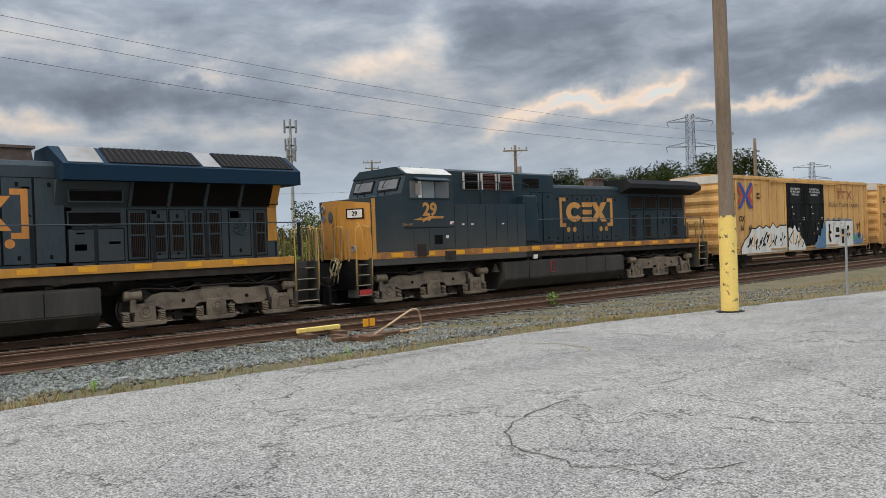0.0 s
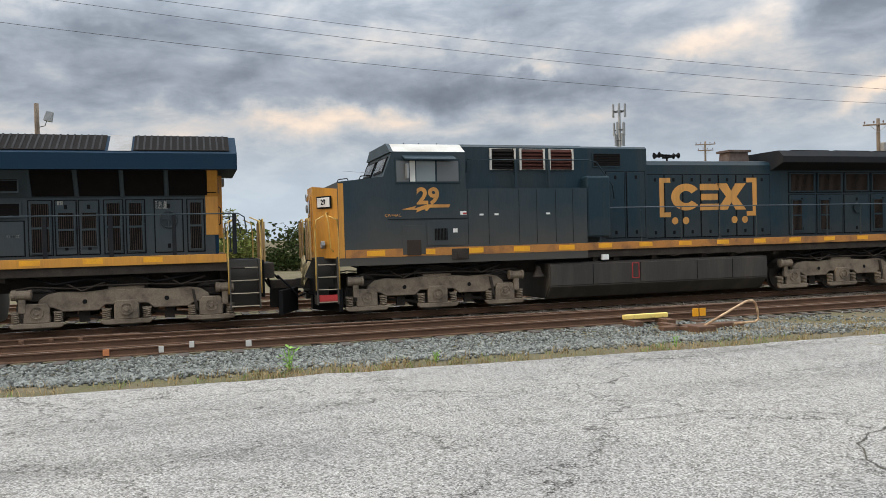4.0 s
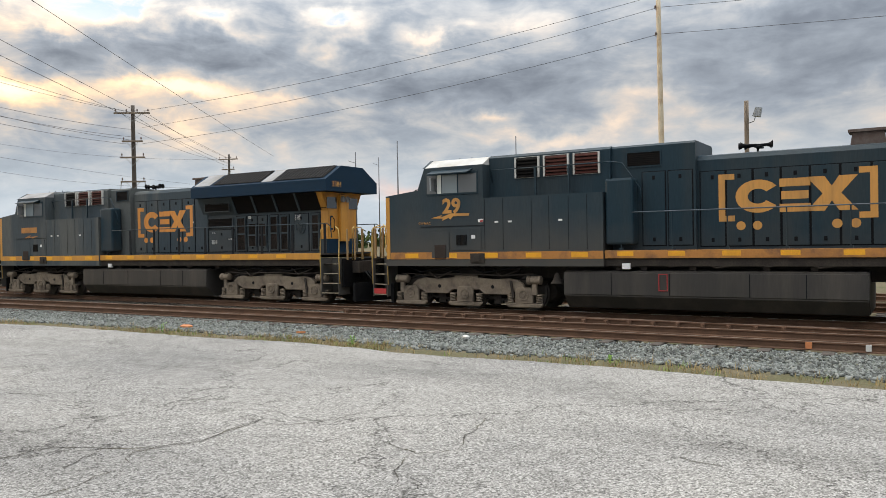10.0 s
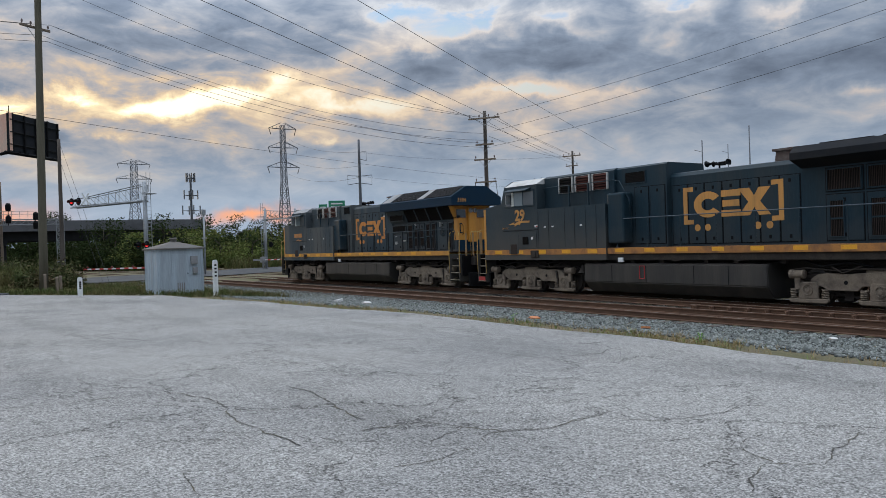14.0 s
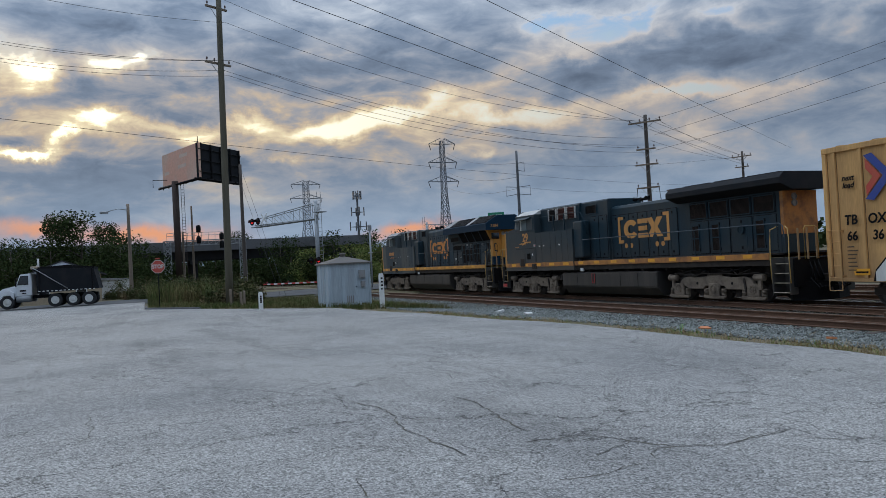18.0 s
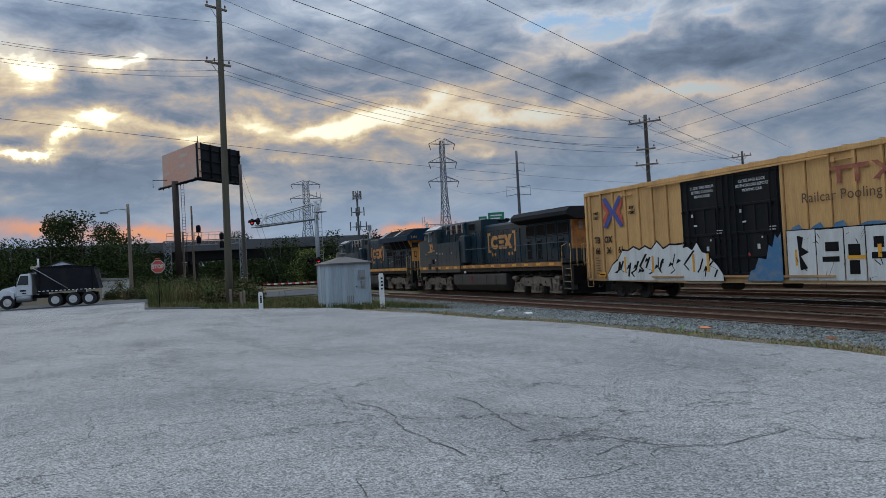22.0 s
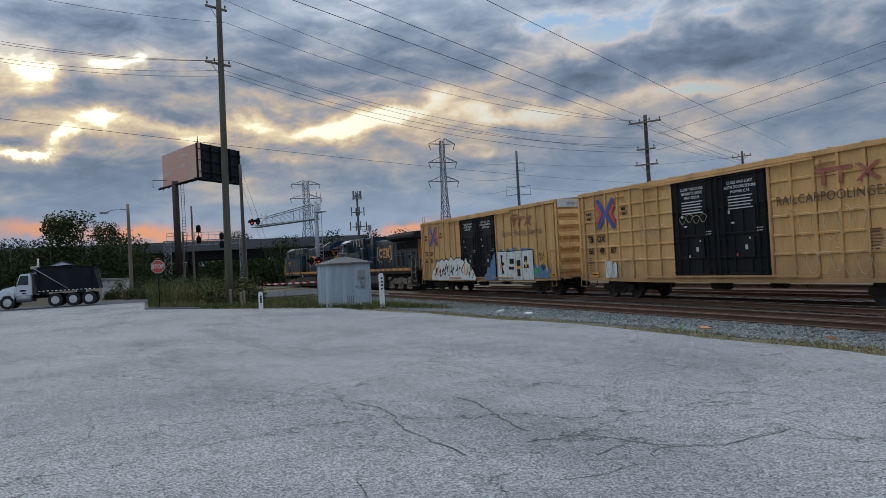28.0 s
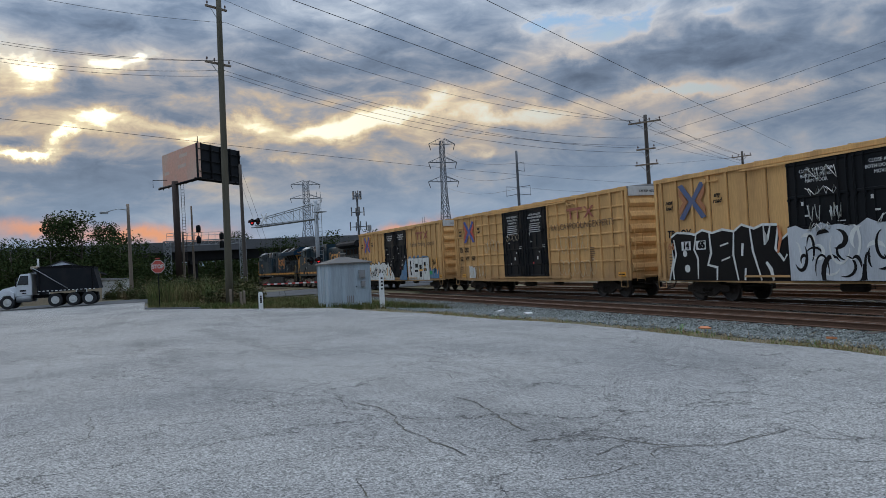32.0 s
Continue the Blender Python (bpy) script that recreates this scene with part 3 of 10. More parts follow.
M["spray_silver"] = material("silver_white_spray", (0.50, 0.52, 0.54), 0.6, spots=(0.30, 0.31, 0.33), spot_amount=0.7, scale=1.8, bump=0.02, streak=True)
M["brush"] = material("tan_green_brush", (0.055, 0.065, 0.025), 0.9, spots=(0.13, 0.095, 0.055), spot_amount=0.9, scale=0.9, grain=10, bump=0, vary=0.4, spec=0.05)


def glassy(name, colour, rough=0.06):
    m = bpy.data.materials.new(name)
    m.use_nodes = True
    b = m.node_tree.nodes["Principled BSDF"]
    b.inputs["Base Color"].default_value = (*colour, 1)
    b.inputs["Roughness"].default_value = rough
    b.inputs["Specular IOR Level"].default_value = 0.8
    return m


M["glass"] = glassy("hazy_cab_glass", (0.20, 0.235, 0.24), 0.08)
M["glass_grey"] = glassy("dusty_cab_glass", (0.10, 0.105, 0.105), 0.15)
# near-white base colour paints a bright reflection on the glass
M["glass_sun"] = glassy("sun_struck_cab_glass", (0.72, 0.72, 0.66), 0.12)
M["glass_dark"] = glassy("dark_tinted_glass", (0.01, 0.012, 0.014), 0.05)


def island_tint(m, low, high):
    """Vary each loose piece of a heap by its own random number."""
    nt = m.node_tree
    N, L = nt.nodes.new, nt.links.new
    b = nt.nodes["Principled BSDF"]
    src = b.inputs["Base Color"].links[0].from_socket
    geo = N("ShaderNodeNewGeometry")
    mr = N("ShaderNodeMapRange")
    mr.inputs[3].default_value, mr.inputs[4].default_value = low, high
    L(geo.outputs["Random Per Island"], mr.inputs[0])
    mul = N("ShaderNodeVectorMath")
    mul.operation = "SCALE"
    L(src, mul.inputs[0]), L(mr.outputs[0], mul.inputs["Scale"])
    L(mul.outputs[0], b.inputs["Base Color"])


for key, lo, hi in (("stone", 0.3, 2.1), ("stone_brown", 0.6, 1.6), ("straw", 0.6, 1.4), ("grass", 0.6, 1.4), ("grass_mixed", 0.5, 1.5), ("leaf", 0.6, 1.35), ("leaf_sunlit", 0.5, 1.6), ("brush", 0.5, 1.6), ("weed", 0.6, 1.4)):
    island_tint(M[key], lo, hi)


def cracked(m):
    """Wandering cracks and fine aggregate in the old paving."""
    nt = m.node_tree
    N, L = nt.nodes.new, nt.links.new
    b = nt.nodes["Principled BSDF"]
    src = b.inputs["Base Color"].links[0].from_socket
    tc = N("ShaderNodeTexCoord")
    wob = N("ShaderNodeTexNoise")
    wob.inputs["Scale"].default_value, wob.inputs["Detail"].default_value = 0.8, 8
    wob.inputs["Roughness"].default_value = 0.62
    L(tc.outputs["Object"], wob.inputs["Vector"])
    off = N("ShaderNodeVectorMath")
    off.operation = "MULTIPLY_ADD"
    L(wob.outputs["Color"], off.inputs[0])
    off.inputs[1].default_value = (2.4, 2.4, 0)
    L(tc.outputs["Object"], off.inputs[2])
    col = src
    height = None
    for scale, width, amount, seed in ((0.17, 0.0045, 0.9, 0), (0.40, 0.008, 0.85, 7), (1.1, 0.017, 0.55, 15), (2.6, 0.03, 0.5, 23)):
        sh = N("ShaderNodeVectorMath")
        sh.operation = "ADD"
        L(off.outputs[0], sh.inputs[0])
        sh.inputs[1].default_value = (seed, seed * 1.7, 0)
        vo = N("ShaderNodeTexVoronoi")
        vo.voronoi_dimensions, vo.feature = "2D", "DISTANCE_TO_EDGE"
        vo.inputs["Scale"].default_value = scale
        L(sh.outputs[0], vo.inputs["Vector"])
        mr = N("ShaderNodeMapRange")
        mr.inputs[1].default_value, mr.inputs[2].default_value = 0.0, width
        mr.inputs[3].default_value, mr.inputs[4].default_value = amount, 0.0
        L(vo.outputs["Distance"], mr.inputs[0])
        gate = N("ShaderNodeTexNoise")
        gate.inputs["Scale"].default_value = 0.23 if seed == 0 else 0.35
        L(sh.outputs[0], gate.inputs["Vector"])
        gr = N("ShaderNodeMapRange")
        gr.inputs[1].default_value, gr.inputs[2].default_value = (0.30, 0.38) if seed == 0 else (0.42, 0.50) if seed < 20 else (0.53, 0.59)
        L(gate.outputs[0], gr.inputs[0])
        am = N("ShaderNodeMath")
        am.operation = "MULTIPLY"
        L(mr.outputs[0], am.inputs[0]), L(gr.outputs[0], am.inputs[1])
        mx = N("ShaderNodeMixRGB")
        L(am.outputs[0], mx.inputs[0]), L(col, mx.inputs[1])
        mx.inputs[2].default_value = (0.030, 0.028, 0.026, 1)
        col = mx.outputs[0]
    # tyre-darkened lanes that run along the lot
    lane = N("ShaderNodeMapping")
    lane.inputs["Scale"].default_value = (0.13, 0.75, 1)
    L(tc.outputs["Object"], lane.inputs[0])
    ln = N("ShaderNodeTexNoise")
    ln.inputs["Scale"].default_value, ln.inputs["Detail"].default_value, ln.inputs["Roughness"].default_value = 1.0, 7, 0.65
    L(lane.outputs[0], ln.inputs["Vector"])
    lr = N("ShaderNodeMapRange")
    lr.inputs[1].default_value, lr.inputs[2].default_value = 0.52, 0.70
    lr.inputs[3].default_value, lr.inputs[4].default_value = 1.0, 0.80
    L(ln.outputs[0], lr.inputs[0])
    ls = N("ShaderNodeVectorMath")
    ls.operation = "SCALE"
    L(col, ls.inputs[0]), L(lr.outputs[0], ls.inputs["Scale"])
    col = ls.outputs[0]
    # salt-and-pepper aggregate
    for scale, lo, hi in ((70, 0.25, 1.85), (160, 0.55, 1.5)):
        ag = N("ShaderNodeTexVoronoi")
        ag.inputs["Scale"].default_value = scale
        L(tc.outputs["Object"], ag.inputs["Vector"])
        bw = N("ShaderNodeRGBToBW")
        L(ag.outputs["Color"], bw.inputs[0])
        mr = N("ShaderNodeMapRange")
        mr.inputs[3].default_value, mr.inputs[4].default_value = lo, hi
        L(bw.outputs[0], mr.inputs[0])
        mul = N("ShaderNodeVectorMath")
        mul.operation = "SCALE"
        L(col, mul.inputs[0]), L(mr.outputs[0], mul.inputs["Scale"])
        col = mul.outputs[0]
    L(col, b.inputs["Base Color"])


def road_film(m, dust, low, high, most):
    """Brown road dust thrown up from below: thick by the sill, patchy and thin higher up."""
    nt = m.node_tree
    N, L = nt.nodes.new, nt.links.new
    b = nt.nodes["Principled BSDF"]
    src = b.inputs["Base Color"].links[0].from_socket
    tc = N("ShaderNodeTexCoord")
    sep = N("ShaderNodeSeparateXYZ")
    L(tc.outputs["Object"], sep.inputs[0])
    n = N("ShaderNodeTexNoise")
    n.inputs["Scale"].default_value, n.inputs["Detail"].default_value = 1.6, 8
    L(tc.outputs["Object"], n.inputs["Vector"])
    wob = N("ShaderNodeMath")
    wob.operation = "MULTIPLY_ADD"
    L(n.outputs[0], wob.inputs[0])
    wob.inputs[1].default_value = 1.3
    L(sep.outputs["Z"], wob.inputs[2])
    mr = N("ShaderNodeMapRange")
    mr.inputs[1].default_value, mr.inputs[2].default_value = low + 0.65, high + 0.65
    mr.inputs[3].default_value, mr.inputs[4].default_value = most, 0.0
    L(wob.outputs[0], mr.inputs[0])
    mx = N("ShaderNodeMixRGB")
    L(mr.outputs[0], mx.inputs[0]), L(src, mx.inputs[1])
    mx.inputs[2].default_value = (*dust, 1)
    L(mx.outputs[0], b.inputs["Base Color"])


road_film(M["navy_dusty"], (0.085, 0.073, 0.060), 1.35, 3.1, 0.75)
road_film(M["navy"], (0.070, 0.062, 0.053), 1.3, 2.5, 0.5)
road_film(M["slate"], (0.080, 0.070, 0.058), 1.3, 2.5, 0.5)
road_film(M["box_yellow"], (0.20, 0.135, 0.085), 0.6, 1.9, 0.55)
cracked(M["asphalt"])


# ---- ground, lot, road and tracks ----
def smooth(a, b, v):
    q = max(0.0, min(1.0, (v - a) / (b - a)))
    return q * q * (3 - 2 * q)


def lot_edge(x):
    """Where the paving ends towards the tracks."""
    wob = 0.16 * noise.noise((x * 0.35, 3.1, 0)) + 0.12 * noise.noise((x * 1.7, 8.2, 0)) + 0.08 * noise.noise((x * 5.3, 1.7, 0))
    if x > -26:
        e = 9.8 + 1.05 * smooth(-26, -18, x) - 0.3 * smooth(-11, -6, x) - 0.33 * smooth(-4, 1, x) - 0.35 * smooth(2, 11, x) - 2.2 * smooth(11.5, 24, x)
    elif x > -36:
        e = 9.8 - 1.55 * smooth(-26, -36, x)
    elif x > -47:
        e = 8.25 - 8.5 * (-36 - x) / 11
    else:
        e = -0.25
    return e + wob * (0.4 if x < -36 else 1)


def terrain_z(x, y):
    e = lot_edge(x)
    z = ground_z(x, y) - 0.05
    if x < -56:
        z = z + (0.0 - z) * smooth(4, 14, y)
        return z - 0.06
    if y > e:
        z = ground_z(x, e) - 0.04
        z = z + (-0.22 - z) * smooth(e + 0.3, max(e + 3.0, 15.3), y)
    if y > 27:
        z = -0.22 + 0.1 * smooth(27, 40, y)
    return z


def sheet(name, xs, ys, height, mat, label, category, skip=None):
    verts = [(x, y, height(x, y)) for x in xs for y in ys]
    n = len(ys)
    faces = [(i * n + j, (i + 1) * n + j, (i + 1) * n + j + 1, i * n + j + 1) for i in range(len(xs) - 1) for j in range(n - 1)]
    me = bpy.data.meshes.new(name)
    me.from_pydata(verts, [], faces)
    me.update()
    me.materials.append(mat)
    for p in me.polygons:
        p.use_smooth = True
    return tagged(new(name, me), label, category, kind="structure")


def steps(a, b, d):
    return [a + (b - a) * i / max(1, round((b - a) / d)) for i in range(round((b - a) / d) + 1)]


def build_cracks(lot):
    """Dirt-filled cracks that wander over the lot between a few turning points."""
    rng = random.Random(21)

    def crack(way, width, mossy=False):
        pts = [Vector((x, y)) for x, y in way]
        for _ in range(4):
            fine = [pts[0]]
            for a, b in zip(pts, pts[1:]):
                d = b - a
                if d.length > 0.05:
                    fine.append((a + b) / 2 + Vector((-d.y, d.x)) * rng.uniform(-0.10, 0.10))
                fine.append(b)
            pts = fine
        verts, faces, n = [], [], len(pts)
        for i, p in enumerate(pts):
            d = (pts[min(i + 1, n - 1)] - pts[max(i - 1, 0)]).normalized()
            w = 0.55 * width * rng.uniform(0.3, 1.3) * (0.3 if i in (0, n - 1) else 1)
            for s in (-1, 1):
                x, y = p.x - d.y * w * s, p.y + d.x * w * s
                verts.append((x, y, lot_z(x, y) + 0.005))
            if i:
                faces.append((2 * i - 2, 2 * i - 1, 2 * i + 1, 2 * i))
        me = bpy.data.meshes.new("crack")
        me.from_pydata(verts, [], faces)
        me.materials.append(M["crack_weed" if mossy else "crack_dirt"])
        new("crack", me).parent = lot

    crack([(3.48, 6.27), (3.99, 6.15), (4.56, 6.17), (5.02, 6.01), (5.4, 5.68), (5.67, 5.25)], 0.011)
    crack([(6.31, 5.14), (5.52, 5.08), (4.82, 4.76), (4.46, 4.21), (4.47, 3.78), (4.34, 3.6)], 0.017)
    crack([(4.34, 3.6), (4.56, 3.4), (4.88, 3.07)], 0.011)
    crack([(9.34, 5.84), (9.19, 6.41), (9.02, 7.04), (9.08, 7.26)], 0.017)
    crack([(9.13, 7.3), (9.54, 7.47), (9.69, 8.24), (9.43, 9.1)], 0.045, True)
    crack([(7.37, 4.99), (7.88, 4.93)], 0.011)
    crack([(7.27, 6.51), (7.51, 5.92), (7.36, 5.36)], 0.011)
    crack([(4.65, 8.36), (4.94, 8.26)], 0.011)
    crack([(-9.49, 2.28), (-8.83, 2.47), (-7.92, 2.39), (-7.41, 2.34), (-6.82, 2.39), (-6.16, 2.49)], 0.017)
    crack([(-7.92, 2.39), (-7.76, 2.8), (-7.66, 3.12), (-7.67, 3.43)], 0.011)
    crack([(-9.03, 3.51), (-8.15, 3.52), (-7.27, 3.44), (-6.77, 3.4)], 0.017)
    crack([(-12.41, 4.26), (-11.5, 4.2), (-10.53, 4.13), (-10.17, 4.12)], 0.011)
    crack([(-9.63, 1.48), (-9.59, 1.85), (-9.49, 2.28)], 0.011)
    crack([(-6.37, 3.16), (-6.35, 3.83), (-5.95, 4.0), (-5.58, 4.24)], 0.017)
    crack([(-5.15, 2.82), (-5.12, 3.06), (-5.12, 3.23), (-5.23, 3.42), (-5.25, 3.66)], 0.011)
    crack([(-16.95, 5.78), (-16.87, 6.52), (-16.97, 7.18)], 0.011)
    crack([(-5.91, 1.45), (-5.63, 1.42), (-5.37, 1.4)], 0.011)
    crack([(-5.62, 4.09), (-5.52, 3.92), (-5.34, 3.82)], 0.011)
    crack([(-5.66, 3.46), (-5.82, 3.75), (-5.95, 4.0)], 0.011)
    crack([(-6.34, 2.74), (-6.02, 2.83)], 0.011)
    crack([(-8.89, 3.72), (-9.15, 4.18)], 0.011)
    crack([(-8.64, 3.69), (-8.8, 4.27)], 0.011)
    crack([(-7.21, 1.79), (-6.97, 2.2)], 0.011)
    crack([(-6.98, 1.76), (-6.76, 2.01)], 0.011)
    crack([(-24.72, 5.87), (-21.91, 5.56)], 0.011)
    crack([(-21.59, 8.86), (-21.46, 9.93), (-20.58, 9.72)], 0.011)
    crack([(-2.45, 8.36), (-2.42, 8.79)], 0.011)
    crack([(-1.67, 6.11), (-1.53, 6.03), (-1.29, 5.98)], 0.011)
    crack([(-1.64, 6.58), (-1.5, 6.68), (-1.36, 6.58)], 0.011)
    crack([(-15.25, -2.06), (-17.87, -2.0), (-19.76, -1.92), (-24.64, -1.83)], 0.011)
    crack([(-8.41, -1.38), (-8.37, -1.15), (-8.29, -0.78)], 0.011)
    crack([(-8.66, -0.72), (-9.63, -0.69), (-10.41, -0.78)], 0.011)
    crack([(-9.61, -0.65), (-9.69, 0.43), (-9.65, 0.99), (-9.64, 2.09)], 0.011)
    crack([(-15.37, 1.55), (-13.33, 1.48)], 0.011)
    crack([(-11.7, 1.51), (-10.46, 1.46)], 0.011)
    crack([(-19.04, 2.35), (-16.02, 2.59), (-14.7, 2.82)], 0.011)
    crack([(-15.52, -0.24), (-15.14, 0.59)], 0.011)
    crack([(-8.72, -1.43), (-8.8, -1.05), (-9.03, -0.71)], 0.011)
    crack([(-5.64, 4.06), (-5.57, 4.3), (-5.43, 4.66), (-5.56, 5.13), (-5.6, 5.54)], 0.011)
    crack([(-10.03, 7.57), (-9.25, 7.59), (-8.78, 7.74), (-8.34, 7.64)], 0.011)
    crack([(-7.43, 8.36), (-7.22, 8.75)], 0.011)
    crack([(-9.48, 10.04), (-8.83, 10.11)], 0.011)
    crack([(-5.61, 4.08), (-5.41, 4.63), (-5.5, 4.92), (-5.6, 5.5)], 0.011)
    crack([(-5.4, 5.34), (-5.01, 5.67), (-4.89, 6.43), (-4.95, 6.92), (-4.75, 7.0)], 0.011)
    crack([(-4.03, 5.52), (-4.12, 5.9)], 0.011)
    crack([(-3.97, 5.39), (-3.55, 5.21), (-3.47, 4.91), (-3.38, 4.67), (-3.19, 4.44)], 0.011)
    crack([(-3.28, 5.44), (-3.42, 5.78), (-3.5, 6.13), (-3.67, 6.63)], 0.011)
    crack([(-3.52, 5.16), (-3.31, 5.4)], 0.011)
    crack([(-4.57, 4.98), (-4.36, 5.33)], 0.011)
    crack([(9.2, 6.11), (9.42, 5.59), (9.55, 5.05)], 0.011)
    crack([(9.67, 5.85), (10.37, 5.7)], 0.011)
    crack([(7.36, 4.97), (7.96, 4.92), (8.94, 4.92), (9.12, 4.73), (9.67, 4.55)], 0.011)
    crack([(7.12, 4.32), (7.02, 3.69), (6.86, 3.24)], 0.011)
    crack([(5.99, 3.48), (6.17, 3.03)], 0.011)
    crack([(4.53, 2.93), (4.84, 2.95), (5.24, 2.74)], 0.011)
    crack([(4.32, 3.67), (4.58, 3.42), (4.5, 2.91)], 0.011)
    crack([(4.18, 2.83), (4.4, 2.85), (4.38, 2.7)], 0.011)


def lot_z(x, y):
    return ground_z(x, y) + 0.012 * math.sin(x * 0.7 + y * 0.4) * math.sin(y * 0.55)


def build_ground():
    xs = [-2400, -1500, -900, -600, -400, -280, -200, -150] + steps(-120, -62, 4) + steps(-60, 32, 0.8) + [36, 42, 50, 60, 75, 100, 150, 220, 320, 480, 700, 1200, 2400]
    ys = [-900, -400, -200, -100, -60, -40, -30, -20] + steps(-16, 6, 2) + steps(7, 17, 0.4) + steps(18, 30, 1.5) + [34, 40, 50, 65, 90, 130, 200, 320, 500, 800, 1400, 2400]
    sheet("ground", xs, ys, terrain_z, M["dirt"], "dry earth and thin grass beside the tracks", "ground")
    # the worn lot
    xs, verts, faces, rows = steps(-63, 70, 0.5), [], [], 44
    for x in xs:
        e = lot_edge(x)
        for j in range(rows + 1):
            q = j / rows
            y = e - (e + 60) * (1 - q) ** 2
            h = lot_z(x, y)
            verts.append((x, y, h - (0.06 if j == rows else 0)))
    n = rows + 1
    for i in range(len(xs) - 1):
        for j in range(rows):
            faces.append((i * n + j, (i + 1) * n + j, (i + 1) * n + j + 1, i * n + j + 1))
    me = bpy.data.meshes.new("pavement")
    me.from_pydata(verts, [], faces)
    me.materials.append(M["asphalt"])
    for p in me.polygons:
        p.use_smooth = True
    build_cracks(tagged(new("pavement", me), "worn pale grey asphalt lot with long cracks", "pavement", kind="structure"))
    # the road over the level crossing
    line = [(-69, -160), (-68.5, -60), (-68.5, -30), (-68.5, -12), (-69, 0), (-71, 10), (-75, 20), (-80.5, 32), (-90, 52), (-108, 90), (-140, 150)]
    pts = []
    for (xa, ya), (xb, yb) in zip(line, line[1:]):
        for k in range(8):
            pts.append((xa + (xb - xa) * k / 8, ya + (yb - ya) * k / 8))
    verts, faces, across = [], [], 8
    for i, (x, y) in enumerate(pts):
        x2, y2 = pts[min(i + 1, len(pts) - 1)]
        x1, y1 = pts[max(i - 1, 0)]
        d = Vector((x2 - x1, y2 - y1, 0)).normalized()
        for k in range(across + 1):
            w = -7.5 + 15 * k / across
            px, py = x - d.y * w, y + d.x * w
            verts.append((px, py, max(terrain_z(px, py), terrain_z(-70, py)) + 0.075))
    n = across + 1
    for i in range(len(pts) - 1):
        for k in range(across):
            faces.append((i * n + k, (i + 1) * n + k, (i + 1) * n + k + 1, i * n + k + 1))
    me = bpy.data.meshes.new("road")
    me.from_pydata(verts, [], faces)
    me.materials.append(M["road"])
    tagged(new("road", me), "grey asphalt road over the level crossing", "road", kind="structure")
    bm = bmesh.new()
    tube(bm, [(x, lot_edge(x) + 0.1, ground_z(x, lot_edge(x)) + 0.03) for x in steps(-50, -43.5, 0.5)], 0.07, 6)
    tagged(part("kerb", bm, M["parapet"], None), "low worn concrete kerb round the grass island", "kerb", kind="structure")


def rail_profile():
    return [(-0.075, 0), (0.075, 0), (0.075, 0.015), (0.012, 0.035), (0.012, 0.125), (0.036, 0.14), (0.036, 0.165), (0.028, 0.172), (-0.028, 0.172), (-0.036, 0.165), (-0.036, 0.14), (-0.012, 0.125), (-0.012, 0.035), (-0.075, 0.015)]


def swept_rail(path, base=-0.172):
    """A steel rail along the given (x, y) points: the body, and the worn running band on top."""
    body, top = bmesh.new(), bmesh.new()
    rings, heads = [], []
    for i, (x, y) in enumerate(path):
        x2, y2 = path[min(i + 1, len(path) - 1)]
        x1, y1 = path[max(i - 1, 0)]
        d = Vector((x2 - x1, y2 - y1, 0)).normalized()
        s = Vector((-d.y, d.x, 0))
        rings.append([body.verts.new(Vector((x, y, base + h)) + s * w) for w, h in rail_profile()])
        heads.append([top.verts.new(Vector((x, y, base + h)) + s * w) for w, h in ((-0.026, 0.174), (0.026, 0.174), (0.026, 0.168), (-0.026, 0.168))])
    for bm, rr in ((body, rings), (top, heads)):
        for a, b in zip(rr, rr[1:]):
            for k in range(len(a)):
                bm.faces.new((a[k], a[(k + 1) % len(a)], b[(k + 1) % len(a)], b[k]))
        bmesh.ops.recalc_face_normals(bm, faces=bm.faces)
    return body, top


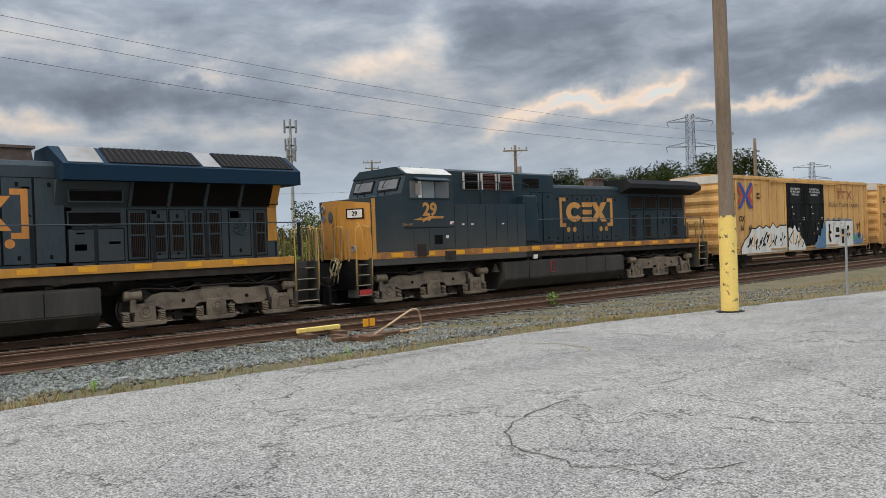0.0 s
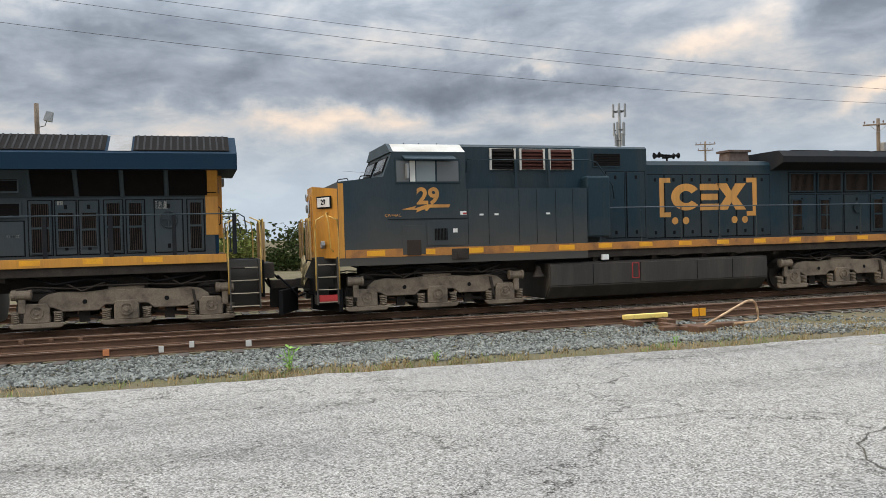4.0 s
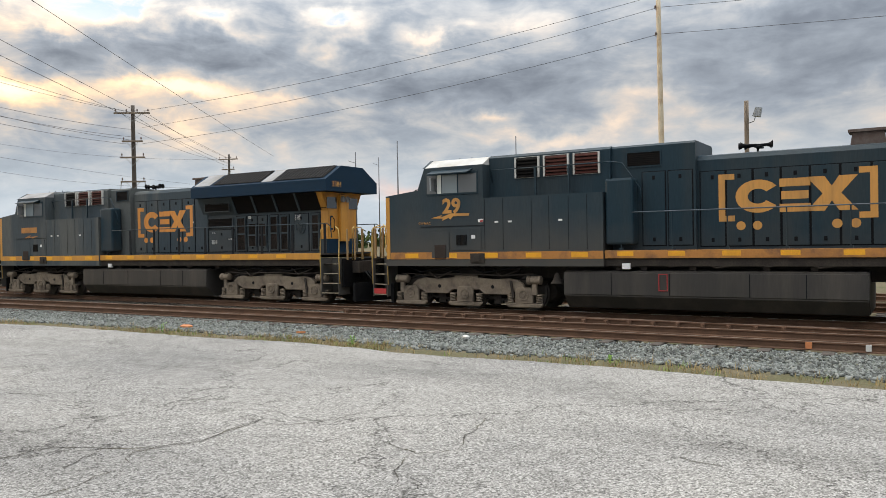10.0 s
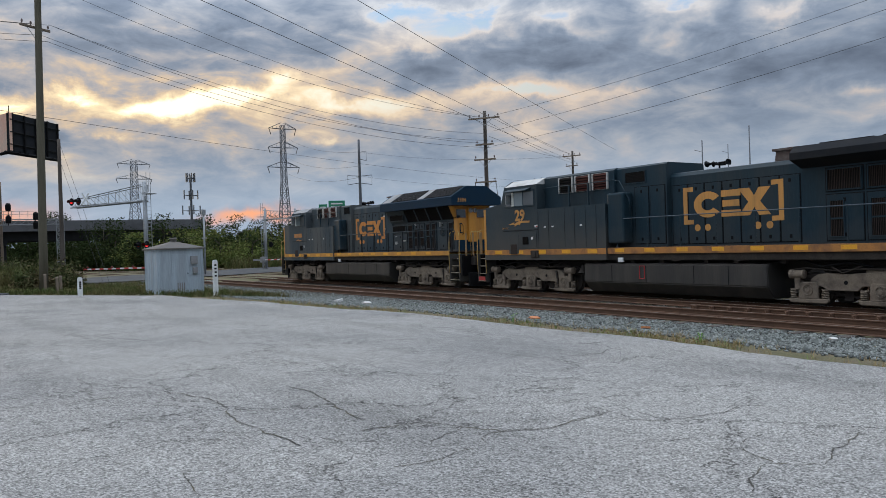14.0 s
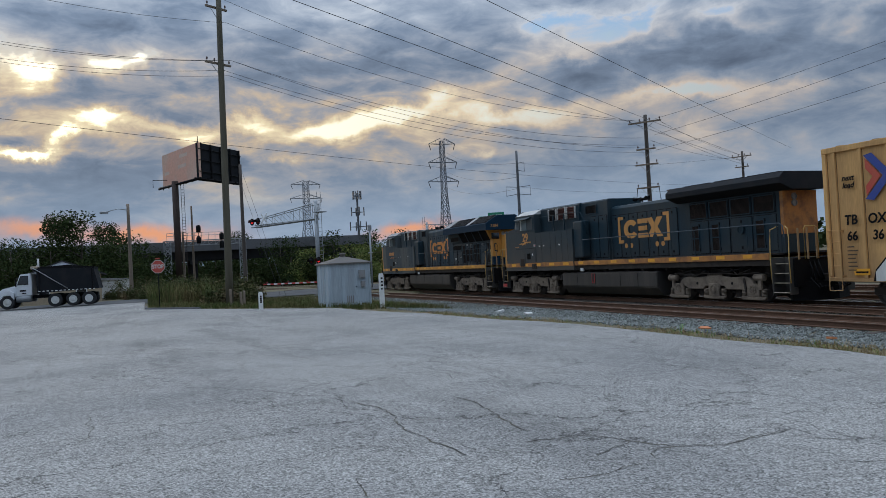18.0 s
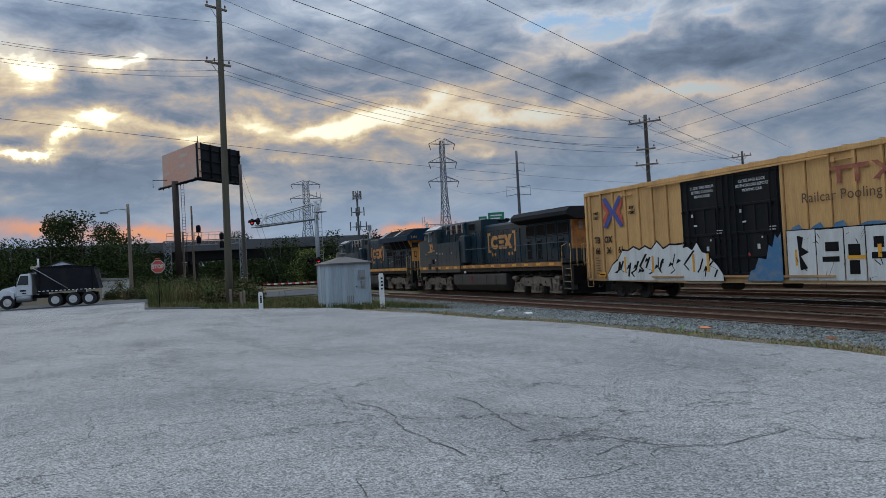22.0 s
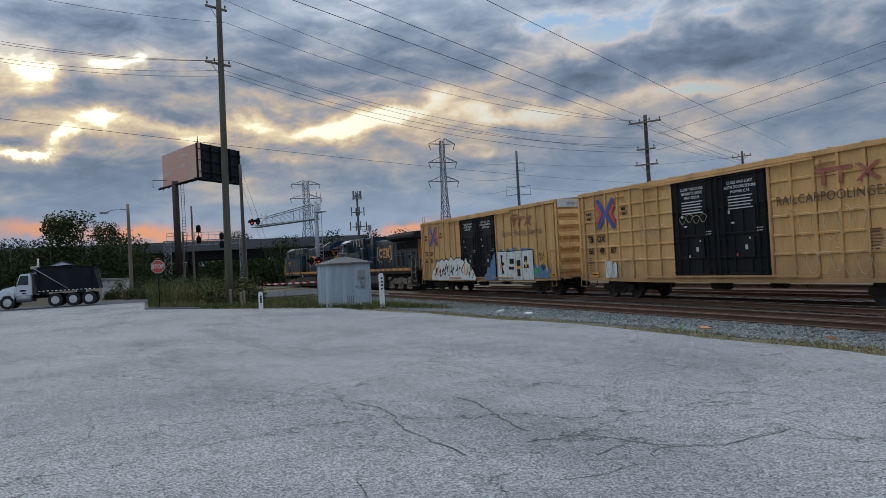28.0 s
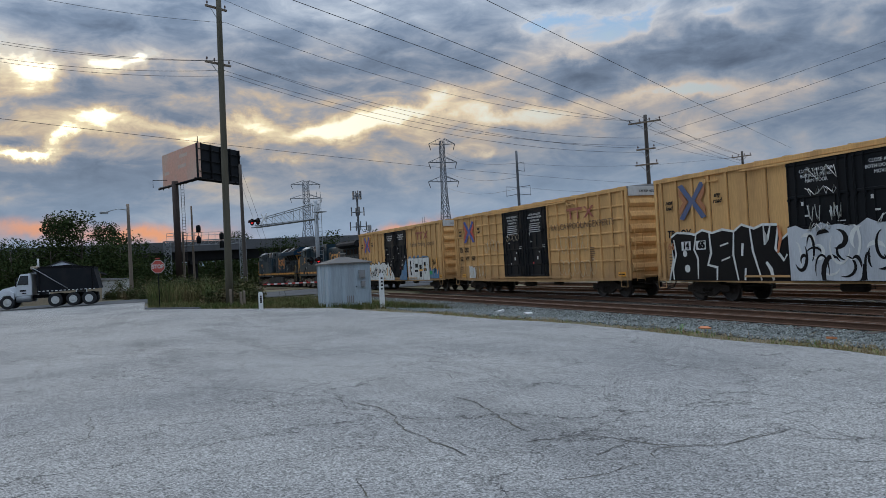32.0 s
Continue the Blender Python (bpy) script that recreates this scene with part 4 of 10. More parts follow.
def build_tracks():
    xs = [-600, -450, -340, -260] + steps(-220, 40, 5) + [60, 90, 140, 220, 350, 600]
    tie = bmesh.new()
    box(tie, -0.115, 0.115, -1.3, 1.3, -0.36, -0.185, 0.012)
    tie_mesh = None
    for name, off, top_mat, label in (("running_track", 0.0, "rail_top", "main railway track with shining worn rail heads"), ("siding_track", -4.28, "rail_worn", "rusty siding track with brown rails on half-buried timbers"), ("far_track", 4.4, "rail_worn", "far parallel track behind the train"), ("outer_track", 8.8, "rail_worn", "outermost parallel track of the yard")):
        th = thing(name, label, "railway track", kind="structure")
        for side in (-0.7525, 0.7525):
            body, top = swept_rail([(x, track_y(x, off) + side) for x in xs])
            r = part("rail", body, M["rail_rust"], th)
            part("rail_head", top, M[top_mat], r, "worn running band")
        if off > 5:
            continue
        rest = bmesh.new()
        span = (-34, 26) if off < 0 else (-22, 22) if off == 0 else (0, 0)
        x = -150.0
        k = 0
        while x < 70:
            k += 1
            y, a = track_y(x, off), track_turn(x) + 1.5 * math.sin(k * 2.3)
            if span[0] < x < span[1]:
                if tie_mesh is None:
                    o = part("tie", tie, M["tie"], th)
                    tie_mesh = o.data
                else:
                    o = new("tie", tie_mesh)
                    o.parent = th
                o.matrix_basis = pose(x, y + 0.05 * math.sin(k * 1.7), 0.012 * math.sin(k * 3.1), 0, 0, a)
            elif -86 > x or x > -58:
                box(rest, x - 0.115, x + 0.115, y - 1.3, y + 1.3, -0.36, -0.19)
            x += 0.56
        tagged(part("ties", rest, M["tie"], th), kind="stuff")
    # turnout rails between the siding and the running track
    th = thing("turnout", "turnout rails with clamped guard rail, brown with rust", "railway turnout", kind="structure")
    lead = [(x, track_y(x, -3.5275) + 2.72 * smooth(22, -36, x)) for x in steps(-36, 22, 2)]
    body, top = swept_rail(lead)
    r = part("rail", body, M["rail_rust"], th)
    part("rail_head", top, M["rail_worn"], r)
    guard = [(x, track_y(x, -2.35)) for x in steps(-16, -1.5, 2.9)]
    body, top = swept_rail(guard)
    r = part("guard_rail", body, M["rail_rust"], th)
    part("rail_head", top, M["rail_worn"], r)
    clip = bmesh.new()
    box(clip, -0.05, 0.05, -0.09, 0.09, -0.14, 0.0, 0.012)
    lathe(clip, [(0.035, -0.03), (0.035, 0.03)], 8, "y", (0, -0.1, -0.07))
    first = None
    for i in range(23):
        x = -15.8 + 0.62 * i
        if first is None:
            first = part("rail_clamp", clip, M["rail_rust"], th)
            o = first
        else:
            o = new("rail_clamp", first.data)
            o.parent = th
        o.matrix_basis = pose(x, track_y(x, -2.35) - 0.07, -0.02)


def stone_mesh(name, spots, size, mats, label, category, seed=1, sink=0.35):
    """Loose angular stones, each its own little faceted lump, joined into one heap."""
    rng = np.random.default_rng(seed)
    n = len(spots)
    base = np.array([(1, 0, 0), (-1, 0, 0), (0, 1, 0), (0, -1, 0), (0, 0, 1), (0, 0, -1)], float)
    tri = np.array([(0, 2, 4), (2, 1, 4), (1, 3, 4), (3, 0, 4), (2, 0, 5), (1, 2, 5), (3, 1, 5), (0, 3, 5)])
    v = base[None] * rng.uniform(0.55, 1.25, (n, 6, 1)) + rng.normal(0, 0.18, (n, 6, 3))
    s = size * rng.lognormal(0, 0.28, (n, 1, 1))
    a = rng.uniform(0, 6.283, n)
    b = rng.uniform(-0.9, 0.9, n)
    ca, sa, cb, sb = np.cos(a)[:, None], np.sin(a)[:, None], np.cos(b)[:, None], np.sin(b)[:, None]
    x, y, z = v[..., 0], v[..., 1], v[..., 2] * 0.75
    y, z = y * cb - z * sb, y * sb + z * cb
    x, y = x * ca - y * sa, x * sa + y * ca
    v = np.stack([x, y, z], -1) * s + np.asarray(spots)[:, None, :] + np.array([0, 0, size * sink])
    f = (tri[None] + 6 * np.arange(n)[:, None, None]).reshape(-1, 3)
    me = bpy.data.meshes.new(name)
    me.vertices.add(n * 6)
    me.vertices.foreach_set("co", v.reshape(-1))
    me.loops.add(n * 24)
    me.loops.foreach_set("vertex_index", f.reshape(-1).astype(np.int32))
    me.polygons.add(n * 8)
    me.polygons.foreach_set("loop_start", np.arange(0, n * 24, 3, dtype=np.int32))
    me.update(calc_edges=True)
    me.materials.append(mats)
    return tagged(new(name, me), label, category, kind="stuff")


def build_ballast():
    rng = np.random.default_rng(4)
    spots = []
    for x0, x1, n in ((-14, 14, 62000), (-34, -14, 30000), (14, 28, 8000), (-58, -34, 14000)):
        xs = rng.uniform(x0, x1, n)
        q = rng.uniform(0, 1, n) ** 0.9
        for x, t in zip(xs, q):
            e = max(lot_edge(x) + 0.55, 9.9 if x < -30 else 0)
            y = e + (16.75 - e) * t
            if t < 0.14 and rng.random() > t / 0.14:
                continue
            if x > 3 and rng.random() < min(0.75, (x - 3) * 0.07) * (0.5 + 0.5 * math.sin(x * 2.3 + y * 1.7)) * 1.4:
                continue
            spots.append((x, y, terrain_z(x, y)))
    stone_mesh("ballast_shoulder", spots, 0.034, M["stone"], "grey-green crushed stone ballast beside the siding", "ballast", 3)
    spots = []
    for y0, y1, n in ((17.2, 18.2, 14000), (18.6, 21.0, 30000), (21.4, 22.5, 12000)):
        for x, y in zip(rng.uniform(-45, 32, n), rng.uniform(y0, y1, n)):
            yy = y + BEND * min(x, 0) ** 2
            spots.append((x, yy, -0.235 + 0.03 * math.sin(x * 9)))
    stone_mesh("ballast_bed", spots, 0.036, M["stone_brown"], "rust-stained ballast between the rails", "ballast", 5)


def blades(name, spots, mat, label, hmin, hmax, width, seed, lean=0.5):
    """Tufts of thin upright blades."""
    rng = np.random.default_rng(seed)
    verts, faces = [], []
    for x, y, z, k in spots:
        for _ in range(k):
            a, h = rng.uniform(0, 6.283), rng.uniform(hmin, hmax)
            bx, by = x + rng.normal(0, 0.05), y + rng.normal(0, 0.05)
            dx, dy = math.cos(a), math.sin(a)
            l1, l2 = h * lean * rng.uniform(0.1, 0.5), h * lean * rng.uniform(0.4, 1.2)
            w = width * rng.uniform(0.6, 1.3)
            i = len(verts)
            verts += [(bx - dy * w, by + dx * w, z), (bx + dy * w, by - dx * w, z), (bx + dx * l1 + dy * w * .7, by + dy * l1 - dx * w * .7, z + h * 0.6), (bx + dx * l1 - dy * w * .7, by + dy * l1 + dx * w * .7, z + h * 0.6), (bx + dx * l2, by + dy * l2, z + h)]
            faces += [(i, i + 1, i + 2, i + 3), (i + 3, i + 2, i + 4)]
    me = bpy.data.meshes.new(name)
    me.from_pydata(verts, [], faces)
    me.materials.append(mat)
    return tagged(new(name, me), label, "grass", kind="stuff")


def build_grass():
    rng = np.random.default_rng(8)
    dry, green, tall = [], [], []
    for _ in range(5200):
        x = rng.uniform(-32, 26)
        y = lot_edge(x) + abs(rng.normal(0.1, 0.42))
        if 0.5 + 0.5 * math.sin(x * 0.8) * math.sin(x * 0.31 + 1) < rng.random() * 1.15:
            continue
        (green if rng.random() < 0.2 else dry).append((x, y, terrain_z(x, y) - 0.01, int(rng.integers(3, 8))))
    for _ in range(1500):
        x = rng.uniform(9, 34)
        y = lot_edge(x) + rng.uniform(0, 6.0)
        dry.append((x, y, terrain_z(x, y) - 0.01, int(rng.integers(3, 7))))
    blades("dry_grass_fringe", dry, M["straw"], "short dry straw-coloured grass along the paving edge", 0.05, 0.16, 0.004, 1, 0.9)
    blades("green_grass_fringe", green, M["grass"], "short green grass in the paving edge", 0.05, 0.13, 0.005, 2, 0.8)
    for _ in range(9000):
        x = rng.uniform(-59, -33)
        y = rng.uniform(-0.2, 13.5)
        if y < lot_edge(x) + 0.25:
            continue
        tall.append((x, y, terrain_z(x, y) - 0.02, int(rng.integers(4, 9))))
    blades("island_grass", tall, M["grass_mixed"], "uncut green and tan grass on the island by the shed", 0.08, 0.34, 0.009, 3, 0.6)


build_ground()
build_tracks()
build_ballast()
build_grass()


# ---- lettering ----
def letters(name, text, size, mat, parent, m, shear=0.0, spacing=1.0, stretch=1.0, bold=0.0, align="CENTER"):
    """Flat raised lettering in the built-in font; m places it (the text's x runs right, its y up)."""
    cu = bpy.data.curves.new(name, "FONT")
    cu.body, cu.size, cu.shear, cu.space_character, cu.align_x, cu.align_y = text, size, shear, spacing, align, "CENTER"
    cu.extrude, cu.offset, cu.resolution_u = 0.002, bold, 3
    ob = bpy.data.objects.new(name, cu)
    scene.collection.objects.link(ob)
    me = bpy.data.meshes.new_from_object(ob.evaluated_get(bpy.context.evaluated_depsgraph_get()))
    bpy.data.objects.remove(ob)
    bpy.data.curves.remove(cu)
    me.transform(m @ Matrix.Diagonal((stretch, 1, 1, 1)))
    me.materials.clear()
    me.materials.append(mat)
    o = new(name, me)
    o.parent = parent
    return o


def on_side(x, y, z):
    """The placing of lettering on a wall that faces -y."""
    return pose(x, y, z, 90, 0, 0)


def on_rear(x, y, z):
    """The same for a wall that faces +x."""
    return pose(x, y, z, 90, 0, 90)


def slab(name, pts, y, mat, parent, label="", depth=0.006):
    """A thin painted or stuck-on shape on a wall that faces -y, outline in (x, z)."""
    return part(name, prism(bmesh.new(), pts, y - depth, y, "y"), mat, parent, label)


def rect(x0, x1, z0, z1):
    return [(x0, z0), (x1, z0), (x1, z1), (x0, z1)]


def disc(cx, cz, r, n=18, a0=0.0, a1=360.0):
    return [(cx + r * math.cos(radians(a0 + (a1 - a0) * i / n)), cz + r * math.sin(radians(a0 + (a1 - a0) * i / n))) for i in range(n)]


# ---- locomotive running gear ----
WHEELS = []          # (wheelset, radius, its truck's pose along the train) for the rolling


def wheelset(parent, x, r, y_in=0.70, journal=1.15, name="wheelset"):
    bm = bmesh.new()
    for s in (-1, 1):
        lathe(bm, [(0.10, s * (y_in - 0.01)), (r + 0.028, s * (y_in - 0.01)), (r + 0.028, s * (y_in + 0.02)), (r, s * (y_in + 0.03)), (r - 0.006, s * (y_in + 0.13)), (r - 0.07, s * (y_in + 0.135)), (r - 0.09, s * (y_in + 0.09)), (0.17, s * (y_in + 0.08)), (0.13, s * (y_in + 0.15)), (0.05, s * (y_in + 0.15))], 28, "y")
    rod(bm, (0, -journal, 0), (0, journal, 0), 0.085, seg=10)
    for s in (-1, 1):
        for k in range(3):
            a = 2.094 * k
            rod(bm, (0.05 * math.cos(a), s * journal, 0.05 * math.sin(a)), (0.05 * math.cos(a), s * (journal + 0.03), 0.05 * math.sin(a)), 0.014, seg=6)
    o = part(name, bm, M["wheel"], parent, "dark steel wheels with worn treads")
    o.matrix_basis = pose(x, 0, r)
    WHEELS.append((o, r, x))
    return o


def coil(bm, x, y, z0, z1, r=0.085, turns=5):
    n = turns * 10
    tube(bm, [(x + r * math.cos(i * 0.6283), y + r * math.sin(i * 0.6283), z0 + (z1 - z0) * i / n) for i in range(n + 1)], 0.02, 5)


def loco_truck(loco, cx):
    tr = thing("truck", "three-axle cast steel truck coated in brown grime", "truck")
    del tr["category"]
    tr.parent = loco
    tr.matrix_basis = pose(cx, 0, 0)
    for i in (-1, 0, 1):
        wheelset(tr, 2.02 * i, 0.533)
    for s in (-1, 1):
        y0, y1 = (-1.27, -1.12) if s < 0 else (1.12, 1.27)
        bm = bmesh.new()
        # cast side frame: flat-topped beam that stands on three pedestals
        out = [(-2.02, 0.62), (-1.97, 0.80), (-1.78, 0.93), (-1.5, 0.985), (-0.95, 0.95), (-0.5, 0.99), (0.5, 0.99), (0.95, 0.95), (1.5, 0.985), (1.78, 0.93), (1.97, 0.80), (2.02, 0.62), (1.66, 0.60), (1.45, 0.49), (0.64, 0.49), (0.5, 0.62), (-0.5, 0.62), (-0.64, 0.49), (-1.45, 0.49), (-1.66, 0.60)]
        prism(bm, out, y0, y1, "y")
        bmesh.ops.bevel(bm, geom=list(bm.edges), offset=0.018, segments=1, affect="EDGES")
        for hx in (-0.95, 0.95):
            ya = y0 - 0.012 if s < 0 else y1
            lathe(bm, [(0.085, 0), (0.085, 0.012), (0.062, 0.012)], 14, "y", (hx, ya, 0.72))
        box(bm, -0.42, 0.42, y0 + 0.02, y1 - 0.02, 0.985, 1.06, 0.012)
        fr = part("side_frame", bm, M["truck_dust"], tr)
        # no hole is cut: a black disc paints the shade inside each rim
        for hx in (-0.95, 0.95):
            bm = bmesh.new()
            ya = y0 - 0.014 if s < 0 else y1 + 0.004
            lathe(bm, [(0.058, 0), (0.058, 0.010)], 14, "y", (hx, ya, 0.72))
            part("frame_hole", bm, M["black"], fr, "black disc for the shade in a cored hole")
        for i in (-1, 0, 1):
            bm = bmesh.new()
            x = 2.02 * i
            ys = y0 - 0.07 if s < 0 else y1 + 0.07
            ya, yb = min(ys, ys - s * 0.1), max(ys, ys - s * 0.1)
            prism(bm, [(x - 0.29, 0.24), (x + 0.29, 0.24), (x + 0.29, 0.60), (x + 0.23, 0.72), (x - 0.23, 0.72), (x - 0.29, 0.60)], ya, yb, "y")
            prism(bm, [(x - 0.52, 0.12), (x + 0.52, 0.12), (x + 0.60, 0.18), (x + 0.60, 0.25), (x - 0.60, 0.25), (x - 0.60, 0.18)], ya, yb, "y")
            bmesh.ops.bevel(bm, geom=list(bm.edges), offset=0.02, segments=1, affect="EDGES")
            lathe(bm, [(0.155, 0), (0.155, s * 0.035), (0.13, s * 0.035), (0.125, s * 0.012), (0.07, s * 0.012), (0.06, s * 0.03)], 18, "y", (x, ys, 0.50))
            for k in range(6):
                a = 1.047 * k
                rod(bm, (x + 0.10 * math.cos(a), ys + s * 0.01, 0.50 + 0.10 * math.sin(a)), (x + 0.10 * math.cos(a), ys + s * 0.03, 0.50 + 0.10 * math.sin(a)), 0.014, seg=6)
            part("journal_box", bm, M["truck_dust"], tr)
            for sx in (-0.47, 0.47):
                bm = bmesh.new()
                coil(bm, x + sx, (y0 + y1) / 2 + s * 0.06, 0.25, 0.49, 0.085)
                box(bm, x + sx - 0.11, x + sx + 0.11, y0 + 0.01, y1 - 0.01, 0.485, 0.52)
                part("coil_spring", bm, M["truck_dust"], tr)
        for bx in (-2.35, 2.35):
            bm = bmesh.new()
            d = 1 if bx < 0 else -1
            lathe(bm, [(0.05, -0.02), (0.13, 0), (0.13, 0.10), (0.115, 0.11), (0.115, 0.36), (0.13, 0.37), (0.13, 0.43), (0.05, 0.45)], 14, "x", (bx - 0.2 * d if d > 0 else bx + 0.2 - 0.4, s * 1.31, 0.94))
            box(bm, bx - 0.06, bx + 0.10, s * 1.31 - 0.05, s * 1.31 + 0.05, 0.50, 0.86, 0.015)
            part("brake_cylinder", bm, M["truck_dust"], tr)
        for bx in (-2.45, 1.55):
            bm = bmesh.new()
            prism(bm, [(bx, 0.92), (bx + 0.07, 0.92), (bx + 0.16, 0.40), (bx + 0.09, 0.40)], s * 1.31 - 0.025, s * 1.31 + 0.025, "y")
            part("brake_hanger", bm, M["under"], tr)
        for bx in (-1.0, 1.0):
            bm = bmesh.new()
            prism(bm, [(bx - 0.45, 0.36), (bx + 0.45, 0.24), (bx + 0.45, 0.32), (bx - 0.45, 0.44)], s * 1.0 - 0.03, s * 1.0 + 0.03, "y")
            box(bm, bx - 0.12, bx + 0.12, s * 0.98 - 0.06, s * 0.98 + 0.06, 0.2, 0.62)
            part("brake_beam", bm, M["under"], tr)
        bm = bmesh.new()
        tube(bm, [(-2.5, s * 1.30, 1.06), (-2.1, s * 1.32, 1.12), (-1.2, s * 1.30, 1.05), (-0.6, s * 1.30, 1.10), (0.6, s * 1.30, 1.10), (1.3, s * 1.30, 1.06), (2.3, s * 1.31, 1.12), (2.6, s * 1.30, 1.0)], 0.022, 6)
        tube(bm, [(-1.4, s * 1.28, 1.2), (-1.0, s * 1.34, 0.98), (-0.4, s * 1.28, 1.22)], 0.025, 6)
        tube(bm, [(0.9, s * 1.26, 1.3), (1.3, s * 1.34, 1.05), (1.9, s * 1.28, 1.25)], 0.025, 6)
        part("air_pipe", bm, M["under"], tr)
        bm = bmesh.new()
        tube(bm, [(-2.2, s * 1.2, 1.35), (-1.6, s * 1.33, 1.16), (-0.8, s * 1.28, 1.28), (-0.2, s * 1.3, 1.16)], 0.035, 6)
        tube(bm, [(0.1, s * 1.25, 1.35), (0.7, s * 1.32, 1.15), (1.4, s * 1.3, 1.26), (2.0, s * 1.2, 1.38)], 0.035, 6)
        part("traction_cable", bm, M["black"], tr)
    bm = bmesh.new()
    box(bm, -2.5, 2.5, -1.1, 1.1, 0.75, 0.95, 0.03)
    box(bm, -0.5, 0.5, -0.9, 0.9, 0.95, 1.3, 0.03)
    for i in (-1, 0, 1):
        lathe(bm, [(0.3, -0.55), (0.33, -0.5), (0.33, 0.5), (0.3, 0.55)], 14, "y", (2.02 * i + 0.42, 0, 0.55))
    part("bolster", bm, M["under"], tr)
    return tr


def steps_unit(loco, x0, x1, ysgn, mat_rail):
    """The four treads at a corner of the locomotive, between dark side plates."""
    y0, y1 = (-1.52, -0.92) if ysgn < 0 else (0.92, 1.52)
    st = thing("stepwell", "", "")
    st["label"] = "black stepwell with worn bright tread edges"
    st.parent = loco
    bm = bmesh.new()
    box(bm, x0 - 0.03, x0, y0, y1, 0.36, 1.62)
    box(bm, x1, x1 + 0.03, y0, y1, 0.36, 1.62)
    box(bm, x0, x1, (y1 if ysgn < 0 else y0) - 0.01, (y1 if ysgn < 0 else y0) + 0.02, 0.36, 1.62)
    part("side_plate", bm, M["navy_dusty"], st)
    for k in range(4):
        bm = bmesh.new()
        z = 0.40 + 0.33 * k
        off = 0.05 * k
        a, b = (y0 + off, y0 + off + 0.24) if ysgn < 0 else (y1 - off - 0.24, y1 - off)
        box(bm, x0 + 0.004, x1 - 0.004, a, b, z, z + 0.03, 0.006)
        t = part("tread", bm, M["under"], st)
        bm = bmesh.new()
        e = a - 0.004 if ysgn < 0 else b - 0.016
        box(bm, x0 + 0.01, x1 - 0.01, e, e + 0.03, z + 0.018, z + 0.042)
        part("tread_edge", bm, M["worn_steel"], t)
    for xx in (x0 - 0.05, x1 + 0.05):
        bm = bmesh.new()
        y = y0 + 0.02 if ysgn < 0 else y1 - 0.02
        tube(bm, [(xx, y, 0.75), (xx, y - 0.03 * ysgn * -1, 1.6), (xx, y, 2.3), (xx + (0.03 if xx < x0 else -0.03), y, 2.62), (xx + (0.25 if xx < x0 else -0.25), y - ysgn * 0.12, 2.72)], 0.019, 6)
        part("grab_rail", bm, mat_rail, st, "yellow grab rail")
    return st


def coupler(loco, x, d):
    bm = bmesh.new()
    box(bm, min(x, x - d * 0.9), max(x, x - d * 0.9), -0.12, 0.12, 0.76, 1.0, 0.02)
    prism(bm, [(x, -0.22), (x + d * 0.14, -0.20), (x + d * 0.05, 0.0), (x + d * 0.16, 0.12), (x + d * 0.12, 0.24), (x - d * 0.16, 0.24), (x - d * 0.2, -0.2)], 0.74, 1.02, "z")
    c = part("coupler", bm, M["under"], loco, "rusty knuckle coupler")
    bm = bmesh.new()
    for y in (-0.55, -0.72, 0.55, 0.72):
        tube(bm, [(x - d * 0.75, y, 1.15), (x - d * 0.45, y * 0.98, 0.85), (x - d * 0.2, y * 0.9, 0.55), (x + d * 0.0, y * 0.8, 0.62)], 0.028, 6)
    part("air_hose", bm, M["black"], c)


def plow(loco, x, d):
    bm = bmesh.new()
    prism(bm, [(x - d * 0.75, -1.35), (x - d * 0.2, -0.2), (x - d * 0.2, 0.2), (x - d * 0.75, 1.35), (x - d * 0.85, 1.35), (x - d * 0.35, 0.2), (x - d * 0.35, -0.2), (x - d * 0.85, -1.35)], 0.14, 0.78, "z")
    part("snow_plow", bm, M["black"], loco)


def louvre(parent, name, x0, x1, z0, z1, y, n, frame_mat, slat_mat, depth=0.05, sides_only=False):
    """A framed opening with sloping slats, on a wall that faces -y."""
    bm = bmesh.new()
    f = 0.05 if sides_only else 0.035
    box(bm, x0, x0 + f, y - depth, y, z0, z1), box(bm, x1 - f, x1, y - depth, y, z0, z1)
    g, q = (0.012, 0.01) if sides_only else (f, depth)
    box(bm, x0 + f, x1 - f, y - q, y, z0, z0 + g), box(bm, x0 + f, x1 - f, y - q, y, z1 - g, z1)
    fr = part(name, bm, frame_mat, parent)
    bm = bmesh.new()
    box(bm, x0 + f, x1 - f, y - 0.006, y - 0.003, z0 + f * 0.3, z1 - f * 0.3)
    part("backing", bm, M["black"], fr)
    h = (z1 - z0 - 0.6 * f) / n
    for i in range(n):
        z = z0 + 0.3 * f + h * i
        bm = prism(bmesh.new(), [(y - depth * 0.9, z + h * 0.05), (y - depth * 0.9, z + h * 0.28), (y - 0.012, z + h * 0.9), (y - 0.012, z + h * 0.67)], x0 + f, x1 - f, "x")
        part("slat", bm, slat_mat, fr)
    return fr


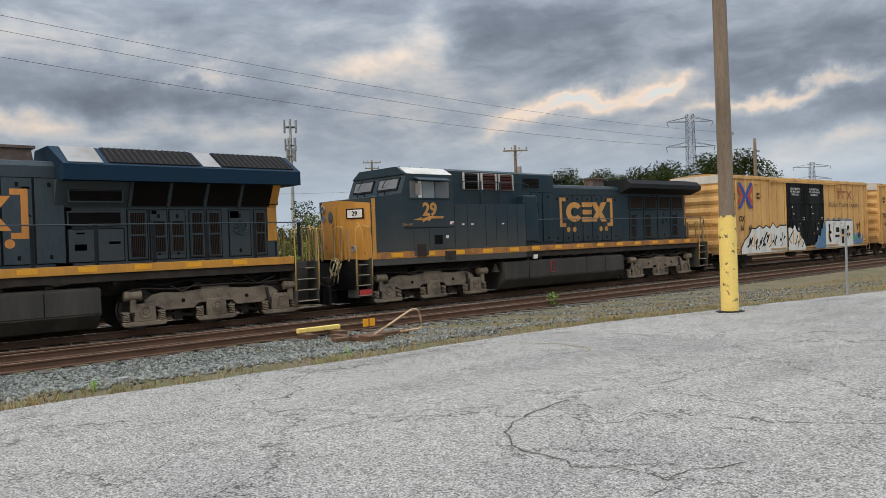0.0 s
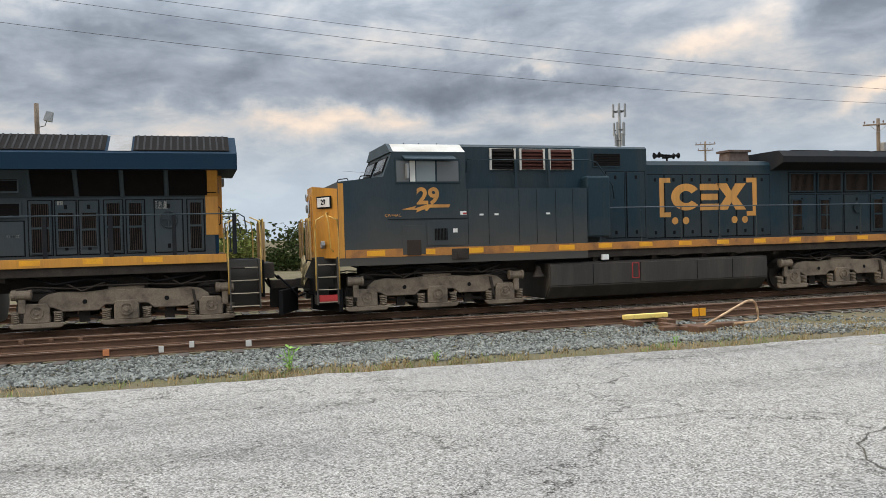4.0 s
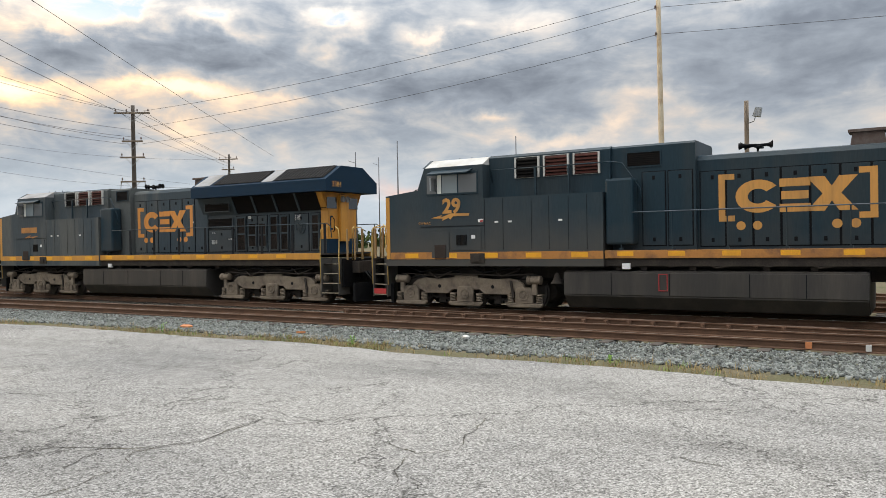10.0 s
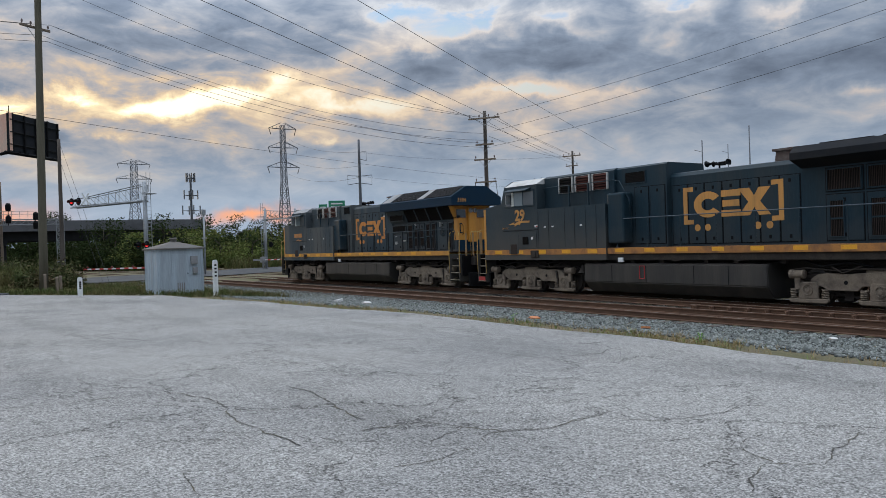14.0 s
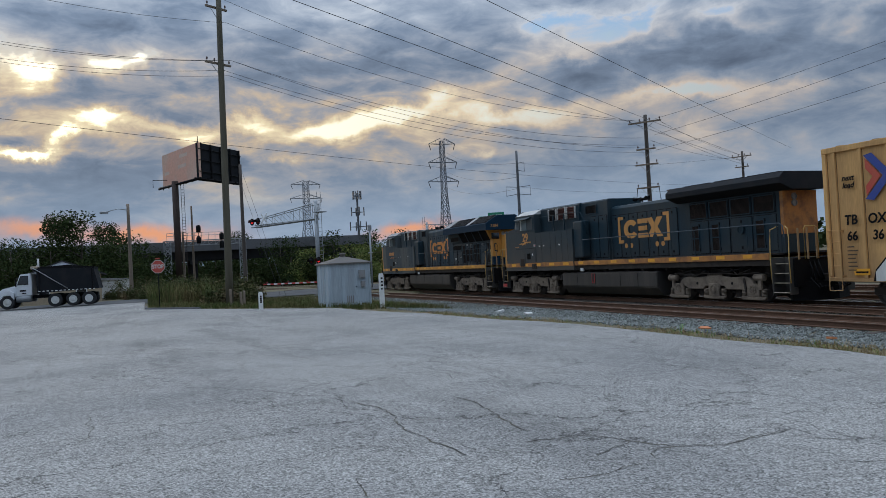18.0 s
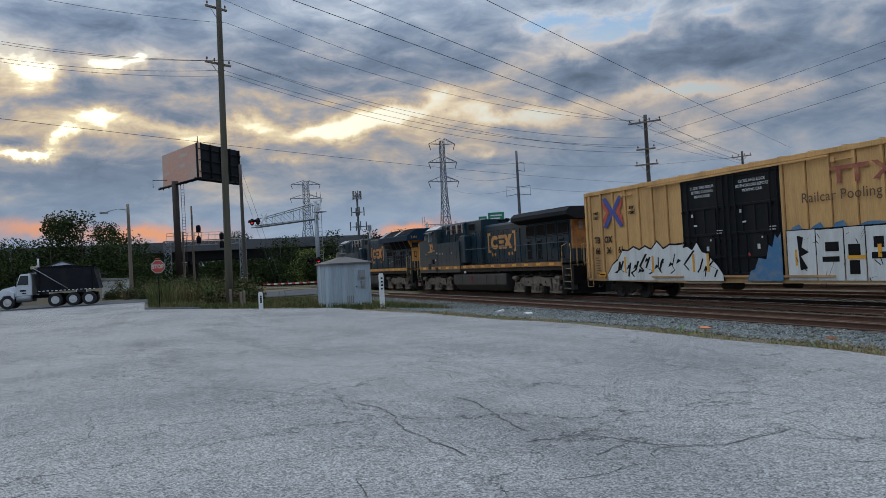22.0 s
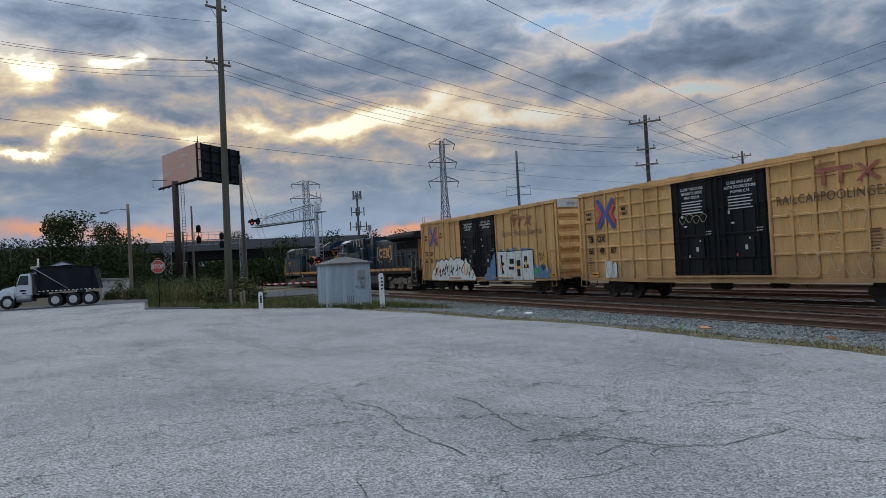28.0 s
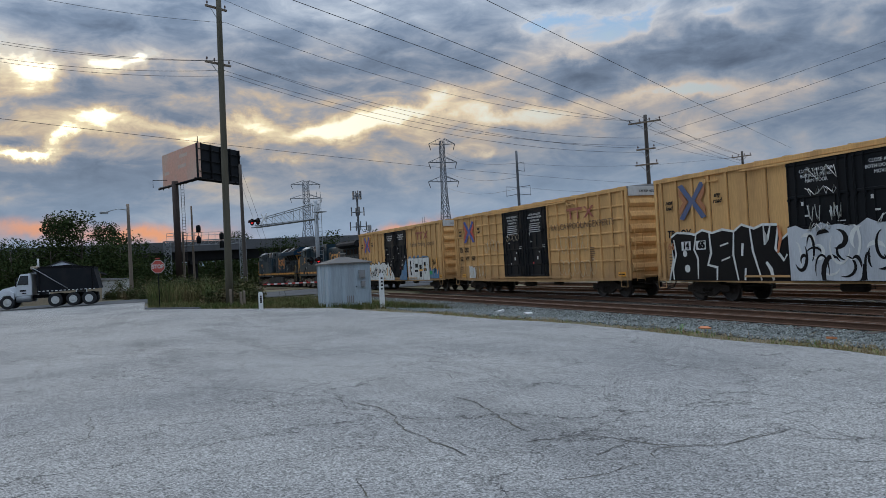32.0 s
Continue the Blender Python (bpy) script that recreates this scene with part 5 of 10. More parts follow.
def door_panel(parent, x0, x1, z0, z1, y, mat, grille=None, latch=True, name="hood_door"):
    bm = bmesh.new()
    box(bm, x0 + 0.03, x1 - 0.03, y - 0.026, y - 0.006, z0 + 0.025, z1 - 0.025, 0.006)
    d = part(name, bm, mat, parent)
    bm = bmesh.new()
    box(bm, x0, x1, y - 0.0055, y + 0.002, z0, z1)
    part("seal", bm, M["black"], d, "dark door seal")
    if latch:
        for z in (z0 + 0.18, z1 - 0.18):
            bm = bmesh.new()
            box(bm, (x0 + x1) / 2 - 0.04, (x0 + x1) / 2 + 0.04, y - 0.04, y - 0.02, z - 0.055, z + 0.055, 0.008)
            part("latch", bm, M["black"], d)
    if grille:
        gx0, gx1, gz0, gz1 = grille
        bm = bmesh.new()
        f = 0.03
        box(bm, gx0, gx1, y - 0.032, y - 0.026, gz0, gz1)
        g = part("grille", bm, M["grille"], d, "dark mesh grille")
        bm = bmesh.new()
        box(bm, gx0 - f, gx0, y - 0.055, y - 0.026, gz0 - f, gz1 + f), box(bm, gx1, gx1 + f, y - 0.055, y - 0.026, gz0 - f, gz1 + f)
        box(bm, gx0, gx1, y - 0.055, y - 0.026, gz0 - f, gz0), box(bm, gx0, gx1, y - 0.055, y - 0.026, gz1, gz1 + f)
        if gz1 - gz0 > 0.7:
            zm = (gz0 + gz1) / 2
            box(bm, gx0, gx1, y - 0.055, y - 0.033, zm - 0.025, zm + 0.025)
        part("grille_frame", bm, mat, d)
        bm = bmesh.new()
        k = max(2, int((gx1 - gx0) / 0.045))
        for i in range(k):
            x = gx0 + (gx1 - gx0) * (i + 0.5) / k
            box(bm, x - 0.008, x + 0.008, y - 0.042, y - 0.033, gz0, gz1)
        part("grille_mesh", bm, M["grille_bar"], d)
    return d


def railing(loco, x0, x1, y, z_deck, n, mat, post_mat, z_top=2.83, plates=False):
    bm = bmesh.new()
    s = -1 if y < 0 else 1
    tube(bm, [(x0, y, z_top - 0.5), (x0 + 0.05, y, z_top - 0.1), (x0 + 0.2, y, z_top), (x1 - 0.2, y, z_top), (x1 - 0.05, y, z_top - 0.1), (x1, y, z_top - 0.5)], 0.019, 6)
    part("handrail", bm, mat, loco, "thin pipe handrail")
    for i in range(n):
        x = x0 + 0.3 + (x1 - x0 - 0.6) * i / (n - 1)
        bm = bmesh.new()
        if plates:
            box(bm, x - 0.05, x + 0.05, y - 0.012, y + 0.012, z_deck, z_top - 0.02)
        else:
            rod(bm, (x, y, z_deck), (x, y, z_top), 0.018, seg=6)
            box(bm, x - 0.05, x + 0.05, y - 0.03, y + 0.03, z_deck, z_deck + 0.08)
        part("stanchion", bm, post_mat, loco)


def horn(loco, x, z):
    bm = bmesh.new()
    rod(bm, (x, 0, z), (x, 0, z + 0.16), 0.03, seg=8)
    box(bm, x - 0.06, x + 0.12, -0.2, 0.2, z + 0.14, z + 0.20, 0.015)
    for y, d, l in ((-0.17, -1, 0.42), (0.0, -1, 0.5), (0.17, -1, 0.38), (-0.09, 1, 0.36), (0.1, 1, 0.3)):
        xs = x + 0.02
        lathe(bm, [(0.025, 0), (0.03, d * l * 0.6), (0.05, d * l * 0.85), (0.10, d * l), (0.08, d * (l - 0.02))], 12, "x", (xs, y, z + 0.22))
    part("horn", bm, M["black"], loco, "cluster of black air horns")


def plain_logo(loco, x0, x1, z0, z1, y, mat):
    """A bracketed emblem reduced to plain gold shapes, with two dots under each side."""
    w, h = x1 - x0, z1 - z0
    t = 0.15
    for sx, d in ((x0, 1), (x1, -1)):
        slab("emblem_bracket", [(sx, z0), (sx + d * 0.40, z0), (sx + d * 0.40, z0 + t), (sx + d * t * 1.1, z0 + t), (sx + d * t * 1.1, z1 - t), (sx + d * 0.40, z1 - t), (sx + d * 0.40, z1), (sx, z1)], y, mat, loco)
    zc, hh = (z0 + z1) / 2 + 0.01, h * 0.345
    oval = lambda k, a: (x0 + w * 0.265 + w * 0.15 * k * math.cos(radians(a)), zc + hh * (k if k == 1 else 0.45) * math.sin(radians(a)))
    slab("emblem_ring", [oval(1, 36 + 288 * i / 20) for i in range(21)] + [oval(0.45, 324 - 288 * i / 20) for i in range(21)], y, mat, loco)
    for k in range(3):
        slab("emblem_bar", rect(x0 + w * (0.405 + 0.012 * (k == 1)), x0 + w * (0.60 - 0.012 * (k == 1)), zc - hh + 0.75 * hh * k, zc - hh + 0.75 * hh * k + hh * 0.48), y, mat, loco)
    ex, ew, zb = x0 + w * 0.575, w * 0.31, zc - hh
    ec = ex + ew / 2
    slab("emblem_cross", [(ex, zb), (ex + ew * 0.36, zb), (ec, zc - hh * 0.42), (ex + ew * 0.64, zb), (ex + ew, zb), (ec + ew * 0.18, zc), (ex + ew, zb + 2 * hh), (ex + ew * 0.64, zb + 2 * hh), (ec, zc + hh * 0.42), (ex + ew * 0.36, zb + 2 * hh), (ex, zb + 2 * hh), (ec - ew * 0.18, zc)], y, mat, loco)
    for dx in (0.15, 0.26, 0.76, 0.87):
        slab("emblem_dot", disc(x0 + w * dx, z0 - 0.12, 0.115, 16), y, mat, loco)


def build_loco(lead):
    """A six-axle road switcher with wide nose. lead: the newer engine with the broad pitched radiator roof; else the older one behind it."""
    H2 = 22.3 / 2
    if lead:
        loco = thing("locomotive", "dark blue diesel locomotive with pitched radiator roof and yellow rear end", "locomotive", group="train")
    else:
        loco = thing("locomotive", "dusty dark blue diesel locomotive with yellow nose and number 29", "locomotive", group="train")
    body_m = M["faded"] if lead else M["navy"]
    f = lambda x: x - H2
    # frame and deck
    bm = bmesh.new()
    box(bm, f(0.75), f(20.2 if lead else 20.8), -1.45, 1.45, 1.36, 1.575, 0.01)
    box(bm, f(20.0), f(21.4), -0.9, 0.9, 1.1, 1.5, 0.01)
    box(bm, f(1.6), f(20.7), -0.5, 0.5, 0.95, 1.36)
    part("underframe", bm, M["under"], loco)
    # the side sills carry the worn stripe
    for s in (-1, 1):
        bm = bmesh.new()
        y = 1.515 * s
        box(bm, f(8.14), f(20.15 if lead else 20.75), min(y, y - 0.05 * s), max(y, y - 0.05 * s), 1.58, 1.80, 0.008)
        part("side_sill", bm, M["gold_worn"] if not lead else M["gold"], loco, "rust-stained yellow sill stripe")
        for i in range(8 if lead else 9):
            x0 = 8.5 + 1.38 * i
            bm = bmesh.new()
            yy = y + 0.003 * s
            box(bm, f(x0), f(x0 + 0.45), min(yy, yy - 0.02 * s), max(yy, yy - 0.02 * s), 1.64, 1.77)
            part("reflector", bm, M["stripe"], loco, "bright yellow reflective strip")
    bm = bmesh.new()
    box(bm, f(8.14), f(20.15 if lead else 20.75), -1.46, 1.46, 1.73, 1.79)
    part("walkway", bm, M["under"], loco)
    # wide cab, nose and low side boxes share one full-width shell
    yw = 1.56
    bm = bmesh.new()
    nose_front, nose_half = 0.22, 0.52
    prof = [(0.75, 1.36), (8.12, 1.36), (8.12, 3.42), (4.36, 3.42), (4.36, 4.44), (2.26, 4.44), (2.0, 3.76), (0.75, 3.62)]
    prism(bm, [(f(x), z) for x, z in prof], -yw, yw, "y")
    part("cab_shell", bm, body_m if lead else M["navy_dusty"], loco)
    bm = bmesh.new()
    prism(bm, [(f(0.752), -1.5), (f(nose_front), -nose_half), (f(nose_front), nose_half), (f(0.752), 1.5)], 1.58, 3.56, "z")
    for v in bm.verts:
        if v.co.z > 3 and abs(v.co.y) > 1.2:
            v.co.z = 3.44
    nose = part("nose", bm, M["gold"], loco, "chipped golden-yellow nose")
    for s in (-1, 1):
        bm = bmesh.new()
        box(bm, f(0.756), f(0.90), min(s * yw, s * (yw + 0.006)), max(s * yw, s * (yw + 0.006)), 1.58, 3.58)
        part("nose_edge", bm, M["gold"], nose)
    bm = bmesh.new()
    box(bm, f(nose_front - 0.03), f(nose_front), -0.3, 0.3, 1.75, 3.35, 0.01)
    nd = part("nose_door", bm, M["gold"], nose)
    bm = bmesh.new()
    prism(bm, [(0.13 * math.cos(a), 3.02 + 0.2 * math.sin(a)) for a in (0.3927 * k for k in range(16))], f(nose_front - 0.045), f(nose_front - 0.031), "x")
    part("door_window", bm, M["glass_dark"], nd)
    bm = bmesh.new()
    tube(bm, [(f(nose_front - 0.03), -0.2, 2.35), (f(nose_front - 0.09), -0.2, 2.38), (f(nose_front - 0.09), -0.2, 2.72), (f(nose_front - 0.03), -0.2, 2.75)], 0.018, 6)
    part("door_handle", bm, M["black"], nd)
    for z in (1.95, 2.6, 3.2):
        bm = bmesh.new()
        box(bm, f(nose_front - 0.05), f(nose_front - 0.002), 0.29, 0.36, z, z + 0.12, 0.008)
        part("hinge", bm, M["gold_worn"], nd)
    for s in (-1, 1):
        bm = bmesh.new()
        tube(bm, [(f(0.66), s * 1.30, 1.75), (f(0.56), s * 1.33, 1.85), (f(0.52), s * 1.30, 2.55), (f(0.48), s * 1.16, 2.80), (f(0.52), s * 1.1, 2.82)], 0.019, 6)
        part("nose_grab_rail", bm, M["gold_rail"], nose)
    for yy in (-0.85, 0.85):
        nb = bmesh.new()
        box(nb, -0.012, 0.016, -0.32, 0.32, -0.17, 0.17, 0.01)
        o = part("number_board_rim", nb, M["black"], nose, "black-rimmed number board")
        o.matrix_basis = pose(f(0.455), (-1 if yy < 0 else 1) * 1.04, 3.10, 0, 0, (1 if yy < 0 else -1) * 28.5)
        nb = bmesh.new()
        box(nb, -0.02, 0.0, -0.27, 0.27, -0.13, 0.13, 0.008)
        o = part("number_board", nb, M["white"], nose, "white number board")
        s = -1 if yy < 0 else 1
        o.matrix_basis = pose(f(0.45), s * 1.043, 3.10, 0, 0, -s * 28.5)
        if not lead and s < 0:
            letters("number", "29", 0.2, M["black"], o, pose(-0.024, 0, 0, 90, 0, -90), bold=0.006)
    bm = bmesh.new()
    for yy in (-0.16, 0.16):
        lathe(bm, [(0.12, 0), (0.12, -0.05), (0.10, -0.06), (0.09, -0.02)], 14, "x", (f(nose_front), 0.46, 3.14 + yy))
    part("headlight", bm, M["galv"], nose, "twin headlight housing")
    for yy in (-1.0, 1.0):
        bm = bmesh.new()
        lathe(bm, [(0.10, 0), (0.11, -0.08), (0.09, -0.1), (0.08, -0.05)], 12, "x", (f(0.45), yy, 1.95))
        part("ditch_light", bm, M["galv"], loco)
    # cab roof, its chamfered edges painted white on top
    bm = bmesh.new()
    prism(bm, [(-1.557, 4.441), (-1.08, 4.70), (1.08, 4.70), (1.557, 4.441)], f(2.30), f(4.36), "x")
    part("cab_roof", bm, M["cab_white"] if not lead else M["galv_dull"], loco, "white painted cab roof" if not lead else "")
    bm = prism(bmesh.new(), [(-1.565, 4.43), (-1.09, 4.71), (1.09, 4.71), (1.565, 4.43)], f(2.20), f(2.298), "x")
    part("cab_brow", bm, body_m, loco)
    for y0, y1 in ((-1.32, -0.14), (0.14, 1.32)):
        bm = prism(bmesh.new(), [(f(2.06), 3.90), (f(2.22), 4.33), (f(2.18), 4.33), (f(2.02), 3.90)], y0, y1, "y")
        ws = part("windscreen_frame", bm, M["black"], loco)
        bm = prism(bmesh.new(), [(f(2.045), 3.95), (f(2.165), 4.28), (f(2.155), 4.28), (f(2.03), 3.95)], y0 + 0.06, y1 - 0.06, "y")
        part("windscreen", bm, M["glass_grey"], ws, "hazy grey windscreen pane")
        bm = bmesh.new()
        tube(bm, [(f(2.12), (y0 + y1) / 2, 4.34), (f(2.04), (y0 + y1) / 2 + 0.1, 4.2), (f(2.0), (y0 + y1) / 2 + 0.22, 4.0)], 0.012, 5)
        part("wiper", bm, M["black"], ws)
    for x, yy in ((0.9, -0.55), (1.45, -0.95)):
        zz = 3.62 + 0.112 * (x - 0.75)
        bm = tube(bmesh.new(), [(f(x), yy, zz), (f(x + 0.05), yy, zz + 0.12), (f(x + 0.3), yy, zz + 0.15), (f(x + 0.35), yy, zz + 0.04)], 0.016, 5)
        part("nose_grab", bm, M["black"], loco)
    for x, zz in ((2.9, 4.70), (3.35, 4.70), (3.9, 4.70)):
        bm = bmesh.new()
        if x > 3.8:
            box(bm, f(x - 0.2), f(x + 0.25), -0.3, 0.2, zz, zz + 0.07, 0.01)
        rod(bm, (f(x), -0.4, zz), (f(x), -0.4, zz + 0.12), 0.012, seg=6)
        part("roof_antenna", bm, M["black"], loco)
    for s in (-1, 1):
        ys = s * (yw + 0.004)
        win = bmesh.new()
        box(win, f(2.33), f(4.2), min(s * yw, s * (yw + 0.016)), max(s * yw, s * (yw + 0.016)), 3.56, 4.26, 0.006)
        wf = part("side_window", win, M["navy"], loco, "cab side window with a flush rubber frame")
        # the narrow pale pane is a reflection put into the glass colour
        for x0, x1, mt in ((2.37, 2.72, "glass_grey"), (2.745, 2.90, "glass_sun"), (2.93, 3.47, "glass"), (3.52, 4.15, "glass_grey")):
            bm = bmesh.new()
            yg = s * (yw + 0.017)
            box(bm, f(x0), f(x1), min(yg, yg + s * 0.006), max(yg, yg + s * 0.006), 3.62, 4.19)
            part("pane", bm, M[mt], wf)
        bm = bmesh.new()
        prism(bm, [(s * yw, 4.34), (s * (yw + 0.32), 4.22), (s * (yw + 0.32), 4.19), (s * yw, 4.30)], f(2.55), f(4.0), "x")
        part("window_visor", bm, M["navy"], wf)
        bm = bmesh.new()
        box(bm, f(2.62), f(2.66), min(s * yw, s * (yw + 0.25)), max(s * yw, s * (yw + 0.25)), 3.7, 4.1)
        part("mirror", bm, M["galv"], wf)
        # stripe on the shell
        bm = bmesh.new()
        box(bm, f(0.92), f(8.12), min(ys, ys + s * 0.006), max(ys, ys + s * 0.006), 1.575, 1.795)
        st = part("side_stripe", bm, M["gold_worn"] if not lead else M["gold"], loco, "worn yellow stripe along the sill")
        for i in range(5):
            x0 = 1.5 + 1.42 * i
            bm = bmesh.new()
            box(bm, f(x0), f(x0 + 0.5), min(ys + s * 0.008, ys + s * 0.013), max(ys + s * 0.008, ys + s * 0.013), 1.615, 1.76)
            part("reflector", bm, M["stripe"], st)
        # hatches in the low side
        for x0, x1, z0, z1, g in ((2.5, 3.15, 1.62, 2.42, False), (3.2, 4.28, 1.85, 2.55, True)):
            bm = bmesh.new()
            box(bm, f(x0), f(x1), min(ys, ys + s * 0.014), max(ys, ys + s * 0.014), z0, z1, 0.005)
            h = part("hatch", bm, body_m if lead else M["navy_dusty"], loco)
            if g:
                bm = bmesh.new()
                for k in range(9):
                    x = 3.42 + 0.042 * k
                    box(bm, f(x), f(x + 0.025), min(ys + s * 0.015, ys + s * 0.03), max(ys + s * 0.015, ys + s * 0.03), 2.0, 2.32)
                part("vent_bars", bm, M["grille"], h)
        bm = bmesh.new()
        box(bm, f(2.62), f(3.02), min(ys, ys + s * 0.03), max(ys, ys + s * 0.03), 1.60, 2.02, 0.008)
        part("jacking_cover", bm, M["grille_bar"], loco)
        bm = bmesh.new()
        box(bm, f(3.9), f(4.4), min(ys, ys + s * 0.03), max(ys, ys + s * 0.03), 1.45, 1.75, 0.01)
        box(bm, f(4.05), f(4.25), min(ys, ys + s * 0.07), max(ys, ys + s * 0.07), 1.5, 1.68)
        part("tow_bracket", bm, M["under"], loco)
        for x in (4.40, 5.02, 5.95, 6.5, 7.1, 7.65):
            bm = bmesh.new()
            box(bm, f(x), f(x + 0.012), min(ys, ys + s * 0.004), max(ys, ys + s * 0.004), 1.85, 3.38)
            part("panel_seam", bm, M["rib_dark"], loco)
        bm = bmesh.new()
        box(bm, f(2.1), f(4.38), min(ys, ys + s * 0.012), max(ys, ys + s * 0.012), 2.585, 2.605)
        part("drip_rail", bm, M["rib_dark"], loco)
        for x in (4.75, 5.2, 6.8):
            bm = bmesh.new()
            box(bm, f(x), f(x + 0.12), min(ys, ys + s * 0.006), max(ys, ys + s * 0.006), 2.66, 2.71)
            part("decal", bm, M["white"], loco, "small white safety decal")
        bm = bmesh.new()
        box(bm, f(3.95), f(4.08), min(ys + s * 0.016, ys + s * 0.02), max(ys + s * 0.016, ys + s * 0.02), 2.2, 2.31)
        part("decal", bm, M["white"], loco, "small white safety decal")
    if not lead:
        letters("road_number", "29", 0.62, M["gold_paint"], loco, on_side(f(3.25), -yw - 0.008, 3.20), stretch=1.05, bold=0.022)
        letters("model_mark", "CW44AC", 0.105, M["gold_paint"], loco, on_side(f(2.25), -yw - 0.008, 2.70), spacing=1.1)
        slab("bolt_emblem", [(f(x), z) for x, z in ((2.50, 2.86), (2.90, 2.95), (2.86, 2.88), (3.22, 2.99), (3.89, 2.98), (3.85, 2.90), (3.30, 2.90), (3.20, 2.80), (3.14, 2.86), (2.90, 2.77), (2.93, 2.84))], -yw - 0.003, M["gold_paint"], loco)
        slab("flag_decal", rect(f(4.18), f(4.36), 2.69, 2.79), -yw - 0.003, M["white"], loco)
        slab("flag_stripe", rect(f(4.25), f(4.36), 2.70, 2.75), -yw - 0.010, M["red"], loco)
    else:
        slab("number_patch", rect(f(2.5), f(3.7), 2.85, 3.1), -yw - 0.002, M["gold_worn"], loco)
        slab("bolt_emblem", [(f(2.7), 2.62), (f(3.2), 2.76), (f(3.15), 2.68), (f(3.8), 2.70), (f(3.3), 2.60), (f(3.3), 2.64)], -yw - 0.003, M["gold_worn"], loco)
    # inverter body behind the cab, with louvres
    ztop = 4.66 if lead else 4.72
    bm = bmesh.new()
    prism(bm, [(-1.12, 3.40), (-1.12, ztop - 0.08), (-1.0, ztop), (1.0, ztop), (1.12, ztop - 0.08), (1.12, 3.40)], f(4.36), f(8.2), "x")
    part("equipment_cabinet", bm, body_m, loco)
    for i in range(3):
        louvre(loco, "intake_louvre", f(5.25 + 0.93 * i), f(6.05 + 0.93 * i), 3.98, 4.60, -1.12, 6, M["white_dull"], M["grille"] if i == 0 else M["louvre_red"], 0.07, True)
    bm = bmesh.new()
    tube(bm, [(f(4.5), -1.2, 3.9), (f(4.5), -1.3, 4.26), (f(8.3), -1.3, 4.26), (f(8.6), -1.3, 4.2), (f(9.1), -1.35, 3.5), (f(9.15), -1.35, 3.1)], 0.018, 6)
    part("handrail", bm, M["navy"], loco)
    for x in (5.95, 7.0):
        bm = bmesh.new()
        box(bm, f(x), f(x + 0.06), -1.34, -1.28, 3.42, 4.26)
        part("rail_post", bm, M["navy"], loco)
    # taller blower section
    zb = 4.62 if lead else 4.71
    xh = 9.5 if lead else 10.5
    bm = bmesh.new()
    prism(bm, [(-1.0, 1.79), (-1.0, zb - 0.06), (-0.92, zb), (0.92, zb), (1.0, zb - 0.06), (1.0, 1.79)], f(8.2), f(xh), "x")
    part("blower_hood", bm, body_m, loco)
    louvre(loco, "blower_grille", f(8.62), f(min(9.6, xh - 0.1)), 4.08, 4.52, -1.0, 8, M["navy"], M["grille"], 0.03)
    bm = bmesh.new()
    box(bm, f(8.16), f(8.95), -1.5, -1.02, 1.95, 3.78, 0.07)
    part("air_tank_cabinet", bm, M["navy"], loco)
    for x0, x1, z0, z1 in ((9.05, 9.72, 1.9, 3.95), (9.76, 10.44, 1.9, 3.95))[:0 if lead else 2]:
        door_panel(loco, f(x0), f(x1), z0, z1, -1.0, M["navy"])
    # engine hood with its doors
    zh = 4.5 if lead else 4.33
    xe = 14.0 if lead else 15.3
    bm = bmesh.new()
    prism(bm, [(-0.81, 1.79), (-0.81, zh - 0.16), (-0.72, zh - 0.04), (-0.5, zh), (0.5, zh), (0.72, zh - 0.04), (0.81, zh - 0.16), (0.81, 1.79)], f(xh), f(xe + 0.1), "x")
    part("engine_hood", bm, body_m, loco)
    n = 7 if not lead else 6
    for i in range(n):
        w = (xe - xh - 0.1) / n
        door_panel(loco, f(xh + 0.06 + w * i), f(xh + 0.06 + w * (i + 1)), 1.86, zh - 0.45, -0.81, body_m)
    plain_logo(loco, f(11.05 if not lead else 9.75), f(14.72 if not lead else 13.1), 2.52, 3.76, -0.832, M["gold_paint"] if not lead else M["gold_bright"])
    horn(loco, f(11.9) if not lead else f(9.9), zh)
    # exhaust stack
    bm = bmesh.new()
    xs = 14.1 if not lead else 12.6
    prism(bm, [(f(xs), zh - 0.02), (f(xs + 0.8), zh - 0.02), (f(xs + 0.74), zh + 0.36), (f(xs + 0.06), zh + 0.36)], -0.28, 0.28, "y")
    box(bm, f(xs - 0.04), f(xs + 0.84), -0.34, 0.34, zh + 0.33, zh + 0.40)
    part("exhaust_duct", bm, M["stack_rust"], loco, "heat-stained exhaust duct")
    if not lead:
        bm = bmesh.new()
        prism(bm, [(-0.81, 1.79), (-0.81, 4.1), (0.81, 4.1), (0.81, 1.79)], f(15.4), f(20.7), "x")
        part("radiator_hood", bm, M["navy"], loco)
        bm = bmesh.new()
        prism(bm, [(-1.42, 4.22), (-1.42, 4.42), (-1.2, 4.62), (1.2, 4.62), (1.42, 4.42), (1.42, 4.22), (0.85, 4.0), (-0.85, 4.0)], f(15.3), f(21.35), "x")
        part("radiator_wing", bm, M["black_dust"], loco, "overhanging flat radiator wings")
        bm = bmesh.new()
        for k in range(3):
            box(bm, f(16.0 + 1.75 * k), f(17.5 + 1.75 * k), -1.05, 1.05, 4.62, 4.66)
        part("radiator_screen", bm, M["grille"], loco)
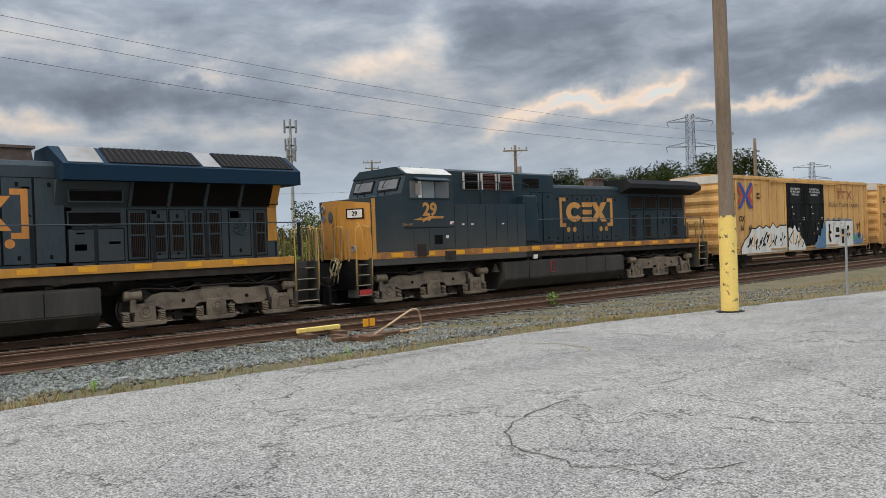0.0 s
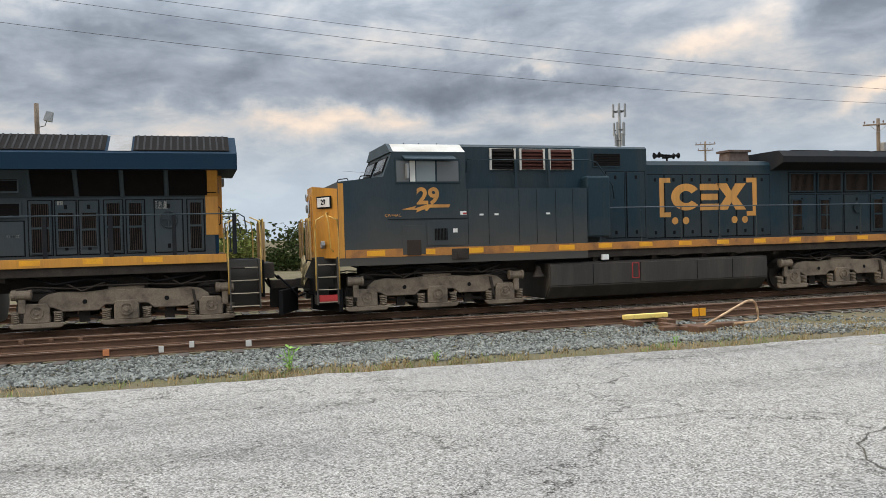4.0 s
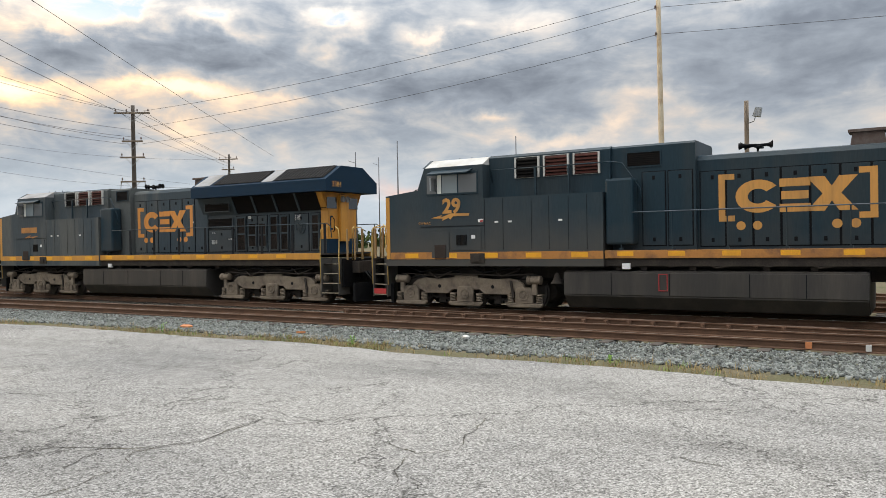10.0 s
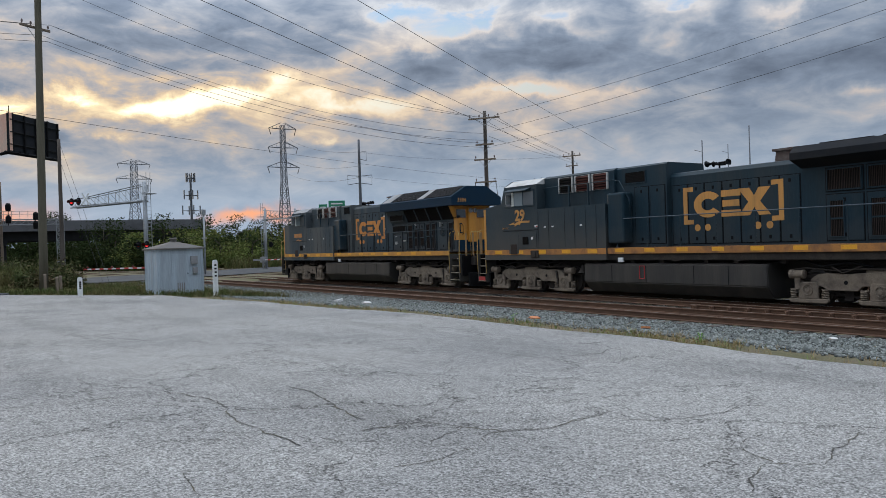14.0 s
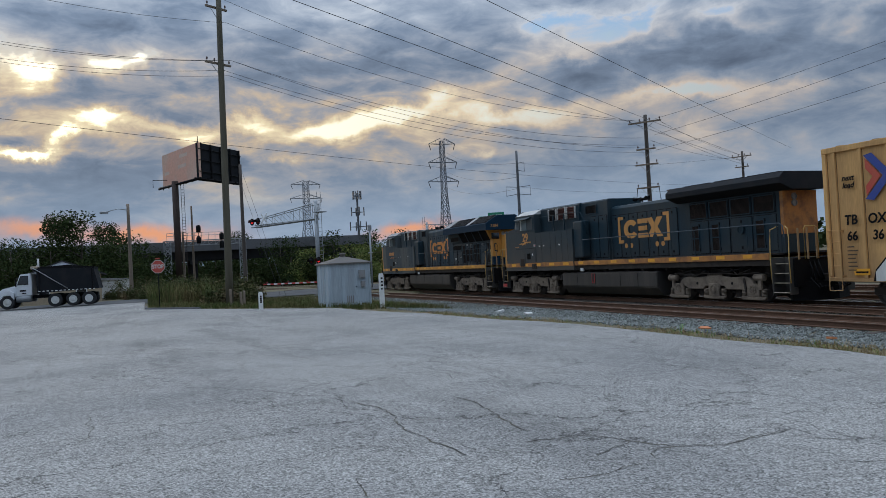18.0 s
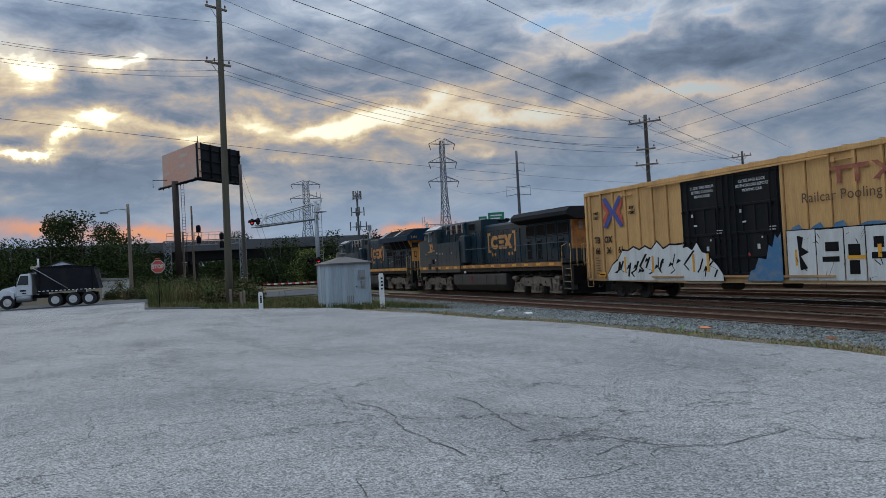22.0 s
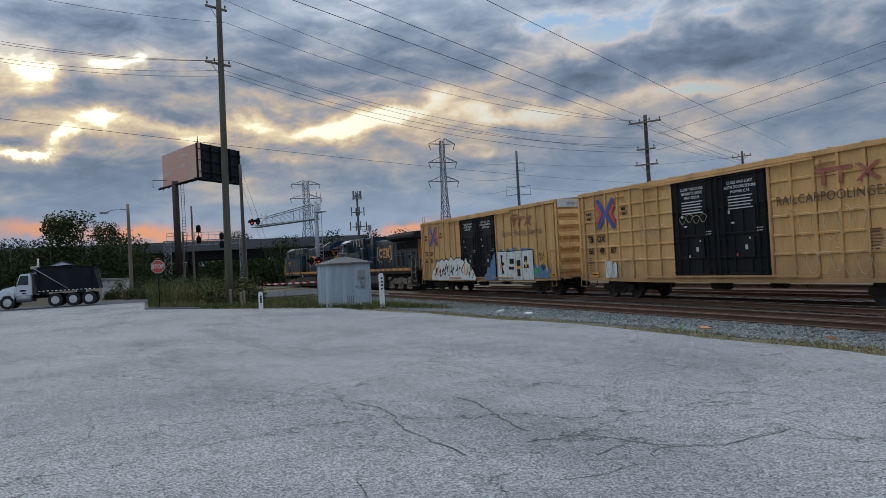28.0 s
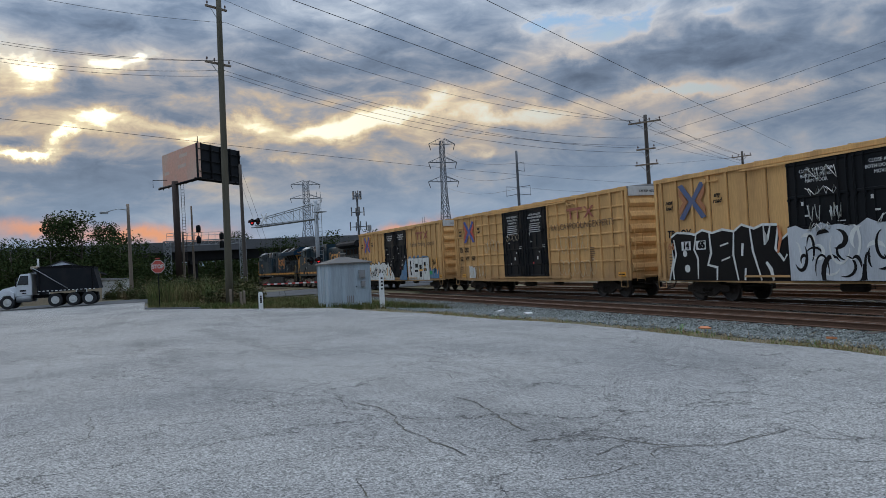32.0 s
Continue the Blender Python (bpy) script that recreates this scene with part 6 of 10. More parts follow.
        for i in range(4):
            x = 16.0 + 1.15 * i
            door_panel(loco, f(x), f(x + 1.1), 1.86, 3.2, -0.81, M["navy"], (f(x + 0.14), f(x + 0.52), 2.0, 3.0) if i != 2 else None)
        for i in range(4):
            x = 16.0 + 1.15 * i
            door_panel(loco, f(x), f(x + 1.1), 3.25, 3.95, -0.81, M["navy"], (f(x + 0.08), f(x + 1.02), 3.32, 3.88))
        bm = bmesh.new()
        lathe(bm, [(0.17, 0), (0.17, -0.05), (0.13, -0.05), (0.13, -0.02)], 20, "y", (f(18.85), -0.86, 2.72))
        part("brake_wheel", bm, M["navy"], loco)
        rear_x, rear_m = 20.7, M["gold"]
    else:
        # pitched radiator roof over sloping dark intakes
        bm = bmesh.new()
        prism(bm, [(-0.81, 1.79), (-0.81, 3.3), (-1.15, 4.0), (1.15, 4.0), (0.81, 3.3), (0.81, 1.79)], f(13.7), f(19.9), "x")
        part("radiator_hood", bm, M["slate"], loco)
        bm = bmesh.new()
        prism(bm, [(-1.5, 3.96), (-1.5, 4.36), (-0.62, 4.88), (0.62, 4.88), (1.5, 4.36), (1.5, 3.96)], f(13.65), f(20.48), "x")
        vv = list(bm.verts)
        for v in vv:
            if v.co.x < f(13.7) and v.co.z < 4.5:
                v.co.x += 0.12
        part("radiator_roof", bm, M["navy_clean"], loco, "broad dark blue pitched radiator roof")
        for x0, x1 in ((14.9, 17.35), (18.0, 20.3)):
            for s in (-1, 1):
                bm = bmesh.new()
                prism(bm, [(s * 1.42, 4.425), (s * 0.64, 4.885), (s * 0.64, 4.90), (s * 1.42, 4.44)], f(x0), f(x1), "x")
                sc = part("radiator_screen", bm, M["grille"], loco, "dark ribbed radiator screen")
                bm = bmesh.new()
                for k in range(int((x1 - x0) / 0.16)):
                    x = x0 + 0.06 + 0.16 * k
                    prism(bm, [(s * 1.42, 4.44), (s * 0.64, 4.90), (s * 0.64, 4.912), (s * 1.42, 4.452)], f(x), f(x + 0.045), "x")
                part("screen_ribs", bm, M["rib_dark"], sc)
        for x0, x1 in ((13.9, 14.75), (17.42, 17.95)):
            for s in (-1, 1):
                bm = bmesh.new()
                prism(bm, [(s * 1.44, 4.41), (s * 0.62, 4.895), (s * 0.62, 4.905), (s * 1.44, 4.42)], f(x0), f(x1), "x")
                part("roof_panel", bm, M["galv_dull"], loco, "pale bare metal roof panel")
        # slanted upper intakes
        for i in range(4):
            x0 = 15.55 + 1.06 * i
            bm = bmesh.new()
            prism(bm, [(-0.845, 3.34), (-1.155, 3.96), (-1.165, 3.955), (-0.855, 3.335)], f(x0 + 0.06), f(x0 + 1.0), "x")
            part("upper_intake", bm, M["grille"], loco, "slanting dark intake screen")
            bm = bmesh.new()
            prism(bm, [(-0.845, 3.32), (-1.165, 3.98), (-1.195, 3.97), (-0.875, 3.31)], f(x0 - 0.04), f(x0 + 0.05), "x")
            part("intake_post", bm, M["slate"], loco)
        for z0, z1 in ((3.42, 3.86), (2.82, 3.2)):
            louvre(loco, "side_grille", f(13.98), f(15.35), z0, z1, -0.845 if z0 < 3.2 else -1.0, 7, M["slate"], M["grille"], 0.03)
        for a, b, g in ((15.48, 16.05, 1), (16.08, 16.6, 2), (16.62, 17.12, 2), (17.2, 17.68, 1), (17.72, 18.2, 1), (18.4, 19.12, 0), (19.2, 19.65, 1)):
            gr = (f(a + 0.085), f(b - 0.085), 1.95, 3.15) if g == 1 else (f(a + 0.085), f(b - 0.085), 2.08, 2.92) if g == 2 else None
            door_panel(loco, f(a), f(b), 1.86, 3.25, -0.81, M["slate"], gr)
        door_panel(loco, f(13.98), f(15.42), 1.86, 2.75, -0.81, M["slate"])
        bm = bmesh.new()
        for k in range(8):
            a = 0.785 * k
            rod(bm, (f(18.76), -0.87, 2.72), (f(18.76) + 0.2 * math.cos(a), -0.87, 2.72 + 0.2 * math.sin(a)), 0.014, seg=5)
        tube(bm, [(f(18.76) + 0.21 * math.cos(0.3927 * k), -0.87, 2.72 + 0.21 * math.sin(0.3927 * k)) for k in range(17)], 0.017, 5)
        part("brake_wheel", bm, M["slate"], loco, "hand-brake wheel")
        for x, z, w, h in ((14.15, 2.18, 0.3, 0.16), (15.0, 2.33, 0.3, 0.07), (18.45, 3.0, 0.28, 0.2), (16.15, 3.12, 0.14, 0.1), (14.2, 2.6, 0.2, 0.05), (12.95, 3.05, 0.2, 0.06), (12.95, 3.75, 0.2, 0.06)):
            slab("decal", rect(f(x), f(x + w), z, z + h), -0.83, M["white"], loco)
        letters("road_number", "3384", 0.26, M["gold_paint"], loco, on_rear(f(20.484), -0.9, 4.2))
        rear_x, rear_m = 19.92, M["gold"]
        bm = bmesh.new()
        prism(bm, [(-0.80, 2.3), (-0.80, 3.3), (-1.1, 3.96), (1.1, 3.96), (0.80, 3.3), (0.80, 2.3)], f(19.902), f(20.0), "x")
        re = part("rear_end", bm, M["gold"], loco, "golden-yellow hood end")
        for s in (-1, 1):
            bm = bmesh.new()
            prism(bm, [(s * 0.812, 2.3), (s * 0.812, 3.3), (s * 1.15, 3.99), (s * 1.165, 3.97), (s * 0.826, 3.3), (s * 0.826, 2.3)], f(19.68), f(19.99), "x")
            part("end_wrap", bm, M["gold"], re)
            bm = prism(bmesh.new(), [(s * 0.856, 3.40), (s * 1.10, 3.90), (s * 1.116, 3.89), (s * 0.872, 3.39)], f(19.72), f(19.96), "x")
            part("end_side_window", bm, M["grille"], re)
        bm = bmesh.new()
        prism(bm, [(-0.80, 1.79), (-0.80, 2.295), (0.80, 2.295), (0.80, 1.79)], f(19.902), f(19.99), "x")
        part("rear_base", bm, M["navy_clean"], loco)
        for yy in (-0.62, 0.62):
            bm = bmesh.new()
            prism(bm, [(yy - 0.27, 3.38), (yy + 0.27, 3.38), (yy + 0.27, 3.78), (yy - 0.27, 3.78)], f(20.0), f(20.02), "x")
            part("rear_window", bm, M["glass_dark"], re)
        bm = bmesh.new()
        box(bm, f(20.0), f(20.12), -0.24, 0.24, 2.2, 3.9, 0.02)
        part("end_pilaster", bm, M["gold"], re)
        for yy in (-0.13, 0.13):
            bm = bmesh.new()
            lathe(bm, [(0.11, 0), (0.11, 0.06), (0.09, 0.07), (0.08, 0.03)], 14, "x", (f(20.12), yy, 3.72))
            part("rear_headlight", bm, M["galv"], re)
        bm = bmesh.new()
        tube(bm, [(f(20.0), -0.55, 2.55), (f(20.06), -0.55, 2.6), (f(20.06), -0.55, 3.0), (f(20.0), -0.55, 3.05)], 0.018, 6)
        part("rear_grab", bm, M["black"], re)
        bm = bmesh.new()
        for y0, y1, z0, z1 in ((-0.72, -0.66, 2.62, 3.12), (-0.66, -0.56, 2.62, 2.68), (-0.66, -0.56, 3.06, 3.12)):
            box(bm, f(20.0), f(20.008), y0, y1, z0, z1)
        part("rear_bracket", bm, M["navy_clean"], re, "navy bracket mark on the yellow end")
    if not lead:
        bm = bmesh.new()
        prism(bm, [(-0.80, 1.79), (-0.80, 2.45), (0.80, 2.45), (0.80, 1.79)], f(20.705), f(20.85), "x")
        part("rear_base", bm, M["navy"], loco)
        bm = bmesh.new()
        prism(bm, [(-0.80, 2.454), (-0.80, 3.98), (0.80, 3.98), (0.80, 2.454)], f(20.705), f(20.86), "x")
        re = part("rear_end", bm, M["gold_worn"], loco, "faded yellow hood end")
        bm = bmesh.new()
        for z in (3.55, 3.78):
            lathe(bm, [(0.12, 0), (0.12, 0.06), (0.1, 0.07), (0.09, 0.03)], 14, "x", (f(20.86), -0.3, z))
        part("rear_headlight", bm, M["galv"], re)
    # platforms at both ends
    xr = 21.1 if lead else 21.75
    for x0, x1 in ((0.12, 0.76), (rear_x, xr)):
        bm = bmesh.new()
        box(bm, f(x0), f(x1), -0.92, 0.92, 1.5, 1.585)
        box(bm, f(x0) if x0 < 1 else f(x1 - 0.06), f(x0 + 0.06) if x0 < 1 else f(x1), -1.4, 1.4, 0.62, 1.6, 0.01)
        part("end_platform", bm, M["black"], loco)
    for s in (-1, 1):
        steps_unit(loco, f(0.18), f(0.70), s, M["gold_rail"])
        steps_unit(loco, f(xr - 0.86), f(xr - 0.14), s, M["gold_rail"])
    for x, d in ((0.04, -1), (xr + 0.03, 1)):
        for s in (-1, 1):
            bm = bmesh.new()
            tube(bm, [(f(x), s * 0.3, 1.55), (f(x), s * 0.3, 2.6), (f(x), s * 0.42, 2.68), (f(x), s * 0.85, 2.68), (f(x), s * 0.92, 2.6), (f(x), s * 0.92, 1.55)], 0.019, 6)
            part("end_handrail", bm, M["gold_rail"], loco, "yellow end handrail")
            for k in range(3):
                bm = bmesh.new()
                yy = s * (0.36 + 0.42 * k)
                box(bm, f(x) - 0.02, f(x) + 0.02, yy - 0.035, yy + 0.035, 1.55, 2.62 + 0.05 * math.sin(3 * k), 0.008)
                part("end_post", bm, M["post_tan"], loco, "tan weathered end post")
        coupler(loco, f(0.05) if d < 0 else f(22.25), d)
        bm = bmesh.new()
        for k in range(3):
            tube(bm, [(f(x) - d * 0.05, -0.3 - 0.2 * k, 1.5), (f(x) + d * 0.12, -0.34 - 0.2 * k, 1.15), (f(x) + d * 0.16, -0.3 - 0.22 * k, 0.85), (f(x) + d * 0.05, -0.2 - 0.22 * k, 1.05)], 0.024, 6)
        part("jumper_cable", bm, M["cable_tan"] if d < 0 else M["black"], loco)
    if not lead:
        bm = bmesh.new()
        for k in range(4):
            tube(bm, [(f(-0.12) + 0.02 * k, -0.55 + (0.24 + 0.02 * k) * math.cos(0.45 * i), 1.32 + 0.03 * k + 0.26 * math.sin(0.45 * i)) for i in range(15)], 0.012, 5)
        part("rope_coil", bm, M["cable_tan"], loco, "tan rope looped over the front platform")
        bm = bmesh.new()
        box(bm, f(0.2), f(0.68), -1.535, -1.524, 0.45, 0.62)
        part("red_step_plate", bm, M["red"], loco)
    plow(loco, f(0.0), -1)
    plow(loco, f(22.3), 1)
    railing(loco, f(8.3), f(rear_x + 0.75), -1.47, 1.79, 10 if not lead else 9, M["rail_grey"] if not lead else M["slate"], M["black_dust"] if lead else M["navy"], plates=lead)
    railing(loco, f(8.3), f(rear_x + 0.75), 1.47, 1.79, 10, M["slate"], M["navy"])
    # fuel tank
    bm = bmesh.new()
    prism(bm, [(-1.5, 1.2), (-1.5, 0.55), (-1.15, 0.17), (1.15, 0.17), (1.5, 0.55), (1.5, 1.2), (1.35, 1.24), (-1.35, 1.24)], f(6.9), f(14.55), "x")
    bmesh.ops.bevel(bm, geom=list(bm.edges), offset=0.03, segments=2, affect="EDGES")
    tk = part("fuel_tank", bm, M["tank"], loco, "long sooty black fuel tank")
    for x in (8.3, 9.9, 11.9, 13.2):
        bm = bmesh.new()
        box(bm, f(x), f(x + 0.02), -1.506, -1.498, 0.58, 1.17)
        part("weld_seam", bm, M["black"], tk)
    if not lead:
        bm = bmesh.new()
        for a, b, c, d in ((9.62, 9.64, 0.70, 1.16), (9.84, 9.86, 0.70, 1.16), (9.64, 9.84, 0.70, 0.72), (9.64, 9.84, 1.14, 1.16)):
            box(bm, f(a), f(b), -1.52, -1.5, c, d)
        part("gauge_frame", bm, M["red"], tk, "red-framed fuel gauge")
        bm = bmesh.new()
        lathe(bm, [(0.02, 0.30), (0.05, 0.29), (0.10, 0.16), (0.15, 0.05), (0.19, 0.0), (0.17, 0.0)], 16, "z", (f(6.62), -1.3, 0.86))
        part("bell", bm, M["under"], loco, "hanging bell")
    bm = bmesh.new()
    for x in (8.4, 9.1, 10.4, 12.2, 13.3, 14.9):
        box(bm, f(x), f(x + 0.16), -1.35, -1.2, 1.25, 1.55)
    for k in range(5):
        tube(bm, [(f(8.3 + 1.2 * k), -1.42, 1.5), (f(8.7 + 1.2 * k), -1.43, 1.32 + 0.03 * (k % 2)), (f(9.3 + 1.2 * k), -1.42, 1.42)], 0.025, 6)
    rod(bm, (f(8.2), -1.38, 1.42), (f(20.6), -1.38, 1.42), 0.03, seg=6)
    part("underframe_piping", bm, M["under"], loco)
    bm = bmesh.new()
    box(bm, f(8.62), f(8.85), -1.5, -1.4, 1.28, 1.44, 0.01)
    part("valve_box", bm, M["white"], loco, "small white junction box")
    loco_truck(loco, f(3.54))
    loco_truck(loco, f(17.72))
    return loco


# ---- boxcars ----
def car_truck(car, cx):
    tr = thing("truck", "", "")
    tr["label"] = "two-axle freight truck with rusty cast side frames"
    tr.parent = car
    tr.matrix_basis = pose(cx, 0, 0)
    for x in (-0.9, 0.9):
        wheelset(tr, x, 0.457, journal=1.13)
    for s in (-1, 1):
        y0, y1 = (-1.16, -1.04) if s < 0 else (1.04, 1.16)
        bm = bmesh.new()
        prism(bm, [(-1.2, 0.40), (-1.2, 0.62), (-0.75, 0.68), (-0.35, 0.86), (0.35, 0.86), (0.75, 0.68), (1.2, 0.62), (1.2, 0.40), (1.05, 0.36), (0.72, 0.42), (0.35, 0.22), (-0.35, 0.22), (-0.72, 0.42), (-1.05, 0.36)], y0, y1, "y")
        bmesh.ops.bevel(bm, geom=list(bm.edges), offset=0.02, segments=1, affect="EDGES")
        part("side_frame", bm, M["under"], tr)
        for x in (-0.2, 0.0, 0.2):
            bm = bmesh.new()
            coil(bm, x, s * 1.18, 0.28, 0.52, 0.075, 4)
            part("coil_spring", bm, M["under"], tr)
    bm = bmesh.new()
    box(bm, -0.22, 0.22, -1.1, 1.1, 0.5, 0.8, 0.02)
    box(bm, -0.75, -0.6, -0.9, 0.9, 0.35, 0.5), box(bm, 0.6, 0.75, -0.9, 0.9, 0.35, 0.5)
    rod(bm, (0, 0, 0.78), (0, 0, 0.98), 0.2, seg=12)
    part("bolster", bm, M["under"], tr)
    return tr


def blob(rng, x0, x1, z0, z1, n=26, jag=0.18):
    """An uneven spray-painted outline."""
    pts = []
    for i in range(n):
        x = x0 + (x1 - x0) * i / (n - 1)
        pts.append((x, z1 - rng.random() * jag * (z1 - z0) * (1.6 if i % 3 == 0 else 0.7)))
    for i in range(n // 2):
        x = x1 - (x1 - x0) * i / (n // 2 - 1)
        pts.append((x, z0 + rng.random() * 0.03))
    return pts


def build_boxcar(style, label):
    L, H2 = 21.2, 10.6
    f = lambda x: x - H2
    car = thing("boxcar", label, "boxcar", group="train")
    y, zb, zt = 1.50, 0.92, 4.98
    x0, x1 = 1.0, 20.2
    bm = bmesh.new()
    box(bm, f(x0), f(x1), -y, y, zb, zt)
    part("body", bm, M["box_yellow"], car)
    # roof: low ridge with cross ribs
    bm = bmesh.new()
    prism(bm, [(-y - 0.05, zt), (-y - 0.05, zt + 0.07), (0, zt + 0.18), (y + 0.05, zt + 0.07), (y + 0.05, zt)], f(x0 - 0.03), f(x1 + 0.03), "x")
    rf = part("roof", bm, M["galv_dull"] if style != 1 else M["box_roof"], car, "low ridged sheet-metal roof")
    for i in range(15):
        x = x0 + 0.6 + (x1 - x0 - 1.2) * i / 14
        bm = bmesh.new()
        prism(bm, [(-y - 0.06, zt + 0.06), (-y - 0.06, zt + 0.10), (0, zt + 0.22), (y + 0.06, zt + 0.10), (y + 0.06, zt + 0.06), (0, zt + 0.16)], f(x - 0.06), f(x + 0.06), "x")
        part("roof_rib", bm, M["box_roof"], rf)
    for s in (-1, 1):
        bm = bmesh.new()
        ya, yb = (-y - 0.075, -y) if s < 0 else (y, y + 0.075)
        box(bm, f(x0 - 0.02), f(x1 + 0.02), ya, yb, zt - 0.10, zt + 0.075, 0.012)
        part("top_chord", bm, M["box_yellow"], car)
        bm = bmesh.new()
        prism(bm, [(f(x0), zb), (f(x1), zb), (f(x1), zb - 0.08), (f(14.6), zb - 0.16), (f(6.6), zb - 0.16), (f(x0), zb - 0.08)], ya + 0.015 if s < 0 else ya, yb if s < 0 else yb - 0.015, "y")
        part("side_sill", bm, M["box_yellow"], car)
        # posts
        xs = [x0 + 0.06] + [1.40 + 0.951 * i for i in range(8)] + [13.22 + 0.951 * i for i in range(8)] + [x1 - 0.06]
        for x in xs:
            bm = bmesh.new()
            hw = 0.055 if 0.5 < x - x0 < 18.9 else 0.07
            prism(bm, [(f(x - hw - 0.006), s * y), (f(x - hw), s * (y + 0.065)), (f(x + hw), s * (y + 0.065)), (f(x + hw + 0.006), s * y)], zb + 0.004, zt - 0.104, "z")
            po = part("side_post", bm, M["box_yellow"], car)
            # thin dark strips on both flanks paint the shade beside each near-side post
            if s < 0 and style != 2 or s < 0 and x in xs[1::2]:
                for d in (-1, 1):
                    xa = x + d * (hw + 0.012)
                    bm = bmesh.new()
                    box(bm, f(xa - 0.009), f(xa + 0.009), -y - 0.004, -y + 0.001, zb + 0.02, zt - 0.12)
                    part("seam", bm, M["seam_shade"], po, "dark brown line painted for the shade beside a post")
        if style == 2:
            for z in (1.75, 2.4, 3.05, 3.65, 4.25):
                for a, b in ((x0 + 0.14, 7.98), (13.3, x1 - 0.1)):
                    bm = bmesh.new()
                    prism(bm, [(s * y, z - 0.05), (s * (y + 0.042), z - 0.03), (s * (y + 0.042), z + 0.03), (s * y, z + 0.05)], f(a), f(b), "x")
                    part("side_girt", bm, M["box_yellow"], car)
        # plug doors
        for k, (a, b) in enumerate(((8.06, 10.56), (10.64, 13.16))):
            bm = bmesh.new()
            ys = s * (y + 0.004)
            box(bm, f(a), f(b), min(ys, ys + s * 0.05), max(ys, ys + s * 0.05), 1.02, zt - 0.13, 0.012)
            d = part("plug_door", bm, M["door_black"], car, "black sliding plug door")
            yd = ys + s * 0.05
            for z in (1.10, 1.72, 2.6, 3.62, 4.72):
                bm = bmesh.new()
                prism(bm, [(yd, z - 0.05), (yd + s * 0.035, z - 0.035), (yd + s * 0.035, z + 0.035), (yd, z + 0.05)], f(a + 0.08), f(b - 0.08), "x")
                part("door_rib", bm, M["door_black"], d)
            for x, zr in ((a + 0.10, zt - 0.2), (a + 0.42, zt - 0.2), (b - 0.42, zt - 0.2), (b - 0.10, zt - 0.2)):
                bm = bmesh.new()
                rod(bm, (f(x), yd + s * 0.05, 1.05), (f(x), yd + s * 0.05, zr), 0.024, seg=6)
                for z in (1.12, 2.3, 3.5, zr - 0.1):
                    box(bm, f(x - 0.06), f(x + 0.06), min(yd, yd + s * 0.06), max(yd, yd + s * 0.06), z, z + 0.08)
                part("lock_rod", bm, M["door_black"], d)
            for z0, z1, xs2 in ((1.15, 2.56, (0.33, 0.66)), (2.64, 3.58, (0.28, 0.52, 0.76))):
                for q in xs2:
                    x = a + (b - a) * q
                    bm = prism(bmesh.new(), [(f(x - 0.045), yd), (f(x - 0.03), yd + s * 0.035), (f(x + 0.03), yd + s * 0.035), (f(x + 0.045), yd)], z0, z1, "z")
                    part("door_stile", bm, M["door_black"], d)
            bm = bmesh.new()
            box(bm, f((a + b) / 2 + 0.0), f((a + b) / 2 + 0.6), min(yd, yd + s * 0.055), max(yd, yd + s * 0.055), 1.7, 2.45, 0.01)
            part("lock_box", bm, M["door_black"], d)
            if s < 0:
                rows = ("CLOSE THIS DOOR", "BEFORE CLOSING", "MAIN DOOR") if k == 0 else ("CLOSE AND LOCK", "BOTH DOORS BEFORE", "MOVING CAR")
                for r, tx in enumerate(rows):
                    letters("door_notice", tx, 0.155, M["white"], d, on_side(f((a + b) / 2 - 0.02), yd - 0.008, 4.45 - 0.17 * r))
                if style == 2:
                    for r in range(5):
                        slab("notice_bar", rect(f((a + b) / 2 - 0.6), f((a + b) / 2 + 0.6 - 0.1 * (r % 2)), 3.62 - 0.11 * r + 0.3, 3.66 - 0.11 * r + 0.3), yd - 0.037, M["white_dull"], d)
                for (px, pz, w, h, mt) in ((0.15, 1.98, 0.22, 0.28, "white"), (0.36, 2.35, 0.12, 0.12, "white"), (-0.5, 2.95, 0.3, 0.1, "white"), (-0.62, 3.32, 0.16, 0.2, "white"), (0.75, 2.72, 0.5, 0.05, "white"), (0.75, 2.62, 0.44, 0.05, "white"), (-0.3, 1.75, 0.14, 0.16, "red" if k else "white")):
                    cx = (a + b) / 2
                    slab("door_label", rect(f(cx + px), f(cx + px + w * 0.6), pz, pz + h * 0.62), yd - 0.06, M["white_dull" if mt == "white" else mt], d, depth=0.004)
        bm = bmesh.new()
        box(bm, f(10.53), f(10.67), min(s * y, s * (y + 0.075)), max(s * y, s * (y + 0.075)), 1.02, zt - 0.13, 0.008)
        part("door_seam_post", bm, M["door_black"], car)
        for z in (1.0, zt - 0.16):
            bm = bmesh.new()
            ys = s * (y + 0.09)
            box(bm, f(6.0), f(15.2), min(ys, ys + s * 0.05), max(ys, ys + s * 0.05), z - 0.03, z + 0.04)
            part("door_track", bm, M["box_yellow"], car)
        # ladders at the corners
        for xa, xb in ((x0 + 0.1, x0 + 0.58), (x1 - 0.58, x1 - 0.1)):
            bm = bmesh.new()
            yl = s * (y + 0.17)
            for xx in (xa, xb):
                box(bm, f(xx - 0.02), f(xx + 0.02), min(s * y, yl), max(s * y, yl), 0.98, 1.02)
                rod(bm, (f(xx), yl, 0.75), (f(xx), yl, 2.45), 0.016, seg=6)
                box(bm, f(xx - 0.02), f(xx + 0.02), min(s * y, yl), max(s * y, yl), 2.4, 2.44)
